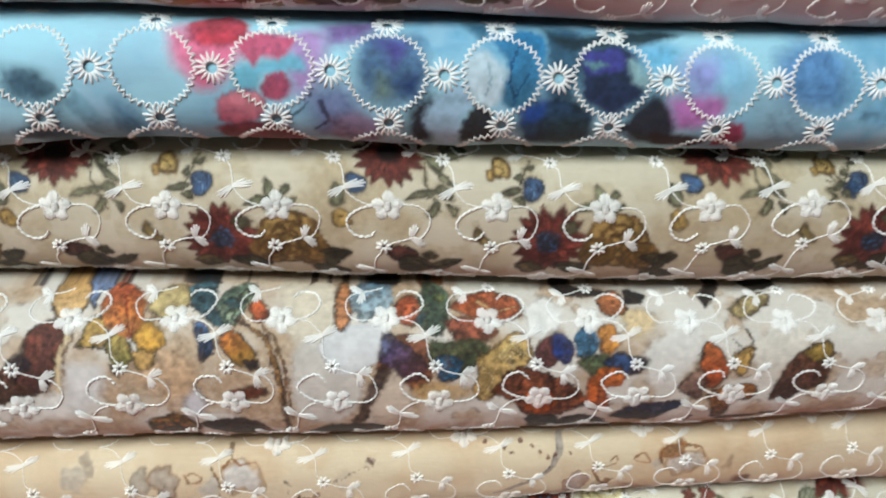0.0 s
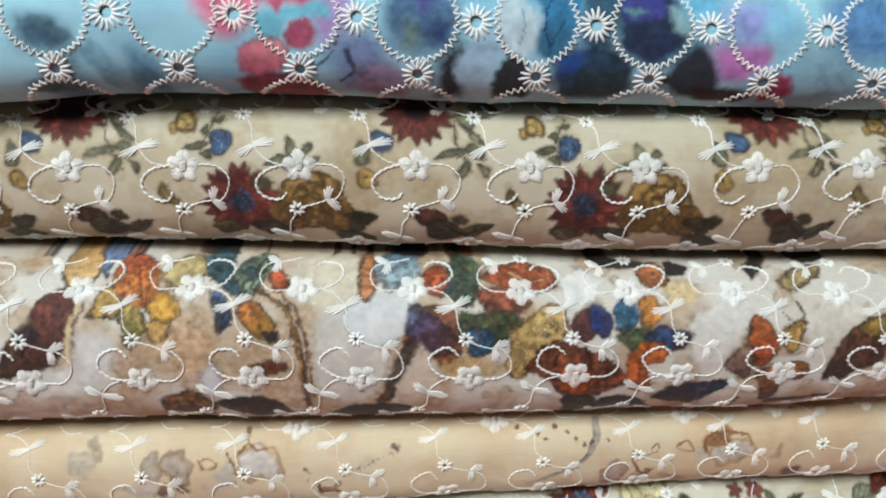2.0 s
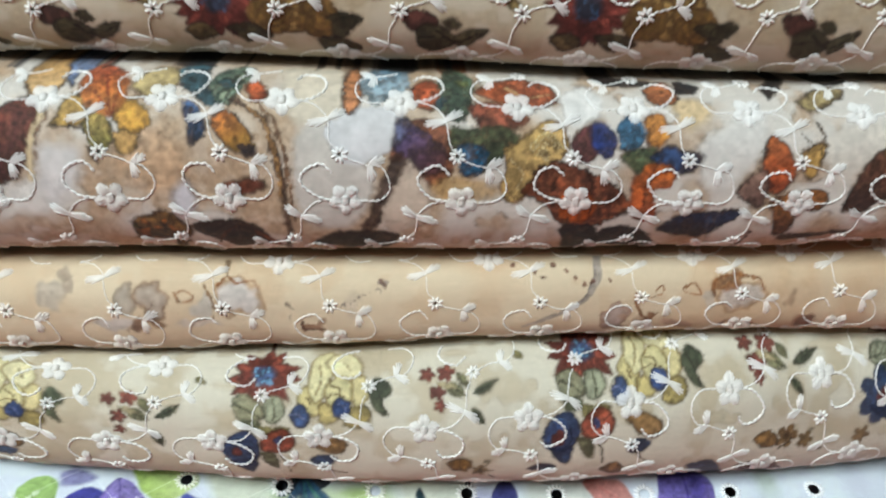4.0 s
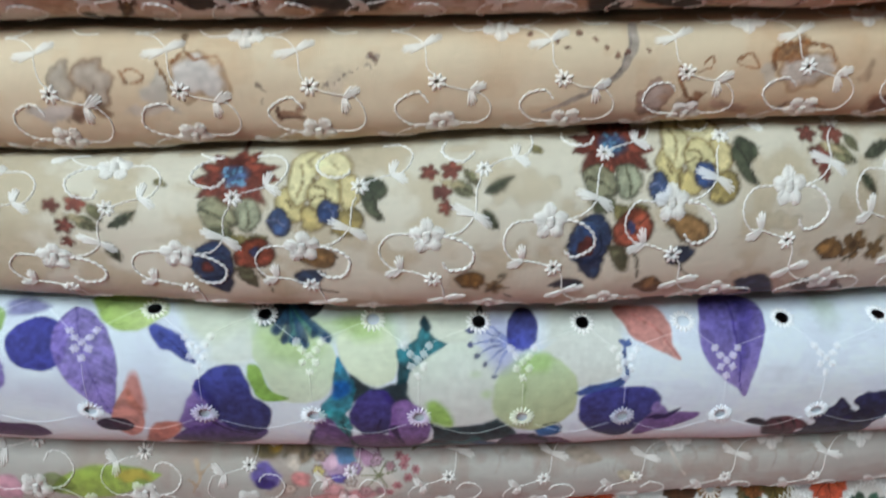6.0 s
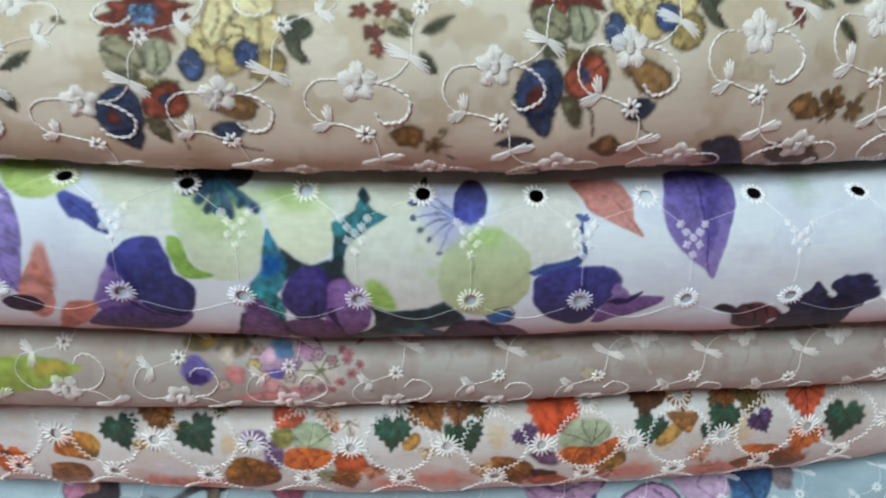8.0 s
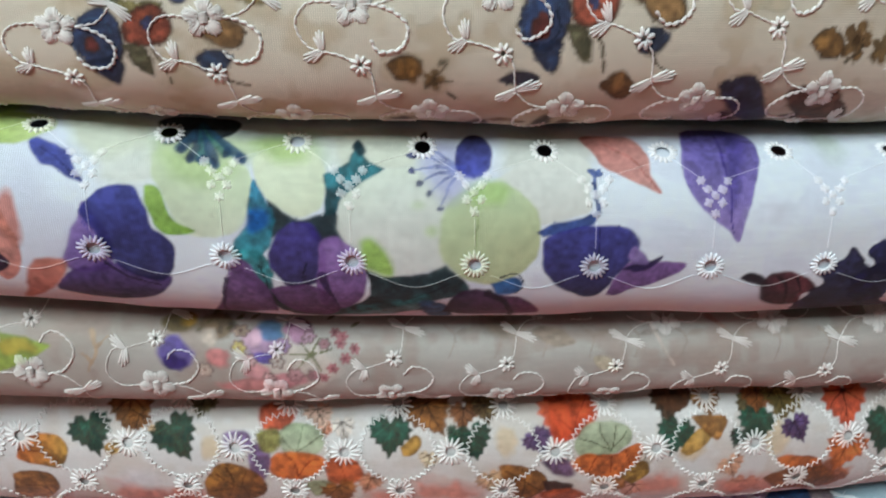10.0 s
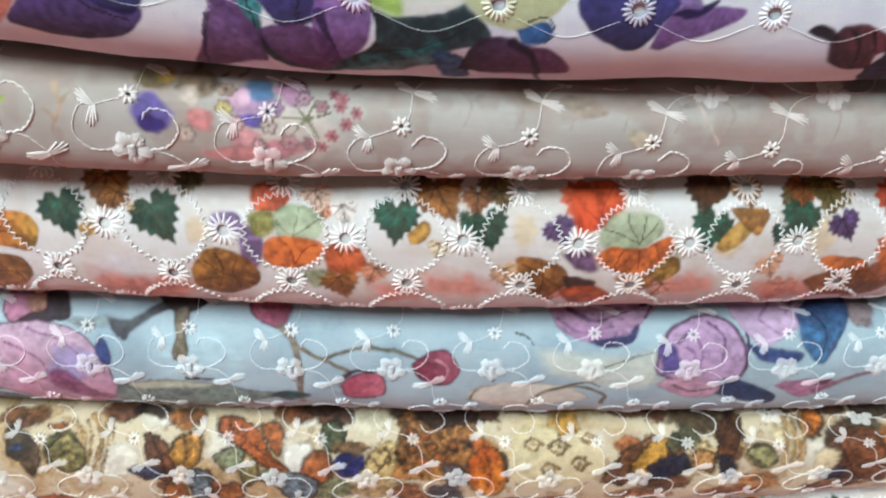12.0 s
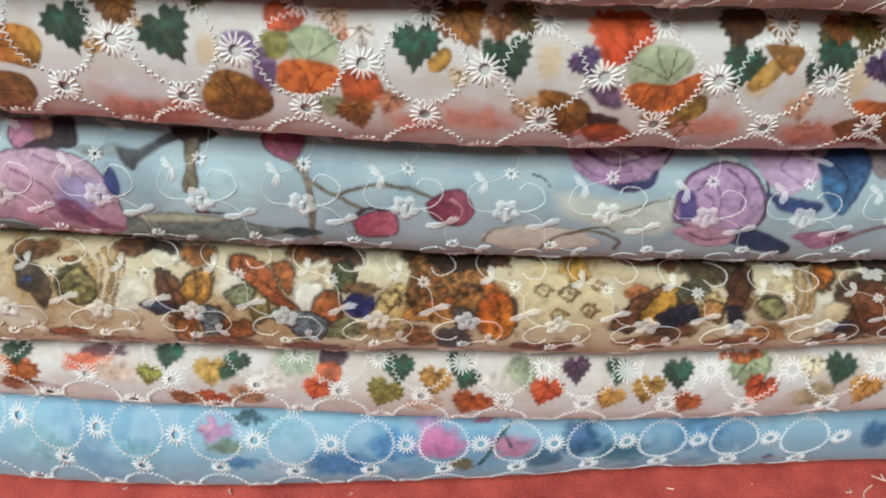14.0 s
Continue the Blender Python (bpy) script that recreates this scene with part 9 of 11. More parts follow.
grey.flower(-12.4, 0.4, 1.9, 6, (220, 170, 176), depth=0.35, core=(150, 110, 110), edge=(150, 120, 120))
grey.flower(-8.3, 0.4, 1.6, 6, (214, 160, 170), depth=0.35, core=(150, 110, 110), edge=(150, 120, 120))
grey.flower(-18.2, -0.4, 1.4, 6, (230, 190, 190), depth=0.35, core=(150, 110, 110), edge=(150, 120, 120))
grey.flower(-9.1, 9.5, 1.6, 6, (206, 170, 190), depth=0.35, core=(150, 110, 110), edge=(150, 120, 120))
grey.flower(-5.6, 7.8, 1.4, 6, (200, 150, 160), depth=0.35, core=(150, 110, 110), edge=(150, 120, 120))
grey.flower(-32.2, 1.0, 1.8, 6, (214, 196, 180), depth=0.35, core=(150, 110, 110), edge=(150, 120, 120))
grey.flower(-24.4, 6.5, 1.6, 6, (206, 190, 120), depth=0.35, core=(150, 110, 110), edge=(150, 120, 120))
grey.leaf(-33.0, 10.8, 2.9, 1.2, 39, (130, 120, 84))
grey.leaf(-31.1, 13.1, 3.0, 1.3, 46, (130, 120, 84))
grey.leaf(-26.3, 11.4, 2.9, 1.3, 39, (130, 120, 84))
grey.leaf(-24.5, 14.6, 3.2, 1.5, 49, (130, 120, 84))
grey.leaf(-30.0, 15.8, 2.9, 1.5, 50, (130, 120, 84))
grey.leaf(-21.1, 15.0, 3.4, 1.5, 51, (130, 120, 84))
grey.leaf(-4.1, 15.6, 3.6, 1.5, 48, (130, 120, 84))
grey.leaf(1.4, 13.0, 3.3, 1.5, 39, (130, 120, 84))
grey.stroke([(10.8, 12.8), (13.2, 9.8), (11.9, 5.3)], 0.7, (176, 156, 138), alpha=0.4)
grey.leaf(15.6, 10.9, 5.1, 2.2, 17, (172, 156, 140), alpha=0.4)
grey.stroke([(21.7, 12.8), (24.0, 9.8), (22.6, 5.1)], 0.7, (176, 156, 138), alpha=0.4)
grey.leaf(26.5, 11.0, 5.1, 2.1, 16, (172, 156, 140), alpha=0.4)
grey.stroke([(32.7, 12.7), (34.9, 9.6), (33.5, 4.8)], 0.7, (176, 156, 138), alpha=0.4)
grey.leaf(37.5, 10.9, 5.2, 2.2, 16, (172, 156, 140), alpha=0.4)
grey.stroke([(43.8, 12.3), (46.0, 9.4), (44.5, 4.4)], 0.7, (176, 156, 138), alpha=0.4)
grey.leaf(48.6, 10.6, 5.3, 2.2, 14, (172, 156, 140), alpha=0.4)
grey.stroke([(55.0, 11.9), (57.1, 8.9), (55.6, 3.9)], 0.7, (176, 156, 138), alpha=0.4)
grey.leaf(59.8, 10.3, 5.3, 2.2, 13, (172, 156, 140), alpha=0.4)
grey.stroke([(66.2, 11.2), (68.3, 8.3), (66.9, 3.3)], 0.8, (176, 156, 138), alpha=0.4)
grey.leaf(71.0, 9.7, 5.4, 2.1, 12, (172, 156, 140), alpha=0.4)
grey.stroke([(77.5, 10.5), (79.6, 7.7), (78.3, 2.6)], 0.8, (176, 156, 138), alpha=0.4)
grey.leaf(82.4, 9.1, 5.4, 2.0, 11, (172, 156, 140), alpha=0.4)
grey.stroke([(88.9, 9.6), (91.0, 7.0), (89.9, 1.8)], 0.8, (176, 156, 138), alpha=0.4)
grey.leaf(93.8, 8.4, 5.3, 2.0, 10, (172, 156, 140), alpha=0.4)
grey.stroke([(100.3, 8.7), (102.5, 6.2), (101.7, 0.9)], 0.8, (176, 156, 138), alpha=0.4)
grey.leaf(105.3, 7.7, 5.4, 1.9, 9, (172, 156, 140), alpha=0.4)
grey.stroke([(111.8, 7.8), (114.2, 5.4), (113.6, -0.0)], 0.8, (176, 156, 138), alpha=0.4)
grey.leaf(116.8, 6.9, 5.3, 1.9, 8, (172, 156, 140), alpha=0.4)
grey.stroke([(-55.7, 8.3), (-54.9, 4.4), (-57.1, -0.0)], 1.1, (206, 178, 148))
grey.stroke([(-54.8, 5.4), (-52.4, 7.6)], 0.8, (206, 178, 148))
grey.stroke([(-56.1, 2.2), (-57.9, 4.2)], 0.9, (206, 178, 148))
grey.stroke([(71.0, 12.8), (73.2, 7.1), (76.6, 0.6)], 1.3, (218, 206, 196))
grey.stroke([(86.0, 13.4), (89.0, 10.0)], 1.8, (190, 150, 140))
grey.leaf(47.8, 9.3, 11.2, 5.1, -15, (176, 160, 144))
grey.leaf(60.1, 1.9, 7.8, 3.9, -33, (206, 196, 170))
grey.blob(35.2, 12.5, 7.4, 4.0, (150, 136, 120), soft=0.6, wob=0.7, alpha=0.85, mottle=0.35)
grey.leaf(-78.1, 2.7, 28.9, 8.9, 10, (160, 188, 66), alpha=0.85)
grey.leaf(-89.8, 1.7, 8.7, 5.5, -17, (120, 140, 60), alpha=0.7)
grey.blob(-102.3, 1.3, 3.9, 3.7, (226, 170, 190))
grey.blob(-71.4, 4.5, 5.5, 2.1, (200, 180, 80), soft=0.5)
vine_rows(grey, -42.2, 8.1, 88.5, -0.6, 5, -1, -1, 0.48, (-2, -1, 0, 1, 2), True, 0.72)
grey.build()
autumn = Piece("autumn", (0.9392, -0.0083, 0.0022, -0.0002), (0.8994, -0.0074, -0.0031, 0.0018), (0.1965, 0.0005, 0.0079),
    (227, 227, 225), "white cotton with green and orange autumn leaves and stitched rings, folded", 9, span=(-118, 150), rough=0.3, grainy=0.6)
autumn.wash((230, 226, 220), 0.5, 0.75, 0, 0.6)
autumn.wash((216, 204, 190), 0.46, 0.62, 1, 0.4)
autumn.maple(-55.0, 15.9, 5.9, 80, (160, 106, 48), vein=(110, 70, 30))
autumn.maple(18.0, 17.9, 6.1, 100, (164, 108, 50), vein=(110, 66, 26))
autumn.maple(11.6, 20.0, 4.9, 60, (110, 84, 50))
autumn.maple(30.5, 20.1, 4.7, 90, (140, 120, 70))
autumn.maple(110.2, 17.2, 6.3, 60, (150, 130, 70), vein=(100, 84, 40))
autumn.maple(101.4, 17.2, 4.6, 120, (120, 108, 60))
autumn.maple(79.2, 18.4, 5.4, 70, (96, 72, 40))
autumn.maple(88.8, 18.2, 4.5, 90, (180, 130, 70))
autumn.maple(-37.5, 18.3, 4.0, 70, (120, 120, 80))
autumn.maple(51.6, 15.9, 7.6, 60, (228, 90, 48), vein=(180, 60, 30))
autumn.maple(-43.9, -8.0, 3.8, 60, (206, 150, 120), alpha=0.75)
autumn.maple(2.5, -1.6, 3.7, 60, (200, 120, 70), alpha=0.75)
autumn.maple(32.6, -2.1, 4.2, 90, (206, 160, 110), alpha=0.75)
autumn.maple(43.5, -7.4, 4.6, 70, (196, 96, 60), alpha=0.75)
autumn.maple(69.6, -6.4, 4.5, 60, (220, 140, 110), alpha=0.75)
autumn.maple(95.7, -0.0, 4.1, 100, (214, 150, 110), alpha=0.75)
autumn.maple(100.2, -7.6, 5.2, 70, (206, 130, 90), alpha=0.75)
autumn.maple(122.0, -8.8, 6.3, 60, (190, 96, 50), alpha=0.75)
autumn.maple(-48.5, 11.4, 2.1, 100, (190, 150, 90), alpha=0.75)
autumn.maple(-8.2, 13.0, 2.6, 70, (220, 120, 60), alpha=0.75)
autumn.maple(17.0, 5.4, 2.9, 70, (226, 200, 160), alpha=0.75)
autumn.maple(72.7, 4.3, 3.4, 90, (230, 214, 196), alpha=0.75)
autumn.maple(128.0, 2.1, 6.8, 60, (224, 116, 52))
autumn.maple(127.7, 15.0, 7.1, 80, (228, 90, 48))
autumn.blob(125.6, -6.1, 6.5, 5.4, (190, 100, 50), soft=0.2, wob=1.5, alpha=0.9, mottle=0.4)
autumn.maple(-97.6, -2.1, 6.5, 70, (226, 108, 38))
autumn.maple(139.6, 6.9, 7.5, 70, (34, 88, 68), vein=(70, 130, 104))
autumn.shape([(-61.5, -3.3), (-53.7, -6.2), (-48.2, -9.1), (-61.3, -13.7)], (228, 146, 128), soft=4, alpha=0.85, mottle=0.2, wob=1.2)
autumn.shape([(-55.6, -8.3), (-42.4, -5.6), (-39.6, -9.8), (-56.0, -20.9)], (228, 146, 128), soft=4, alpha=0.85, mottle=0.2, wob=1.2)
autumn.shape([(12.2, -2.2), (28.6, -3.3), (27.8, -8.8), (14.8, -8.7)], (228, 146, 128), soft=4, alpha=0.85, mottle=0.2, wob=1.2)
autumn.shape([(2.2, -4.6), (12.2, -5.6), (12.3, -10.4), (2.1, -9.6)], (228, 146, 128), soft=4, alpha=0.85, mottle=0.2, wob=1.2)
autumn.shape([(71.3, -4.1), (80.8, -1.9), (82.6, -7.8), (73.4, -9.3)], (228, 146, 128), soft=4, alpha=0.85, mottle=0.2, wob=1.2)
autumn.shape([(93.1, -5.8), (106.8, -4.5), (112.8, -10.7), (96.8, -11.2)], (228, 146, 128), soft=4, alpha=0.85, mottle=0.2, wob=1.2)
autumn.shape([(-68.1, -14.4), (-84.3, -23.1), (-86.6, -24.7), (-63.9, -12.7)], (228, 146, 128), soft=4, alpha=0.85, mottle=0.2, wob=1.2)
autumn.shape([(-56.9, -0.0), (-49.7, -0.5), (-52.2, -5.2), (-60.7, -4.7)], (222, 222, 224), soft=4, mottle=0.1)
autumn.blob(-35.9, 6.9, 3.1, 4.3, (230, 210, 178), soft=0.4, wob=0.8, mottle=0.15)
autumn.blob(36.5, 8.9, 3.6, 4.9, (230, 210, 178), soft=0.4, wob=0.8, mottle=0.15)
autumn.blob(107.6, 6.7, 4.7, 5.2, (230, 210, 178), soft=0.4, wob=0.8, mottle=0.15)
autumn.blob(84.8, 5.7, 3.9, 3.9, (230, 210, 178), soft=0.4, wob=0.8, mottle=0.15)
autumn.maple(18.0, 16.9, 6.2, 110, (160, 104, 52))
autumn.maple(26.2, 16.5, 4.1, 75, (150, 92, 46))
autumn.maple(31.8, 17.3, 3.6, 90, (112, 92, 56))
autumn.maple(-52.8, 13.4, 3.3, 60, (166, 108, 50))
autumn.maple(-9.2, 16.3, 3.9, 100, (214, 180, 160))
autumn.maple(-3.3, 13.2, 3.4, 90, (226, 214, 204))
autumn.shape([(75.4, 22.5), (84.9, 22.3), (83.8, 16.6), (78.9, 15.7), (75.9, 18.6)], (120, 76, 46), mottle=0.4)
autumn.maple(102.8, 17.7, 4.7, 75, (176, 106, 52))
autumn.maple(109.1, 18.3, 5.4, 90, (146, 126, 64))
autumn.shape([(-32.0, 10.7), (-26.7, 11.5), (-25.8, 8.2), (-30.0, 6.5), (-32.2, 7.7)], (150, 122, 172), soft=0.8, mottle=0.3)
autumn.shape([(-26.3, 8.5), (-22.3, 7.7), (-21.7, 2.2), (-24.6, -2.3), (-26.7, 1.7)], (136, 106, 156), soft=0.8, mottle=0.35)
autumn.shape([(-23.3, 18.0), (-17.5, 19.4), (-14.5, 16.5), (-16.8, 13.1), (-22.1, 12.3), (-23.8, 15.0)], (226, 96, 52), mottle=0.35, soft=0.8)
autumn.shape([(-24.4, 11.5), (-19.7, 12.5), (-18.1, 9.2), (-21.2, 6.6), (-24.1, 7.6)], (160, 158, 84), soft=0.8, mottle=0.4)
autumn.shape([(-19.2, 11.9), (-15.1, 14.0), (-9.2, 12.7), (-8.4, 8.1), (-12.5, 5.2), (-17.7, 6.0)], (166, 182, 146), to=(190, 200, 170), mottle=0.3)
autumn.stroke([(-14.8, 5.5), (-14.0, 9.5), (-13.3, 13.6)], 0.4, (120, 138, 106))
autumn.stroke([(-14.6, 6.5), (-17.0, 8.9), (-18.4, 10.9)], 0.4, (120, 138, 106))
autumn.stroke([(-14.1, 7.1), (-11.1, 9.3), (-9.0, 11.4)], 0.3, (120, 138, 106))
autumn.shape([(-21.6, 5.0), (-17.7, 6.9), (-8.6, 5.7), (-9.2, 1.7), (-14.8, -1.1), (-19.6, -0.7), (-21.7, 1.9)], (228, 114, 42), mottle=0.45)
autumn.shape([(-8.3, 4.4), (-2.3, 5.6), (0.9, 1.1), (-2.7, -3.0), (-7.7, -1.2)], (218, 102, 50), mottle=0.45)
autumn.shape([(-13.7, -2.6), (-7.5, -1.2), (-5.8, -4.5), (-11.6, -6.6)], (160, 168, 130), mottle=0.35, soft=0.8)
autumn.maple(-5.0, -5.2, 5.1, 90, (158, 98, 44))
autumn.stroke([(-15.3, -0.1), (-15.5, 3.9), (-17.7, 6.0)], 0.4, (176, 70, 30))
autumn.stroke([(-15.3, -0.1), (-12.6, 3.5), (-9.5, 5.0)], 0.4, (176, 70, 30))
autumn.stroke([(-3.8, -2.1), (-4.3, 2.1), (-5.3, 4.4)], 0.4, (176, 70, 30))
autumn.shape([(-38.2, -2.4), (-34.0, 3.1), (-28.7, 3.0), (-24.3, 0.2), (-23.3, -5.2), (-29.6, -10.0), (-35.8, -9.8), (-38.5, -6.8)], (184, 124, 42), to=(140, 84, 32), way=-40, mottle=0.5)
autumn.stroke([(-35.2, -0.4), (-30.9, -3.6), (-24.5, -6.1)], 0.6, (112, 66, 26))
autumn.stroke([(-32.5, 1.8), (-31.4, -2.9), (-33.8, -9.1)], 0.6, (112, 66, 26))
autumn.stroke([(-27.7, 1.6), (-29.0, -3.4), (-28.0, -8.3)], 0.6, (112, 66, 26))
autumn.stroke([(-36.8, -5.8), (-32.3, -4.5)], 0.6, (112, 66, 26))
autumn.shape([(-82.3, 7.0), (-73.7, 8.6), (-70.4, 5.4), (-73.6, -0.1), (-78.7, 0.0), (-84.1, 1.6)], (224, 124, 44), to=(190, 150, 60), way=-20, mottle=0.45)
autumn.shape([(-86.0, -3.0), (-76.2, -3.2), (-77.4, -10.2), (-93.3, -24.4), (-88.7, -13.1)], (176, 116, 52), mottle=0.5)
autumn.stroke([(-79.8, 3.8), (-75.2, 3.1), (-73.5, 0.8)], 0.4, (170, 84, 24))
autumn.stroke([(-84.1, -7.2), (-79.2, -7.6), (-78.8, -11.6)], 0.5, (110, 70, 30))
autumn.shape([(-61.9, 6.3), (-58.6, 8.3), (-58.2, 5.5), (-60.9, 4.0)], (200, 156, 76), mottle=0.4)
autumn.shape([(10.3, 8.2), (13.9, 11.4), (15.7, 9.7), (13.3, 6.5), (10.9, 6.3)], (200, 152, 66), mottle=0.4)
autumn.maple(-64.5, 9.7, 5.8, 95, (34, 88, 68), vein=(70, 130, 104))
autumn.maple(-44.1, 10.0, 6.4, 108, (34, 88, 68), vein=(70, 130, 104))
autumn.maple(7.9, 11.8, 5.8, 75, (34, 88, 68), vein=(70, 130, 104))
autumn.maple(28.4, 10.0, 5.3, 92, (34, 88, 68), vein=(70, 130, 104))
autumn.maple(23.8, 11.8, 2.5, 50, (34, 88, 68), vein=(70, 130, 104))
autumn.maple(80.4, 9.9, 5.5, 65, (34, 88, 68), vein=(70, 130, 104))
autumn.maple(102.1, 11.2, 5.5, 75, (34, 88, 68), vein=(70, 130, 104))
autumn.maple(97.1, 8.3, 2.9, 60, (40, 70, 66), vein=(70, 130, 104))
autumn.maple(44.6, 9.6, 4.2, 110, (104, 78, 130), vein=(70, 50, 96))
autumn.shape([(45.7, 3.4), (51.9, 4.9), (54.0, -0.7), (48.7, -0.1)], (120, 90, 130), soft=1, mottle=0.4)
autumn.shape([(48.1, 19.8), (56.6, 22.5), (60.5, 17.9), (57.7, 12.4), (50.8, 9.0), (47.7, 12.1)], (230, 98, 52), to=(222, 80, 44), mottle=0.4)
autumn.stroke([(53.8, 10.1), (54.9, 15.1), (57.7, 20.7)], 0.4, (180, 60, 34))
autumn.stroke([(54.0, 12.0), (50.5, 14.9)], 0.4, (180, 60, 34))
autumn.shape([(53.9, 7.3), (56.2, 12.6), (61.2, 14.4), (67.3, 12.9), (69.0, 9.2), (63.5, 4.9), (55.5, 4.7)], (166, 180, 144), to=(190, 200, 168), way=90, mottle=0.25)
autumn.stroke([(63.3, 5.9), (61.5, 9.7), (60.6, 13.7)], 0.4, (116, 134, 100))
autumn.stroke([(63.0, 6.5), (57.7, 9.0), (55.1, 10.1)], 0.4, (116, 134, 100))
autumn.stroke([(63.2, 6.5), (66.1, 9.2), (67.5, 11.1)], 0.4, (116, 134, 100))
autumn.stroke([(63.5, 6.5), (65.1, 12.9)], 0.4, (116, 134, 100))
autumn.shape([(53.1, 3.3), (56.9, 5.6), (63.5, 4.9), (71.0, 8.1), (71.3, 3.2), (66.0, -1.4), (59.4, -1.6), (54.6, 0.5)], (228, 114, 40), mottle=0.45)
autumn.stroke([(63.5, 4.5), (63.8, -0.4)], 0.4, (180, 76, 28))
autumn.stroke([(59.7, 4.4), (57.8, 0.1)], 0.4, (180, 76, 28))
autumn.stroke([(67.2, 6.0), (68.8, 1.1)], 0.4, (180, 76, 28))
autumn.shape([(34.9, 2.4), (42.1, 2.1), (46.8, -0.9), (46.2, -6.0), (40.3, -9.6), (36.2, -4.9)], (178, 116, 42), to=(140, 86, 34), mottle=0.5)
autumn.stroke([(36.5, 0.8), (41.4, -2.7), (45.0, -5.7)], 0.6, (104, 62, 24))
autumn.stroke([(40.9, 1.4), (41.4, -2.7), (40.7, -7.9)], 0.4, (104, 62, 24))
autumn.shape([(45.8, -2.4), (53.4, -3.4), (53.0, -6.5), (47.2, -7.0)], (84, 48, 42), mottle=0.4)
autumn.shape([(45.2, -7.1), (54.8, -5.3), (58.0, -11.4), (48.2, -12.5)], (206, 94, 44), mottle=0.45)
autumn.shape([(65.9, -2.2), (71.9, 3.0), (73.9, -1.0), (69.4, -4.6)], (176, 134, 52), mottle=0.45)
autumn.shape([(58.3, -2.8), (66.1, -1.9), (67.7, -5.9), (62.0, -7.4)], (196, 130, 76), mottle=0.4, soft=0.9)
autumn.shape([(81.8, 5.4), (85.9, 10.7), (89.6, 9.5), (87.1, 5.5), (83.6, 3.8)], (208, 164, 84), mottle=0.35)
autumn.shape([(84.3, 13.8), (93.5, 13.8), (92.7, 10.0), (90.9, 8.1), (86.9, 11.2)], (194, 134, 64), mottle=0.45)
autumn.maple(113.1, 9.4, 4.4, 110, (100, 72, 128), vein=(70, 46, 92))
autumn.shape([(108.2, 0.8), (114.2, 1.8), (120.8, -0.1), (121.2, -4.0), (112.0, -3.2)], (220, 116, 46), mottle=0.4)
autumn.shape([(105.8, -5.4), (114.4, -2.2), (124.1, -4.0), (126.6, -11.2), (111.5, -11.3)], (170, 98, 44), mottle=0.5)
autumn.web((110, 60, 30), 2, 0.04, 0.4, 0.4)
ring_rows(autumn, -42.8, 7.7, 88.5, 6.8, 5, 0.28)
autumn.build()
pale_blue = Piece("pale_blue", (0.8994, -0.0074, -0.0031, 0.0018), (0.8594, -0.0034, -0.0016, 0.0012), (0.2014, -0.0029, 0.0045),
    (182, 206, 216), "pale blue cotton with mauve rose print and white embroidery, folded", 10, span=(-118, 150), rough=0.35, grainy=0.6)
pale_blue.wash((150, 180, 196), 0.5, 0.75, 0, 0.55)
pale_blue.wash((200, 214, 216), 0.58, 0.8, 1, 0.5)
pale_blue.wash((160, 190, 206), 0.46, 0.62, 1, 0.4)
pale_blue.blob(-100.3, -11.8, 8.4, 4.0, (96, 120, 120), soft=0.2, wob=0.6, alpha=0.9, mottle=0.25)
pale_blue.blob(129.5, 25.9, 4.8, 7.8, (150, 130, 130), soft=0.2, wob=0.6, alpha=0.9, mottle=0.25)
pale_blue.shape([(42.4, 10.1), (52.3, 10.4), (65.3, 9.6), (73.2, 11.0), (74.4, 2.3), (66.8, -1.2), (54.7, 1.3), (45.6, 4.2)], (208, 216, 206), soft=3, mottle=0.1)
pale_blue.shape([(-55.5, 10.5), (-36.0, 13.0), (-30.8, 7.8), (-35.8, 0.9), (-54.5, -0.3)], (190, 222, 232), soft=5, mottle=0.1, alpha=0.8)
pale_blue.shape([(-93.1, 16.1), (-92.0, 20.5), (-85.6, 21.6), (-80.8, 20.6), (-81.8, 16.0), (-87.7, 13.0), (-91.4, 13.5)], (196, 128, 158), rim=(90, 56, 70), mottle=0.25)
pale_blue.shape([(-87.0, 20.3), (-82.6, 21.1), (-81.8, 16.1), (-85.4, 15.1)], (196, 146, 122), soft=1)
pale_blue.shape([(-82.4, 21.3), (-77.1, 21.5), (-75.6, 15.1), (-80.6, 13.8), (-91.0, 11.1), (-87.6, 15.3), (-81.8, 17.0)], (62, 44, 50), mottle=0.35)
pale_blue.shape([(-98.0, 10.1), (-89.1, 13.6), (-80.6, 13.8), (-72.4, 10.8), (-68.0, 5.5), (-66.8, -1.1), (-67.3, -8.0), (-83.3, -21.5), (-88.9, -13.8), (-96.3, -6.9), (-103.3, -5.7)], (212, 180, 202), to=(204, 136, 168), rim=(120, 84, 116), mottle=0.25)
pale_blue.shape([(-79.9, 7.6), (-70.1, 6.5), (-69.6, 2.2), (-76.9, -2.8), (-83.5, -0.5)], (170, 164, 214), soft=2.5, alpha=0.8)
pale_blue.stroke([(-80.2, -2.9), (-75.5, -7.2), (-69.1, -9.5)], 7.0, (166, 84, 130))
pale_blue.stroke([(-92.6, 8.3), (-84.9, 4.4), (-82.8, -2.7)], 0.6, (176, 120, 160))
pale_blue.stroke([(-86.3, 12.0), (-78.2, 9.1), (-70.9, 3.0)], 0.6, (180, 130, 170))
pale_blue.shape([(-68.4, 10.6), (-66.1, 8.5), (-66.3, 3.0), (-68.6, 3.6), (-69.4, 7.6)], (62, 88, 152), mottle=0.3)
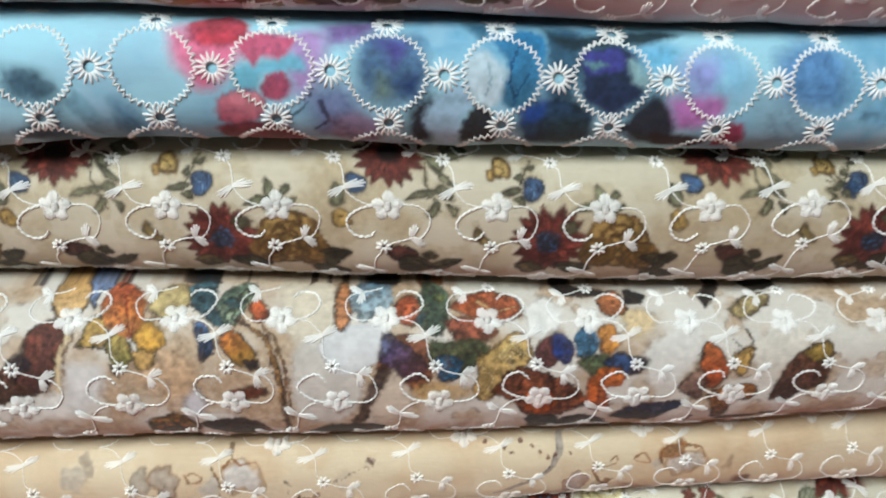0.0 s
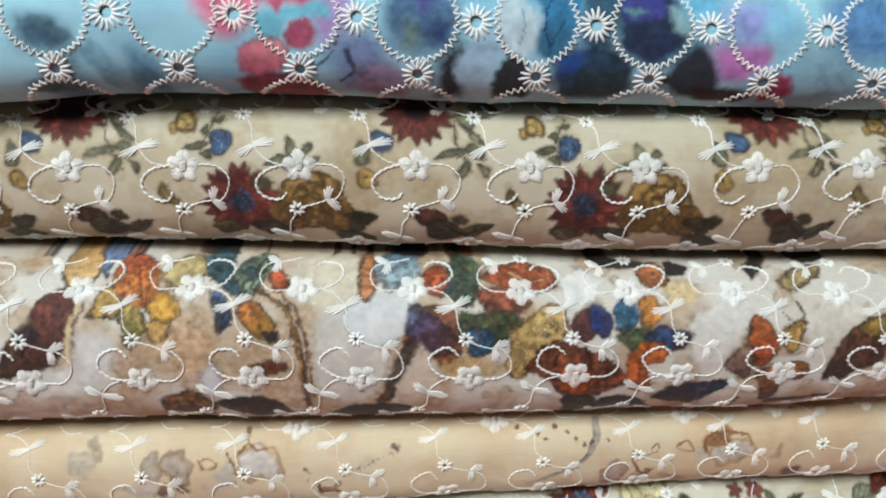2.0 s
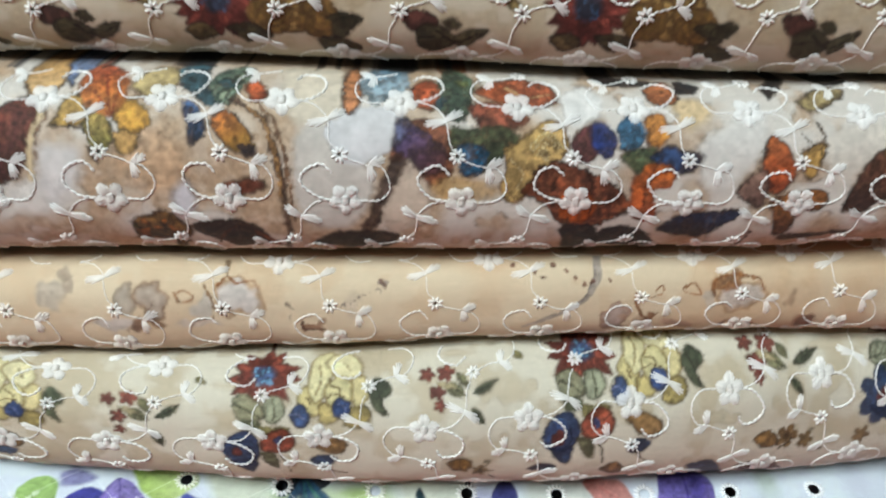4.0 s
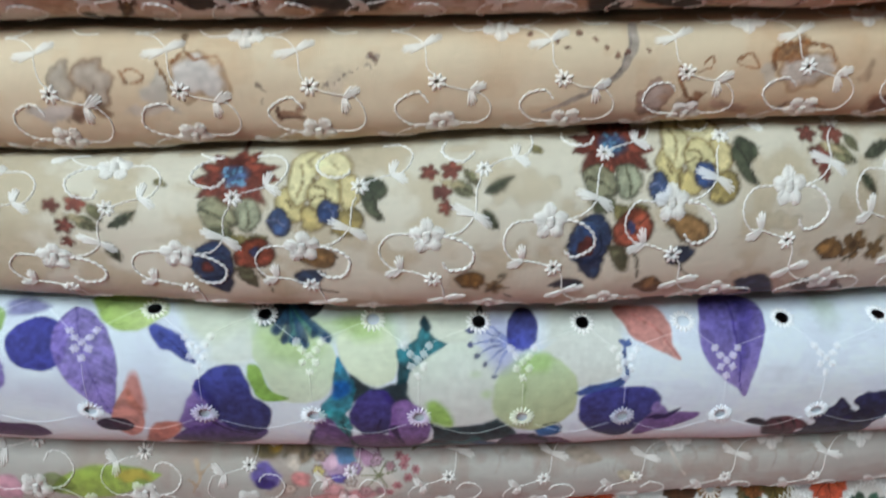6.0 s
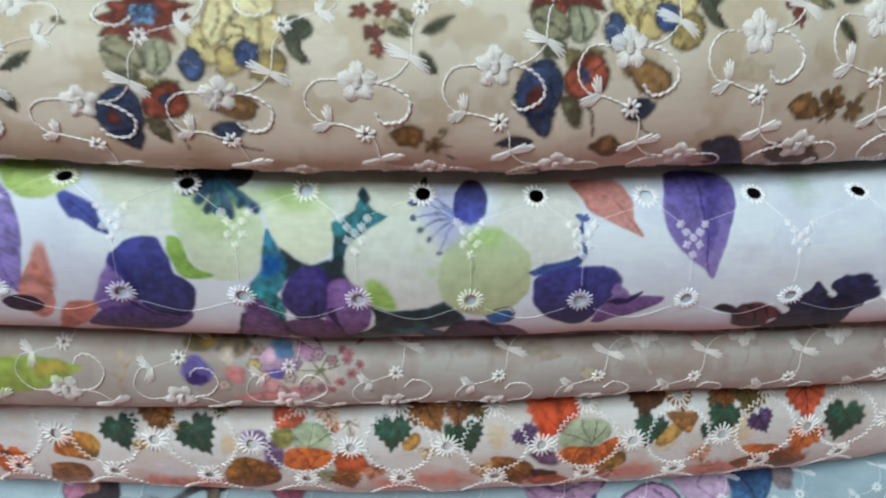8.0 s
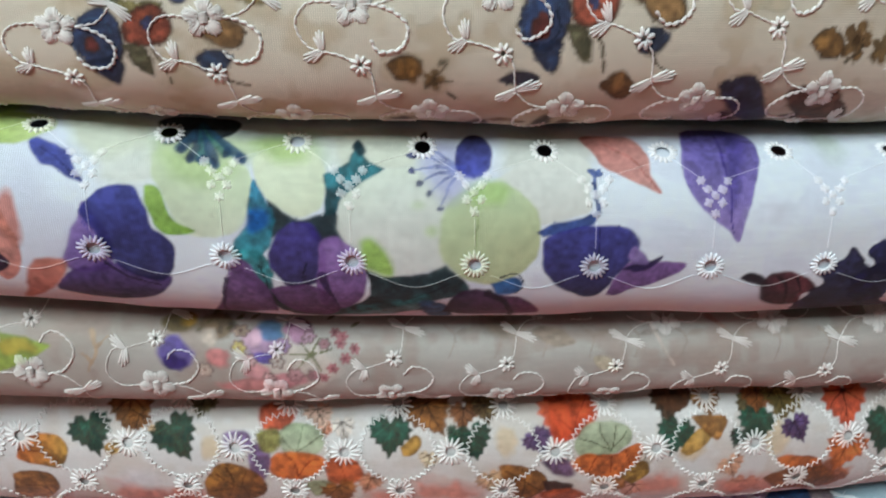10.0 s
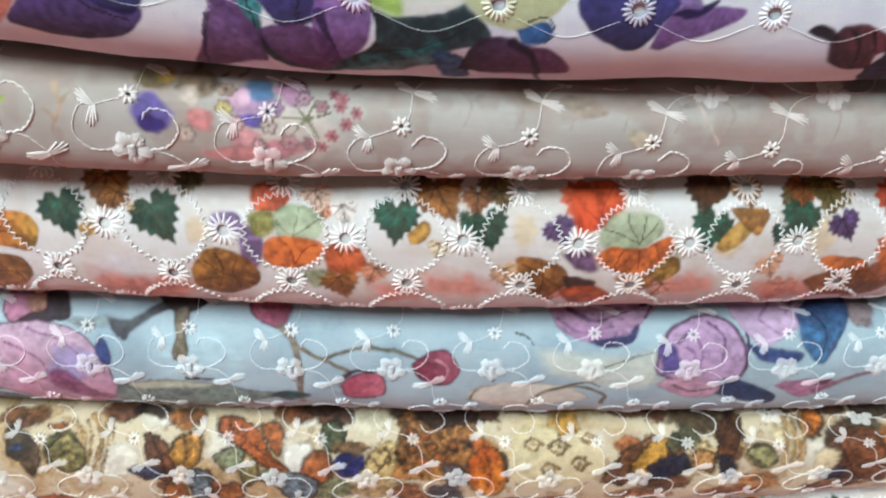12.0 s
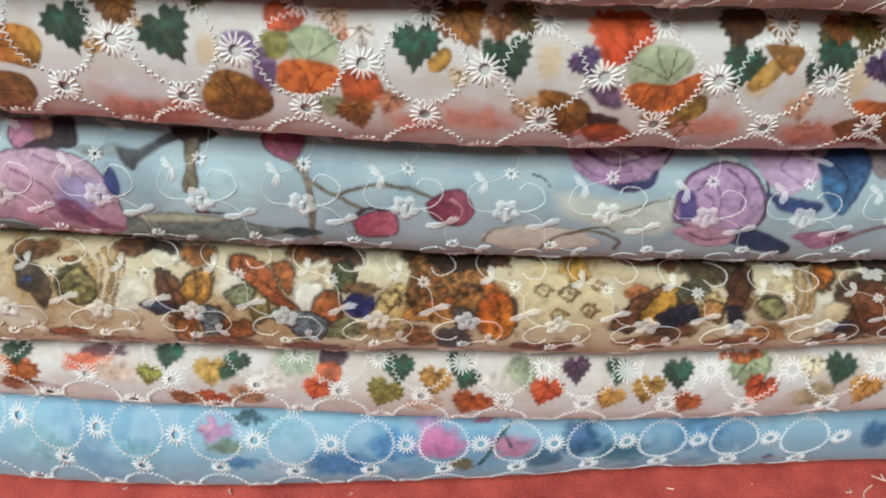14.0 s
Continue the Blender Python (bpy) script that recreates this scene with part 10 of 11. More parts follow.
pale_blue.shape([(-76.4, 14.3), (-65.2, 15.5), (-64.6, 13.4), (-73.7, 12.6)], (150, 166, 166), soft=1)
pale_blue.shape([(-65.8, 14.9), (-59.6, 15.3), (-54.2, 18.7), (-48.6, 21.4), (-48.1, 19.3), (-55.4, 15.4), (-59.6, 12.1), (-61.7, 9.8), (-64.7, 12.3)], (80, 84, 88), mottle=0.35)
pale_blue.shape([(-53.4, 21.1), (-40.8, 21.4), (-42.7, 18.5), (-47.1, 17.1), (-51.4, 18.7)], (66, 50, 46), mottle=0.4)
pale_blue.shape([(-49.2, 17.5), (-45.5, 18.6), (-46.1, 12.3), (-46.6, 5.9), (-49.9, 5.6), (-48.6, 12.2)], (152, 140, 112), mottle=0.3, rim=(110, 98, 78))
pale_blue.shape([(-30.5, 20.0), (-28.0, 21.7), (-20.1, 21.6), (-19.9, 17.5), (-22.8, 14.2), (-27.0, 15.3), (-30.0, 18.0)], (186, 92, 120), rim=(104, 48, 64), mottle=0.25)
pale_blue.blob(-27.0, 18.8, 1.4, 1.1, (214, 140, 160), soft=0.7)
pale_blue.stroke([(-22.4, 14.9), (-19.4, 11.1), (-18.3, 5.7), (-18.8, -8.6)], 1.5, (146, 130, 98), taper=False)
pale_blue.stroke([(-17.8, 9.8), (-11.3, 6.2), (-5.5, 3.2)], 1.0, (150, 136, 100), taper=False)
pale_blue.stroke([(-11.5, 6.7), (-5.6, 9.3), (1.4, 10.2), (8.4, 8.9), (12.3, 7.3)], 0.8, (128, 122, 84), taper=False)
pale_blue.shape([(-8.5, -1.5), (-4.4, 2.3), (1.3, 3.0), (3.6, -0.8), (2.6, -5.2), (-3.4, -6.8), (-7.7, -5.1)], (196, 66, 100), to=(226, 130, 150), way=-20, rim=(110, 40, 60), mottle=0.25)
pale_blue.stroke([(-7.0, 1.7), (-3.7, 3.6), (0.4, 3.3)], 1.3, (80, 40, 50))
pale_blue.shape([(10.2, 5.8), (14.0, 9.2), (18.9, 10.4), (21.6, 7.4), (22.1, 3.2), (19.2, -0.7), (14.8, -0.3), (11.3, 2.5)], (154, 44, 78), to=(206, 110, 136), way=0, rim=(96, 34, 56), mottle=0.25)
pale_blue.stroke([(16.8, 7.6), (19.1, 5.6), (18.7, 1.6)], 0.9, (232, 170, 182))
pale_blue.shape([(-68.0, -8.1), (-63.8, -2.8), (-51.9, -1.4), (-40.6, -2.2), (-30.8, -4.2), (-18.3, -5.5), (-31.6, -9.2), (-53.3, -23.3), (-65.7, -22.3)], (136, 158, 148), to=(104, 130, 120), mottle=0.3)
pale_blue.shape([(-63.8, -2.8), (-52.0, -1.6), (-40.7, -2.8), (-51.1, -4.6), (-61.5, -5.1)], (200, 208, 184), soft=1)
pale_blue.shape([(-27.0, -6.3), (-22.1, -4.2), (-16.1, -5.6), (-22.6, -8.2)], (46, 92, 92))
pale_blue.stroke([(-47.5, -0.6), (-40.7, -0.9)], 1.2, (84, 60, 60))
pale_blue.shape([(24.9, -6.0), (27.2, -1.3), (37.3, 0.2), (46.1, -0.3), (52.2, -1.8), (55.9, -5.3), (45.7, -9.4), (32.3, -10.3)], (220, 216, 202), mottle=0.12)
pale_blue.stroke([(25.3, -6.5), (26.9, -2.0), (31.5, -0.6)], 0.7, (150, 140, 100))
pale_blue.stroke([(40.4, -9.3), (45.0, -3.2), (53.5, -0.7), (60.1, -3.3), (59.9, -7.6)], 0.9, (146, 138, 96), taper=False)
pale_blue.stroke([(46.4, -2.6), (54.7, 0.9), (59.2, 0.1)], 0.9, (120, 110, 76))
pale_blue.stroke([(37.0, 15.6), (40.1, 14.2), (41.4, 12.1)], 0.6, (90, 120, 110))
pale_blue.stroke([(59.8, 6.6), (66.8, 9.4), (73.2, 11.0)], 0.6, (150, 150, 110))
pale_blue.shape([(45.9, 23.9), (54.3, 25.9), (64.6, 26.5), (74.1, 26.6), (71.7, 21.6), (67.5, 17.0), (60.8, 13.8), (53.6, 13.8), (47.7, 17.5)], (206, 166, 194), to=(170, 128, 168), mottle=0.3)
pale_blue.stroke([(51.2, 23.3), (57.3, 19.4), (67.1, 23.1)], 1.5, (120, 88, 130))
pale_blue.stroke([(48.1, 20.0), (53.6, 16.0), (62.3, 17.6)], 0.7, (150, 110, 150))
pale_blue.shape([(55.5, 13.5), (65.1, 15.4), (69.2, 19.1), (66.8, 13.7), (59.4, 12.0)], (62, 62, 122), mottle=0.3)
pale_blue.stroke([(70.3, 25.0), (73.5, 26.5), (70.5, 20.8)], 1.1, (90, 60, 80))
pale_blue.shape([(73.6, 4.2), (73.7, 11.3), (76.8, 17.7), (83.7, 21.6), (90.5, 22.1), (95.5, 17.1), (97.4, 10.7), (96.3, 3.1), (89.3, -0.4), (80.1, 0.4)], (196, 160, 198), rim=(116, 84, 120), rim_w=1.0, mottle=0.25)
pale_blue.shape([(73.7, 12.1), (77.6, 13.0), (79.2, 6.2), (75.3, 4.3)], (104, 94, 166), soft=1)
pale_blue.stroke([(78.9, 14.3), (82.3, 16.7), (85.0, 11.8), (84.5, 5.3)], 0.9, (140, 100, 152))
pale_blue.stroke([(87.2, 19.9), (91.2, 15.3), (90.7, 7.0)], 0.8, (150, 110, 160))
pale_blue.stroke([(95.5, 25.2), (97.5, 15.6), (96.9, 6.4)], 1.2, (100, 70, 104))
pale_blue.stroke([(81.1, 12.4), (83.1, 10.2), (82.0, 5.8)], 0.8, (160, 120, 170))
pale_blue.shape([(93.0, 26.5), (111.9, 29.4), (113.8, 23.6), (109.6, 17.4), (102.0, 13.0), (97.2, 16.9), (94.1, 22.2)], (206, 176, 208), mottle=0.2)
pale_blue.stroke([(105.2, 27.3), (101.7, 20.9), (106.5, 16.0)], 0.8, (160, 120, 166))
pale_blue.stroke([(111.7, 28.4), (108.9, 23.3)], 0.9, (150, 110, 160))
pale_blue.shape([(111.6, 23.1), (118.4, 30.2), (126.3, 29.8), (126.0, 22.3), (121.8, 14.5), (117.7, 7.7), (113.3, 11.1), (111.5, 17.0)], (34, 76, 134), to=(70, 132, 180), way=-70, mottle=0.35)
pale_blue.stroke([(115.9, 23.7), (118.7, 18.1), (117.4, 9.7)], 0.8, (24, 56, 104))
pale_blue.shape([(96.8, 13.1), (103.5, 12.6), (111.9, 10.9), (110.0, 8.1), (101.0, 8.8)], (60, 80, 140), mottle=0.3)
pale_blue.shape([(89.1, 0.7), (94.6, 2.7), (106.7, -4.1), (105.4, -8.3), (97.0, -6.1), (89.3, -2.7)], (34, 70, 118), mottle=0.3)
pale_blue.shape([(73.7, 0.4), (79.6, 2.9), (90.8, -0.1), (87.6, -5.4), (77.8, -3.1)], (210, 166, 190), mottle=0.2)
pale_blue.stroke([(78.7, -0.1), (83.7, -2.3), (89.5, -1.1)], 1.0, (150, 90, 120))
pale_blue.shape([(105.7, -0.3), (112.8, 2.4), (121.7, 1.3), (113.9, -5.6)], (196, 136, 172), mottle=0.25)
pale_blue.stroke([(117.6, -2.8), (125.5, 2.1), (134.3, 4.5)], 1.9, (160, 112, 124))
pale_blue.blob(117.9, 1.2, 3.0, 1.4, (130, 80, 100))
pale_blue.outline((90, 70, 90), 0.2, 0.08)
pale_blue.web((110, 70, 110), 1, 0.015, 0.4, 0.42)
vine_rows(pale_blue, -71.9, 2.5, 82.0, 5.7, 6, -1, -1, 0.48, (-2, -1, 0, 1, 2), False, 0.62)
pale_blue.build()
brown = Piece("brown", (0.8594, -0.0034, -0.0016, 0.0012), (0.8202, -0.0029, 0.0043, 0.0029), (0.1996, -0.0010, 0.0005),
    (224, 208, 176), "cream cotton with dense brown and orange leaf print, embroidered, folded", 11, step=0.42, span=(-122, 153), rough=0.6, grainy=1.2)
brown.wash((204, 168, 112), 0.5, 0.68, 0, 0.75)
brown.wash((176, 128, 76), 0.6, 0.78, 1, 0.7)
brown.wash((232, 222, 200), 0.56, 0.74, 1, 0.6)
brown.wash((196, 156, 96), 0.6, 0.74, 2, 0.5)
brown.blob(-71.2, 10.3, 6.3, 6.0, (230, 224, 206), soft=0.5, wob=0.9, alpha=0.92, mottle=0.1)
brown.blob(-42.8, 14.2, 6.2, 7.4, (230, 224, 206), soft=0.5, wob=0.9, alpha=0.92, mottle=0.1)
brown.blob(-23.0, 11.6, 5.3, 6.4, (230, 224, 206), soft=0.5, wob=0.9, alpha=0.92, mottle=0.1)
brown.blob(-60.7, 22.0, 6.2, 2.9, (230, 224, 206), soft=0.5, wob=0.9, alpha=0.92, mottle=0.1)
brown.blob(-7.5, 21.2, 5.3, 3.0, (230, 224, 206), soft=0.5, wob=0.9, alpha=0.92, mottle=0.1)
brown.blob(-20.1, 21.2, 4.7, 2.6, (230, 224, 206), soft=0.5, wob=0.9, alpha=0.92, mottle=0.1)
brown.blob(-104.2, 1.3, 6.4, 5.0, (230, 224, 206), soft=0.5, wob=0.9, alpha=0.92, mottle=0.1)
brown.blob(124.5, 10.7, 7.0, 8.6, (230, 224, 206), soft=0.5, wob=0.9, alpha=0.92, mottle=0.1)
brown.blob(49.5, 22.1, 8.0, 3.6, (230, 224, 206), soft=0.5, wob=0.9, alpha=0.92, mottle=0.1)
brown.blob(58.8, 14.0, 5.4, 6.7, (230, 224, 206), soft=0.5, wob=0.9, alpha=0.92, mottle=0.1)
brown.blob(-98.3, 23.6, 7.8, 3.8, (140, 86, 48), soft=0.2, wob=0.9, alpha=0.92, mottle=0.55)
brown.blob(-70.4, 24.4, 6.2, 3.7, (120, 66, 40), soft=0.2, wob=0.9, alpha=0.92, mottle=0.55)
brown.blob(-62.7, 24.8, 6.2, 2.4, (56, 40, 34), soft=0.2, wob=0.9, alpha=0.92, mottle=0.55)
brown.blob(-53.0, 22.7, 5.6, 3.7, (166, 100, 44), soft=0.2, wob=0.9, alpha=0.92, mottle=0.55)
brown.blob(-23.5, 24.5, 6.3, 4.6, (150, 84, 40), soft=0.2, wob=0.9, alpha=0.92, mottle=0.55)
brown.blob(-12.3, 22.8, 5.6, 4.2, (110, 60, 34), soft=0.2, wob=0.9, alpha=0.92, mottle=0.55)
brown.blob(-15.6, 24.8, 6.3, 2.5, (70, 40, 30), soft=0.2, wob=0.9, alpha=0.92, mottle=0.55)
brown.blob(8.2, 24.3, 4.8, 4.0, (90, 50, 40), soft=0.2, wob=0.9, alpha=0.92, mottle=0.55)
brown.blob(17.7, 23.3, 9.5, 4.2, (60, 42, 34), soft=0.2, wob=0.9, alpha=0.92, mottle=0.55)
brown.blob(28.8, 23.0, 6.4, 2.9, (110, 62, 34), soft=0.2, wob=0.9, alpha=0.92, mottle=0.55)
brown.blob(70.7, 25.3, 7.1, 3.4, (150, 96, 60), soft=0.2, wob=0.9, alpha=0.92, mottle=0.55)
brown.blob(78.6, 24.4, 3.2, 3.4, (120, 56, 36), soft=0.2, wob=0.9, alpha=0.92, mottle=0.55)
brown.blob(91.5, 24.5, 11.4, 7.2, (84, 66, 42), soft=0.2, wob=0.9, alpha=0.92, mottle=0.55)
brown.blob(114.9, 28.0, 9.8, 3.5, (110, 64, 36), soft=0.2, wob=0.9, alpha=0.92, mottle=0.55)
brown.blob(128.2, 29.7, 6.6, 4.7, (90, 50, 30), soft=0.2, wob=0.9, alpha=0.92, mottle=0.55)
brown.blob(140.8, 28.9, 6.6, 4.2, (60, 44, 34), soft=0.2, wob=0.9, alpha=0.92, mottle=0.55)
brown.blob(41.8, 25.5, 6.5, 2.5, (120, 80, 50), soft=0.2, wob=0.9, alpha=0.92, mottle=0.55)
brown.blob(-99.1, 13.6, 2.0, 2.1, (44, 80, 120), soft=0.2, wob=0.9, alpha=0.92, mottle=0.55)
brown.blob(-86.4, 13.0, 5.2, 5.1, (156, 146, 84), soft=0.2, wob=0.9, alpha=0.92, mottle=0.55, rim=(96, 104, 64))
brown.blob(-89.1, 20.3, 2.8, 1.6, (206, 120, 56), soft=0.2, wob=0.9, alpha=0.92, mottle=0.55)
brown.stroke([(-83.9, 21.6), (-80.3, 16.7), (-82.0, 10.0)], 1.2, (206, 166, 96))
brown.stroke([(-78.8, 23.6), (-75.6, 16.8), (-76.6, 10.1)], 1.2, (196, 156, 84))
brown.stroke([(-73.8, 21.9), (-72.5, 15.1)], 0.9, (206, 166, 96))
brown.blob(-49.5, 3.3, 3.8, 4.4, (110, 130, 146), soft=0.2, wob=0.9, alpha=0.92, mottle=0.55, rim=(58, 52, 40))
brown.blob(-58.0, 0.1, 3.8, 2.9, (160, 90, 44), soft=0.2, wob=0.9, alpha=0.92, mottle=0.55)
brown.blob(-44.9, -2.5, 6.5, 5.2, (196, 110, 54), soft=0.2, wob=0.9, alpha=0.92, mottle=0.55)
brown.blob(-92.1, -5.9, 6.5, 2.8, (180, 92, 44), soft=0.2, wob=0.9, alpha=0.92, mottle=0.55)
brown.blob(-29.7, 4.1, 4.1, 3.4, (120, 140, 120), soft=0.2, wob=0.9, alpha=0.92, mottle=0.55)
brown.blob(-16.9, 7.4, 5.4, 4.9, (180, 106, 54), soft=0.2, wob=0.9, alpha=0.92, mottle=0.55, rim=(58, 52, 40))
brown.blob(-16.1, 9.3, 2.8, 2.4, (214, 124, 54), soft=0.2, wob=0.9, alpha=0.92, mottle=0.55)
brown.blob(-7.5, 8.7, 4.7, 4.6, (56, 66, 140), soft=0.2, wob=0.9, alpha=0.92, mottle=0.55)
brown.blob(-12.4, 16.6, 3.1, 4.2, (110, 124, 84), soft=0.2, wob=0.9, alpha=0.92, mottle=0.55, rim=(58, 52, 40))
brown.blob(-23.0, 0.3, 4.8, 5.8, (100, 120, 140), soft=0.2, wob=0.9, alpha=0.92, mottle=0.55, rim=(58, 52, 40))
brown.blob(-14.2, 0.2, 7.0, 4.7, (130, 140, 100), soft=0.2, wob=0.9, alpha=0.92, mottle=0.55)
brown.blob(-7.4, 13.6, 5.6, 1.9, (150, 110, 70), soft=0.2, wob=0.9, alpha=0.92, mottle=0.55)
brown.stroke([(-5.1, 7.9), (-1.1, 12.2), (2.8, 14.2), (3.9, 12.3), (0.4, 8.0), (0.3, 1.9)], 1.1, (110, 84, 48))
brown.stroke([(-2.7, 8.8), (0.4, 11.0)], 0.8, (214, 180, 110))
brown.blob(9.1, 8.3, 8.8, 6.1, (206, 140, 72), soft=0.2, wob=0.9, alpha=0.92, mottle=0.55)
brown.blob(7.5, 12.5, 6.9, 4.2, (170, 150, 96), soft=0.2, wob=0.9, alpha=0.92, mottle=0.55)
brown.blob(14.5, 12.7, 4.7, 3.1, (120, 120, 84), soft=0.2, wob=0.9, alpha=0.92, mottle=0.55)
brown.blob(14.6, 5.7, 6.4, 4.3, (206, 150, 80), soft=0.2, wob=0.9, alpha=0.92, mottle=0.55)
brown.blob(0.2, -0.4, 9.7, 3.9, (206, 176, 120), soft=0.2, wob=0.9, alpha=0.92, mottle=0.55)
brown.blob(20.0, 15.2, 6.9, 7.8, (206, 118, 54), soft=0.2, wob=0.9, alpha=0.92, mottle=0.55)
brown.blob(16.1, 16.6, 4.7, 6.2, (200, 130, 60), soft=0.2, wob=0.9, alpha=0.92, mottle=0.55)
brown.blob(30.4, 8.0, 5.7, 9.7, (226, 144, 46), soft=0.2, wob=0.9, alpha=0.92, mottle=0.55)
brown.blob(28.7, 12.3, 3.8, 4.8, (220, 116, 44), soft=0.2, wob=0.9, alpha=0.92, mottle=0.55)
brown.blob(24.2, 6.0, 3.5, 5.2, (110, 90, 84), soft=0.2, wob=0.9, alpha=0.92, mottle=0.55)
brown.stroke([(34.3, 12.5), (35.8, 8.2), (34.2, 3.1), (34.0, -3.0)], 1.3, (66, 66, 48))
brown.blob(18.1, -5.0, 5.6, 6.1, (70, 74, 90), soft=0.2, wob=0.9, alpha=0.92, mottle=0.55)
brown.blob(8.3, -3.9, 6.5, 5.5, (176, 110, 64), soft=0.2, wob=0.9, alpha=0.92, mottle=0.55)
brown.blob(46.9, 14.4, 13.3, 10.4, (226, 206, 158), soft=0.4, wob=0.9, alpha=0.92, mottle=0.2)
brown.blob(50.2, 20.4, 3.8, 5.4, (206, 156, 64), soft=0.5, wob=0.9, alpha=0.92, mottle=0.55)
brown.stroke([(49.6, 14.6), (48.5, 17.2), (45.8, 18.0), (43.3, 16.5), (42.7, 13.8), (44.3, 11.3), (47.1, 10.9), (49.2, 12.8)], 0.8, (186, 146, 88), taper=False)
brown.stroke([(48.0, 14.6), (47.4, 16.0), (45.9, 16.4), (44.6, 15.6), (44.2, 14.0), (45.1, 12.8), (46.6, 12.5), (47.8, 13.6)], 0.8, (186, 146, 88), taper=False)
brown.stroke([(57.0, 6.9), (56.0, 9.1), (54.0, 9.8), (52.3, 8.6), (52.0, 6.2), (53.4, 3.9), (55.5, 3.5), (56.9, 5.3)], 0.8, (186, 146, 88), taper=False)
brown.stroke([(47.9, 6.7), (47.0, 8.6), (45.3, 9.2), (43.8, 8.2), (43.5, 6.0), (44.7, 4.1), (46.5, 3.8), (47.8, 5.3)], 0.8, (186, 146, 88), taper=False)
brown.stroke([(58.5, 14.0), (57.6, 16.1), (55.4, 16.8), (53.4, 15.7), (52.8, 13.4), (54.2, 11.4), (56.5, 11.0), (58.2, 12.6)], 0.8, (186, 146, 88), taper=False)
brown.stroke([(41.9, 8.4), (41.2, 9.9), (39.7, 10.4), (38.4, 9.6), (38.1, 7.9), (39.1, 6.4), (40.6, 6.1), (41.7, 7.3)], 0.8, (186, 146, 88), taper=False)
brown.blob(73.5, 8.8, 6.1, 4.6, (210, 160, 70), soft=0.2, wob=0.9, alpha=0.92, mottle=0.55)
brown.blob(69.9, 14.4, 4.1, 3.3, (206, 120, 60), soft=0.2, wob=0.9, alpha=0.92, mottle=0.55)
brown.blob(82.3, 8.9, 6.0, 4.3, (56, 66, 82), soft=0.2, wob=0.9, alpha=0.92, mottle=0.55, rim=(58, 52, 40))
brown.blob(81.1, 13.3, 4.7, 2.1, (190, 110, 70), soft=0.2, wob=0.9, alpha=0.92, mottle=0.55)
brown.blob(81.0, 1.5, 8.2, 4.6, (130, 80, 50), soft=0.2, wob=0.9, alpha=0.92, mottle=0.55)
brown.blob(90.9, 10.4, 4.2, 5.5, (220, 190, 136), soft=0.2, wob=0.9, alpha=0.92, mottle=0.55)
brown.blob(86.7, 16.7, 4.2, 3.8, (90, 96, 70), soft=0.2, wob=0.9, alpha=0.92, mottle=0.55)
brown.blob(98.7, 15.2, 4.8, 8.3, (130, 78, 40), soft=0.2, wob=0.9, alpha=0.92, mottle=0.55)
brown.blob(98.4, 6.3, 3.2, 4.5, (50, 58, 74), soft=0.2, wob=0.9, alpha=0.92, mottle=0.55)
brown.blob(107.7, 10.6, 4.2, 4.4, (150, 150, 106), soft=0.2, wob=0.9, alpha=0.92, mottle=0.55, rim=(58, 52, 40))
brown.blob(107.3, -0.3, 6.6, 4.5, (190, 130, 76), soft=0.2, wob=0.9, alpha=0.92, mottle=0.55)
brown.stroke([(101.9, 15.3), (104.9, 7.4), (109.5, 1.0)], 1.0, (206, 176, 120))
brown.stroke([(114.0, 23.9), (117.9, 15.8), (117.8, 7.4)], 1.3, (206, 160, 90))
brown.stroke([(121.0, 26.5), (119.6, 17.7), (117.4, 9.6)], 1.0, (160, 110, 60))
brown.blob(122.6, 22.5, 3.3, 5.7, (206, 116, 50), soft=0.2, wob=0.9, alpha=0.92, mottle=0.55, rim=(58, 52, 40))
brown.blob(113.4, 19.5, 4.2, 5.3, (220, 200, 160), soft=0.5, wob=0.9, alpha=0.92, mottle=0.55)
brown.blob(134.1, 10.7, 8.7, 13.6, (120, 76, 54), soft=0.2, wob=0.9, alpha=0.92, mottle=0.55, rim=(58, 52, 40))
brown.blob(137.5, 20.8, 4.8, 7.0, (90, 84, 60), soft=0.2, wob=0.9, alpha=0.92, mottle=0.55)
brown.blob(127.8, 1.7, 4.3, 4.5, (50, 60, 90), soft=0.2, wob=0.9, alpha=0.92, mottle=0.55)
brown.blob(145.2, 11.8, 6.5, 11.8, (200, 120, 54), soft=0.2, wob=0.9, alpha=0.92, mottle=0.55)
brown.blob(44.6, -7.5, 9.9, 3.4, (144, 66, 42), soft=0.2, wob=0.9, alpha=0.92, mottle=0.55)
brown.blob(-47.7, -9.1, 11.7, 3.4, (150, 84, 48), soft=0.2, wob=0.9, alpha=0.92, mottle=0.55)
brown.blob(-21.6, -10.1, 10.0, 3.4, (150, 70, 44), soft=0.2, wob=0.9, alpha=0.92, mottle=0.55)
brown.blob(74.0, -5.0, 9.9, 3.4, (176, 116, 76), soft=0.2, wob=0.9, alpha=0.92, mottle=0.55)
brown.blob(100.2, -4.7, 9.9, 3.4, (170, 100, 60), soft=0.2, wob=0.9, alpha=0.92, mottle=0.55)
brown.blob(-80.5, -9.9, 11.6, 2.8, (196, 150, 110), soft=0.2, wob=0.9, alpha=0.92, mottle=0.55)
brown.blob(129.7, -5.3, 10.2, 2.9, (150, 84, 50), soft=0.2, wob=0.9, alpha=0.92, mottle=0.55)
brown.blob(1.4, -14.3, 10.1, 2.9, (130, 64, 44), soft=0.2, wob=0.9, alpha=0.92, mottle=0.55)
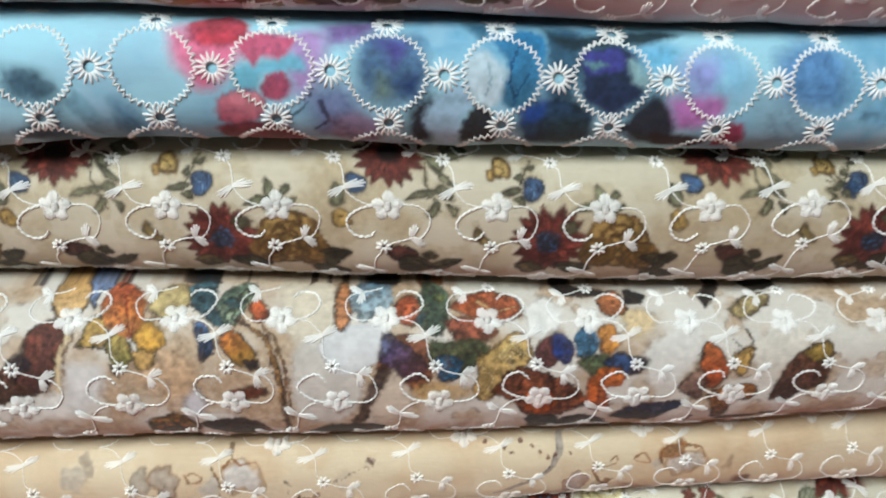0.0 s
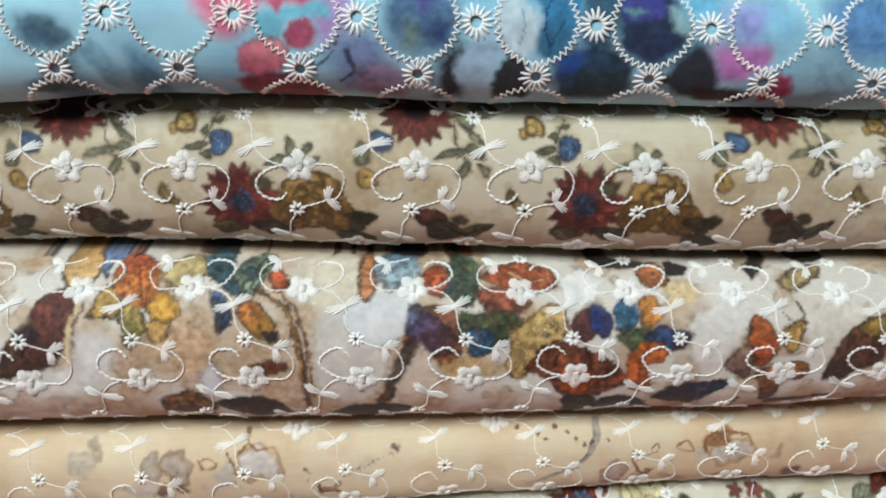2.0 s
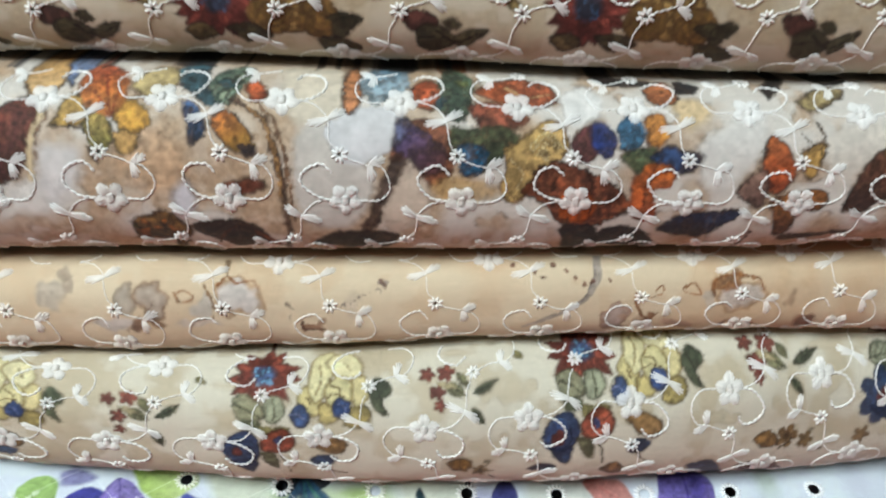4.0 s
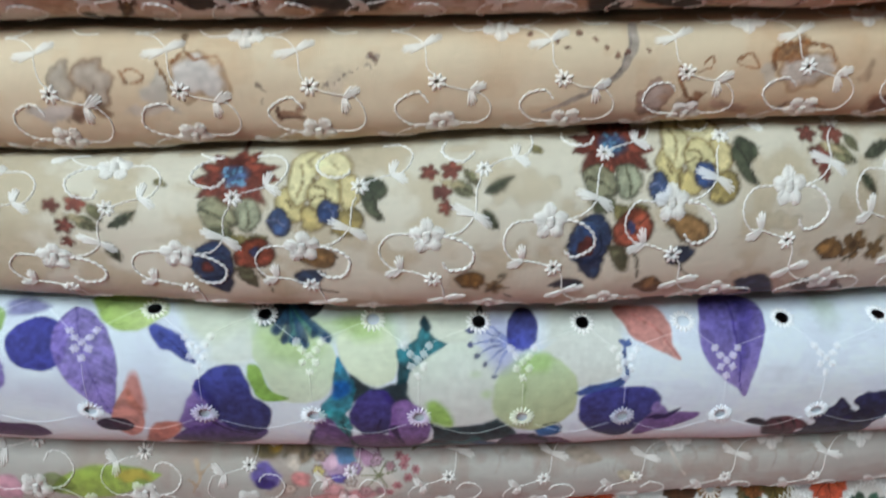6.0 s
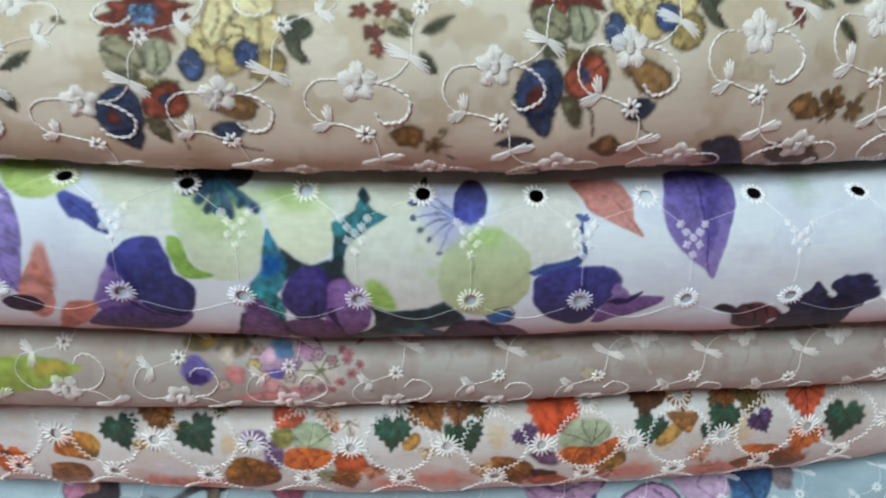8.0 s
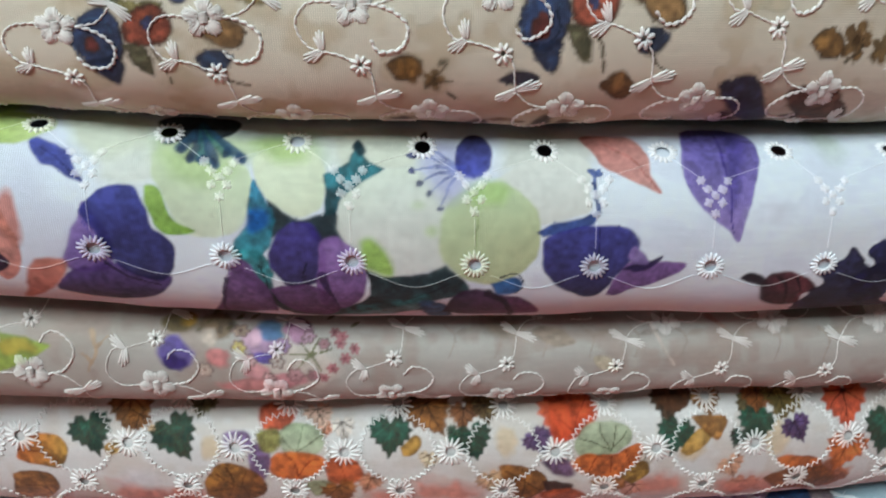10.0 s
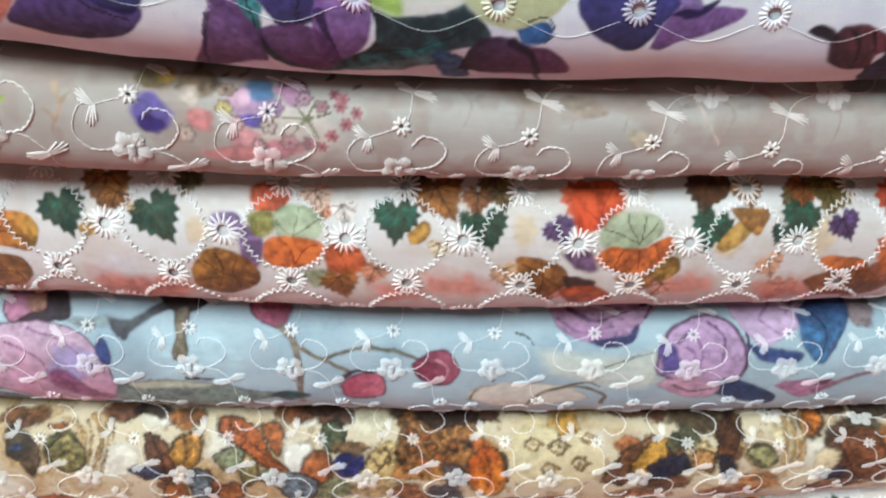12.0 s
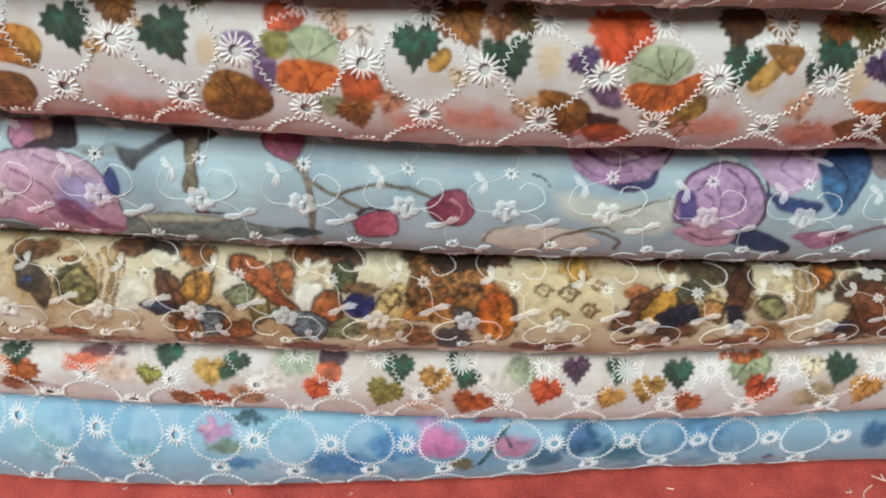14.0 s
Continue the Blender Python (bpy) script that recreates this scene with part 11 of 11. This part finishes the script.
brown.shape([(-74.8, 14.5), (-66.0, 13.8), (-68.1, 5.0), (-76.4, 6.1)], (230, 224, 206), soft=2)
brown.shape([(-26.4, 12.9), (-18.0, 15.0), (-19.7, 8.5), (-25.3, 4.0)], (230, 226, 214), soft=1)
brown.shape([(-7.6, 23.6), (1.8, 24.5), (1.9, 18.8), (-5.9, 16.9)], (226, 216, 186), soft=2)
brown.shape([(-102.7, 18.8), (-100.7, 21.1), (-94.6, 16.7), (-92.3, 11.8), (-95.4, 4.7), (-98.2, 9.6), (-102.0, 13.4)], (98, 82, 66), mottle=0.5, rim=(52, 44, 34), rim_w=0.6)
brown.blob(-99.2, 14.7, 1.9, 1.4, (50, 84, 130), mottle=0.5)
brown.shape([(-91.2, 13.1), (-86.4, 17.7), (-80.8, 15.2), (-80.3, 9.3), (-85.8, 5.9), (-89.1, 9.7)], (156, 144, 92), mottle=0.5, rim=(52, 44, 34), rim_w=0.6)
brown.stroke([(-88.7, 11.8), (-84.8, 12.7), (-81.2, 11.0)], 0.5, (90, 84, 56))
brown.stroke([(-80.0, 21.9), (-78.5, 15.2), (-80.9, 6.4)], 0.6, (200, 158, 92), taper=False)
brown.stroke([(-77.6, 21.9), (-76.2, 15.3), (-78.5, 6.5)], 0.6, (200, 158, 92), taper=False)
brown.stroke([(-75.3, 21.9), (-73.9, 15.3), (-76.2, 6.5)], 0.6, (200, 158, 92), taper=False)
brown.shape([(-64.4, 18.0), (-58.6, 15.9), (-56.1, 10.7), (-57.2, 3.3), (-61.4, 3.1), (-63.6, 10.2)], (126, 76, 54), mottle=0.5, rim=(52, 44, 34), rim_w=0.6)
brown.shape([(-57.4, 12.1), (-54.3, 17.2), (-49.1, 18.3), (-48.8, 10.9), (-53.0, 6.7), (-56.3, 7.6)], (206, 146, 64), mottle=0.5, rim=(52, 44, 34), rim_w=0.6)
brown.stroke([(-53.2, 16.5), (-52.5, 11.7), (-54.5, 7.4)], 0.5, (130, 84, 40))
brown.stroke([(-61.7, 15.5), (-59.4, 10.6), (-59.3, 4.3)], 0.5, (70, 44, 34))
brown.shape([(-69.8, 6.7), (-63.6, 8.9), (-59.2, 5.0), (-64.6, 3.1)], (66, 80, 116), mottle=0.5, rim=(52, 44, 34), rim_w=0.6)
brown.shape([(-60.6, -1.1), (-55.2, 2.7), (-54.4, -3.5), (-63.6, -23.0)], (196, 120, 56), mottle=0.5, rim=(52, 44, 34), rim_w=0.6)
brown.shape([(-53.7, 2.3), (-47.7, 4.4), (-47.2, -3.5), (-52.7, -5.4)], (126, 146, 156), mottle=0.5, rim=(52, 44, 34), rim_w=0.6)
brown.shape([(-43.5, 17.2), (-43.1, 22.6), (-37.3, 21.9), (-32.0, 17.8), (-28.9, 11.5), (-24.1, 7.0), (-31.0, 7.6), (-37.0, 12.6)], (204, 104, 48), mottle=0.5, rim=(52, 44, 34), rim_w=0.6)
brown.shape([(-32.7, 19.3), (-27.5, 20.5), (-25.8, 16.4), (-27.4, 11.2), (-30.0, 14.7)], (196, 108, 54), mottle=0.5, rim=(52, 44, 34), rim_w=0.6)
brown.shape([(-45.7, 10.8), (-41.6, 13.7), (-36.7, 12.9), (-38.5, 8.2), (-43.6, 7.1)], (146, 156, 120), mottle=0.5, rim=(52, 44, 34), rim_w=0.6)
brown.shape([(-38.9, 6.7), (-33.6, 10.7), (-33.9, 3.6), (-38.0, 0.9)], (150, 140, 90), mottle=0.5, rim=(52, 44, 34), rim_w=0.6)
brown.stroke([(-41.0, 20.0), (-35.4, 15.3), (-27.8, 9.0)], 0.5, (120, 56, 34))
brown.shape([(-46.2, -0.4), (-39.4, 2.4), (-38.7, -3.7), (-45.6, -6.7)], (180, 112, 58), mottle=0.5, rim=(52, 44, 34), rim_w=0.6)
brown.shape([(-22.2, 3.1), (-20.2, 10.2), (-15.2, 13.1), (-12.6, 7.9), (-15.3, 2.5), (-20.5, 1.0)], (180, 106, 60), mottle=0.5, rim=(52, 44, 34), rim_w=0.6)
brown.shape([(-12.4, 9.4), (-9.0, 12.4), (-3.8, 9.8), (-5.7, 5.0), (-10.7, 4.8)], (50, 62, 142), mottle=0.5)
brown.shape([(-30.1, 3.7), (-23.2, 6.7), (-16.7, 2.8), (-20.8, -5.5), (-27.3, -3.4)], (114, 134, 144), mottle=0.5, rim=(52, 44, 34), rim_w=0.6)
brown.shape([(-5.2, 4.4), (-1.1, 12.3), (3.9, 16.0), (5.4, 10.8), (2.2, 2.7)], (218, 190, 128), mottle=0.3)
brown.stroke([(0.4, 12.4), (2.8, 13.2), (3.2, 9.9), (0.4, 8.1), (-0.8, 9.9)], 0.7, (140, 104, 56), taper=False)
brown.stroke([(-4.1, 5.3), (0.4, 7.2), (4.5, 14.1)], 0.5, (110, 84, 50))
brown.shape([(5.8, 23.4), (17.7, 24.0), (25.9, 21.3), (26.0, 9.7), (17.8, 4.9), (9.9, 4.7), (4.8, 12.1)], (192, 130, 70), mottle=0.9, wob=0.9)
brown.blob(9.0, 12.5, 1.4, 1.2, (214, 120, 50), mottle=0.5, rim=(120, 84, 50))
brown.blob(12.2, 9.1, 1.4, 1.3, (214, 120, 50), mottle=0.5, rim=(120, 84, 50))
brown.blob(15.3, 13.5, 1.4, 1.2, (214, 120, 50), mottle=0.5, rim=(120, 84, 50))
brown.blob(13.0, 16.8, 1.3, 1.2, (214, 120, 50), mottle=0.5, rim=(120, 84, 50))
brown.blob(17.7, 10.1, 1.4, 1.3, (214, 120, 50), mottle=0.5, rim=(120, 84, 50))
brown.blob(20.9, 14.6, 1.3, 1.2, (214, 120, 50), mottle=0.5, rim=(120, 84, 50))
brown.blob(9.0, 17.5, 1.4, 1.2, (214, 120, 50), mottle=0.5, rim=(120, 84, 50))
brown.shape([(9.5, 24.0), (25.7, 25.2), (27.5, 21.3), (14.5, 19.0)], (54, 36, 30), mottle=0.4)
brown.shape([(25.0, 10.5), (30.3, 14.4), (34.5, 11.9), (36.0, 3.1), (32.7, -3.5), (26.6, -1.4), (24.7, 5.8)], (230, 146, 48), to=(216, 96, 40), way=120, mottle=0.4, rim=(80, 88, 52))
brown.stroke([(30.3, 12.5), (31.3, 6.3), (30.1, -1.1)], 0.5, (160, 80, 34))
brown.shape([(17.8, 8.3), (23.3, 7.7), (24.4, 1.4), (18.8, -0.3)], (90, 86, 90), mottle=0.5)
brown.shape([(37.4, 13.2), (42.9, 18.8), (55.7, 19.3), (62.3, 14.2), (61.6, 4.1), (47.1, -0.3), (36.7, 4.7)], (228, 212, 170), mottle=0.15, soft=1)
brown.stroke([(46.2, 14.6), (43.7, 16.3), (41.1, 14.5), (43.7, 12.7), (45.4, 15.1)], 0.6, (176, 136, 82), taper=False)
brown.blob(43.7, 14.5, 0.8, 0.6, (196, 160, 100))
brown.stroke([(53.7, 14.0), (50.8, 16.0), (48.0, 13.8), (50.9, 11.8), (52.8, 14.6)], 0.6, (176, 136, 82), taper=False)
brown.blob(50.8, 13.9, 0.8, 0.6, (196, 160, 100))
brown.stroke([(59.1, 8.8), (56.5, 10.8), (54.3, 8.8), (56.9, 6.7), (58.3, 9.4)], 0.7, (176, 136, 82), taper=False)
brown.blob(56.7, 8.8, 0.8, 0.8, (196, 160, 100))
brown.stroke([(50.4, 7.3), (47.8, 9.2), (45.6, 7.3), (48.1, 5.2), (49.6, 7.8)], 0.7, (176, 136, 82), taper=False)
brown.blob(48.0, 7.3, 0.8, 0.8, (196, 160, 100))
brown.stroke([(60.7, 16.7), (58.8, 18.0), (56.9, 16.6), (58.8, 15.2), (60.1, 17.1)], 0.7, (176, 136, 82), taper=False)
brown.blob(58.8, 16.6, 0.8, 0.6, (196, 160, 100))
brown.shape([(49.2, 23.5), (54.6, 26.3), (56.0, 19.0), (50.8, 16.8)], (202, 152, 66), mottle=0.4)
brown.shape([(62.6, 1.1), (66.9, 10.8), (73.1, 15.6), (78.5, 16.6), (73.8, 6.6), (68.5, -0.9)], (134, 86, 56), mottle=0.5, rim=(52, 44, 34), rim_w=0.6)
brown.shape([(70.3, 6.5), (75.5, 14.8), (81.6, 16.9), (80.1, 9.0), (74.3, 3.2)], (214, 160, 66), mottle=0.5, rim=(52, 44, 34), rim_w=0.6)
brown.shape([(75.0, 6.7), (81.2, 11.5), (86.5, 10.6), (85.5, 5.0), (77.6, 2.2)], (48, 58, 86), mottle=0.5)
brown.shape([(80.2, 14.8), (83.6, 18.4), (85.0, 14.1), (81.9, 11.3)], (100, 104, 76), mottle=0.5, rim=(52, 44, 34), rim_w=0.6)
brown.shape([(95.2, 18.5), (99.7, 25.4), (103.0, 23.2), (100.6, 13.2), (98.3, 3.7), (94.4, 11.6)], (114, 68, 42), mottle=0.5, rim=(52, 44, 34), rim_w=0.6)
brown.shape([(88.0, 7.2), (88.7, 13.3), (94.2, 11.6), (93.5, 5.0)], (206, 150, 90), mottle=0.5, rim=(52, 44, 34), rim_w=0.6)
brown.shape([(94.5, 10.3), (99.1, 10.7), (100.2, 3.7), (96.6, 4.2)], (46, 54, 74))
brown.shape([(103.2, 11.3), (108.1, 14.8), (112.2, 10.9), (109.4, 6.0)], (156, 150, 104), mottle=0.5, rim=(52, 44, 34), rim_w=0.6)
brown.stroke([(115.0, 26.1), (114.7, 17.6), (113.5, 7.6)], 0.9, (204, 160, 94), taper=False)
brown.stroke([(117.5, 26.3), (117.2, 17.7), (115.9, 7.6)], 0.9, (204, 160, 94), taper=False)
brown.stroke([(120.1, 26.5), (119.7, 17.8), (118.5, 7.5)], 0.9, (204, 160, 94), taper=False)
brown.shape([(119.9, 23.7), (123.7, 28.5), (126.1, 23.5), (122.9, 17.6)], (208, 118, 50), mottle=0.5, rim=(52, 44, 34), rim_w=0.6)
brown.shape([(128.5, 15.7), (134.3, 21.2), (140.8, 18.8), (144.1, -4.2), (134.7, 0.2)], (134, 80, 52), mottle=0.5, rim=(52, 44, 34), rim_w=0.6)
brown.shape([(122.7, 11.9), (129.2, 11.9), (128.9, 4.3), (122.3, 4.8)], (224, 206, 166), soft=1)
brown.outline((60, 44, 32), 0.4, 0.09)
brown.web((70, 46, 30), 2, 0.03, 0.35, 0.35)
brown.web((130, 90, 54), 1, 0.02, 0.35, 0.5)
vine_rows(brown, -66.8, 16.7, 86.7, 15.0, 6, -1, 1, 0.42, (-2, -1, 0, 1, 2), True, 0.75)
brown.build()
autumn_low = Piece("autumn_low", (0.8202, -0.0029, 0.0043, 0.0029), (0.7913, -0.0062, 0.0042, 0.0008), (0.1996, -0.0010, 0.0005),
    (230, 228, 226), "white cotton with small autumn leaves and stitched rings, folded", 12, step=0.45, span=(-130, 170))
autumn_low.wash((226, 212, 200), 0.5, 0.75, 0, 0.6)
autumn_low.wash((214, 200, 186), 0.46, 0.62, 1, 0.4)
autumn_low.blob(-91.7, 11.6, 8.0, 4.9, (230, 110, 70), soft=0.25, wob=1.3, alpha=0.9, mottle=0.4)
autumn_low.blob(-82.6, 8.1, 8.4, 6.2, (226, 200, 180), soft=0.6, wob=1.3, alpha=0.9, mottle=0.4)
autumn_low.maple(-112.8, 7.5, 7.1, 70, (200, 106, 44), vein=(150, 70, 30))
autumn_low.blob(-112.5, 0.9, 7.5, 4.1, (170, 90, 40), soft=0.25, wob=1.3, alpha=0.9, mottle=0.4)
autumn_low.maple(-112.9, 14.7, 5.3, 80, (34, 88, 68))
autumn_low.blob(-102.9, -1.4, 10.5, 4.2, (222, 206, 200), soft=0.5, wob=1.3, alpha=0.9, mottle=0.4)
autumn_low.blob(-87.9, 15.9, 8.3, 3.2, (140, 96, 110), soft=0.25, wob=1.3, alpha=0.9, mottle=0.4)
autumn_low.maple(-73.3, 8.2, 4.5, 70, (160, 158, 76))
autumn_low.maple(-55.1, 10.1, 5.8, 80, (198, 160, 82), vein=(150, 110, 50))
autumn_low.maple(-55.1, -1.9, 6.0, 60, (206, 92, 44))
autumn_low.maple(-63.8, -2.3, 5.7, 60, (196, 120, 60))
autumn_low.blob(-44.3, 0.8, 6.0, 5.3, (200, 140, 100), soft=0.25, wob=1.3, alpha=0.9, mottle=0.4)
autumn_low.blob(-38.5, 6.2, 6.9, 4.3, (226, 218, 210), soft=0.25, wob=1.3, alpha=0.9, mottle=0.4)
autumn_low.blob(-29.9, 13.9, 6.9, 4.5, (170, 184, 160), soft=0.25, wob=1.3, alpha=0.9, mottle=0.4)
autumn_low.blob(-18.0, 16.4, 6.2, 4.4, (90, 60, 90), soft=0.25, wob=1.3, alpha=0.9, mottle=0.4)
autumn_low.blob(-19.5, 10.7, 5.2, 4.1, (230, 110, 60), soft=0.25, wob=1.3, alpha=0.9, mottle=0.4)
autumn_low.maple(-23.1, 4.7, 5.2, 60, (228, 90, 48))
autumn_low.maple(-2.3, 4.5, 6.6, 60, (156, 146, 74), vein=(110, 104, 46))
autumn_low.maple(13.4, 9.1, 5.9, 70, (188, 138, 66), vein=(130, 90, 40))
autumn_low.maple(24.1, 1.2, 6.4, 60, (196, 96, 40))
autumn_low.blob(9.9, -0.2, 7.1, 4.1, (214, 180, 160), soft=0.25, wob=1.3, alpha=0.9, mottle=0.4)
autumn_low.blob(30.8, 8.3, 7.0, 4.2, (224, 216, 208), soft=0.5, wob=1.3, alpha=0.9, mottle=0.4)
autumn_low.blob(39.5, 12.6, 5.9, 4.7, (170, 180, 150), soft=0.25, wob=1.3, alpha=0.9, mottle=0.4)
autumn_low.maple(47.6, 6.2, 6.0, 60, (228, 90, 48), vein=(190, 70, 40))
autumn_low.maple(57.0, 13.0, 5.0, 80, (92, 62, 92))
autumn_low.maple(68.1, 3.3, 5.3, 60, (196, 146, 70))
autumn_low.maple(79.6, 6.2, 5.9, 70, (196, 150, 72), vein=(140, 100, 44))
autumn_low.maple(92.5, 0.5, 5.4, 60, (200, 100, 46))
autumn_low.maple(110.8, 10.6, 7.4, 90, (164, 178, 142), vein=(120, 134, 104))
autumn_low.blob(107.6, 14.9, 7.9, 2.1, (220, 110, 50), soft=0.25, wob=1.3, alpha=0.9, mottle=0.4)
autumn_low.maple(114.1, 4.8, 6.0, 60, (228, 96, 58))
autumn_low.maple(146.6, 2.5, 6.0, 70, (206, 150, 74), vein=(150, 100, 44))
autumn_low.blob(131.5, 1.6, 7.1, 4.6, (190, 170, 130), soft=0.25, wob=1.3, alpha=0.9, mottle=0.4)
autumn_low.maple(129.5, 10.4, 4.1, 70, (226, 206, 176))
autumn_low.blob(158.2, -9.5, 7.1, 3.0, (200, 110, 50), soft=0.25, wob=1.3, alpha=0.9, mottle=0.4)
autumn_low.blob(29.4, 0.5, 7.1, 2.8, (200, 100, 46), soft=0.25, wob=1.3, alpha=0.9, mottle=0.4)
autumn_low.blob(-105.0, -12.8, 10.2, 2.3, (200, 100, 50), soft=0.25, wob=1.3, alpha=0.9, mottle=0.4)
autumn_low.maple(-67.5, 15.2, 5.1, 70, (34, 88, 68), vein=(70, 130, 104))
autumn_low.maple(-47.3, 13.3, 4.6, 60, (34, 88, 68), vein=(70, 130, 104))
autumn_low.maple(-50.3, 9.6, 3.2, 60, (34, 88, 68), vein=(70, 130, 104))
autumn_low.maple(2.3, 13.1, 5.6, 80, (34, 88, 68), vein=(70, 130, 104))
autumn_low.maple(23.1, 10.3, 4.6, 60, (34, 88, 68), vein=(70, 130, 104))
autumn_low.maple(20.4, 15.0, 4.0, 60, (34, 88, 68), vein=(70, 130, 104))
autumn_low.maple(70.3, 12.2, 4.6, 70, (34, 88, 68), vein=(70, 130, 104))
autumn_low.maple(88.7, 11.0, 5.6, 80, (34, 88, 68), vein=(70, 130, 104))
autumn_low.maple(138.0, 9.4, 5.4, 70, (34, 88, 68), vein=(70, 130, 104))
autumn_low.maple(156.4, 8.2, 4.7, 60, (34, 88, 68), vein=(70, 130, 104))
autumn_low.maple(-124.3, 10.2, 4.7, 60, (34, 88, 68), vein=(70, 130, 104))
autumn_low.web((110, 60, 30), 2, 0.04, 0.4, 0.4)
ring_rows(autumn_low, -92.5, 19.2, 111.0, 10.4, 8, 0.3)
autumn_low.build()
blue_low = Piece("blue_low", (0.7913, -0.0062, 0.0042, 0.0008), (0.7500, 0.0000, 0.0000, 0.0000), (0.1986, 0.0066, 0.0033, -0.0027),
    (160, 210, 236), "light blue watercolour cotton with stitched rings, bottom of the stack", 13, step=0.5, span=(-148, 186), rough=0.6, grainy=0.4)
blue_low.wash((116, 178, 222), 0.45, 0.7, 0, 0.7)
blue_low.wash((186, 222, 240), 0.5, 0.75, 1, 0.6)
blue_low.blob(-58.7, 15.8, 7.3, 3.6, (206, 140, 190), soft=0.4, wob=1.8, alpha=0.8)
blue_low.blob(-61.1, 17.0, 2.5, 1.6, (240, 190, 210), soft=0.4, wob=1.8, alpha=0.8)
blue_low.blob(-54.9, 10.6, 7.3, 2.8, (130, 150, 120), soft=0.4, wob=1.8, alpha=0.8)
blue_low.blob(-47.6, 19.5, 7.3, 2.0, (50, 90, 100), soft=0.4, wob=1.8, alpha=0.8)
blue_low.blob(-50.2, 3.8, 7.4, 4.4, (70, 150, 210), soft=0.4, wob=1.8, alpha=0.8)
blue_low.blob(-37.3, 2.4, 11.2, 4.2, (190, 220, 240), soft=0.4, wob=1.8, alpha=0.8)
blue_low.blob(-18.5, 3.0, 13.2, 7.9, (62, 146, 216), soft=0.4, wob=1.8, alpha=0.8)
blue_low.blob(-36.5, 16.3, 11.1, 4.3, (150, 200, 220), soft=0.4, wob=1.8, alpha=0.8)
blue_low.blob(15.7, 10.5, 9.5, 8.0, (232, 120, 176), soft=0.4, wob=1.8, alpha=0.8)
blue_low.blob(11.8, 18.1, 5.7, 3.7, (200, 160, 210), soft=0.4, wob=1.8, alpha=0.8)
blue_low.blob(23.6, 0.5, 5.8, 3.3, (150, 130, 60), soft=0.4, wob=1.8, alpha=0.8)
blue_low.blob(39.6, 8.9, 8.9, 6.5, (214, 130, 170), soft=0.4, wob=1.8, alpha=0.8)
blue_low.stroke([(29.4, 0.8), (34.7, 11.4), (39.5, 18.2)], 1.7, (50, 110, 100))
blue_low.stroke([(39.6, 8.9), (36.6, 15.4)], 1.3, (60, 100, 90))
blue_low.blob(50.8, 2.3, 7.9, 6.7, (60, 120, 160), soft=0.4, wob=1.8, alpha=0.8)
blue_low.blob(63.7, 10.7, 9.0, 9.5, (26, 98, 154), soft=0.4, wob=1.8, alpha=0.8)
blue_low.blob(61.7, 13.2, 4.3, 4.7, (110, 150, 200), soft=0.4, wob=1.8, alpha=0.8)
blue_low.blob(32.8, 19.8, 7.7, 1.6, (180, 90, 110), soft=0.4, wob=1.8, alpha=0.8)
blue_low.blob(0.6, 10.5, 9.4, 6.5, (90, 160, 220), soft=0.4, wob=1.8, alpha=0.8)
blue_low.blob(132.4, -4.9, 3.3, 2.1, (120, 90, 130), soft=0.4, wob=1.8, alpha=0.8)
blue_low.blob(78.3, 3.2, 10.0, 8.7, (60, 140, 170), soft=0.4, wob=1.8, alpha=0.8)
blue_low.blob(166.8, 5.7, 5.9, 8.0, (50, 120, 180), soft=0.4, wob=1.8, alpha=0.8)
blue_low.blob(-84.5, 7.3, 11.0, 5.5, (150, 206, 226), soft=0.4, wob=1.8, alpha=0.8)
blue_low.blob(-113.7, 7.1, 11.2, 8.4, (156, 208, 222), soft=0.4, wob=1.8, alpha=0.8)
blue_low.blob(105.1, 9.4, 11.8, 9.6, (110, 176, 224), soft=0.4, wob=1.8, alpha=0.8)
ring_rows(blue_low, -108.4, 15.0, 142.2, 6.0, 10, 0.2, 0.33, 0.95)
blue_low.build()

# ---- lint and threads on the table ----
def thread_end(pts, r, label):
    data = bpy.data.curves.new("loose_thread", "CURVE")
    data.dimensions, data.bevel_depth, data.bevel_resolution = "3D", r, 2
    sp = data.splines.new("NURBS")
    sp.points.add(len(pts) - 1)
    for p, q in zip(sp.points, pts):
        p.co = (*q, 1)
    sp.use_endpoint_u, sp.order_u = True, 3
    tmp = bpy.data.objects.new("tmp", data)
    me = bpy.data.meshes.new_from_object(tmp)
    bpy.data.objects.remove(tmp)
    me.materials.clear(); me.materials.append(LINT)
    return tagged(new("loose_thread", me), label, "thread", "loose threads on the table")


rng = np.random.default_rng(77)
for x, y, n, size in ((0.1740, 0.2102, 6, 0.0035), (0.1740, 0.2024, 4, 0.002), (-0.0618, 0.2013, 3, 0.002), (-0.0943, 0.2027, 3, 0.001), (0.1308, 0.2039, 2, 0.0008), (0.1607, 0.2029, 4, 0.0025), (0.1789, 0.2066, 5, 0.003), (-0.0162, 0.1999, 3, 0.001), (-0.0732, 0.2032, 3, 0.002), (0.0981, 0.2016, 2, 0.001)):
    z = TABLE + 0.0006
    p = np.array([x, y]) + np.cumsum(rng.normal(0, size, (n, 2)), 0)
    thread_end([(a, b, z + abs(rng.normal(0, 0.0005))) for a, b in p], 0.00028, "short pale lint thread on the red table")
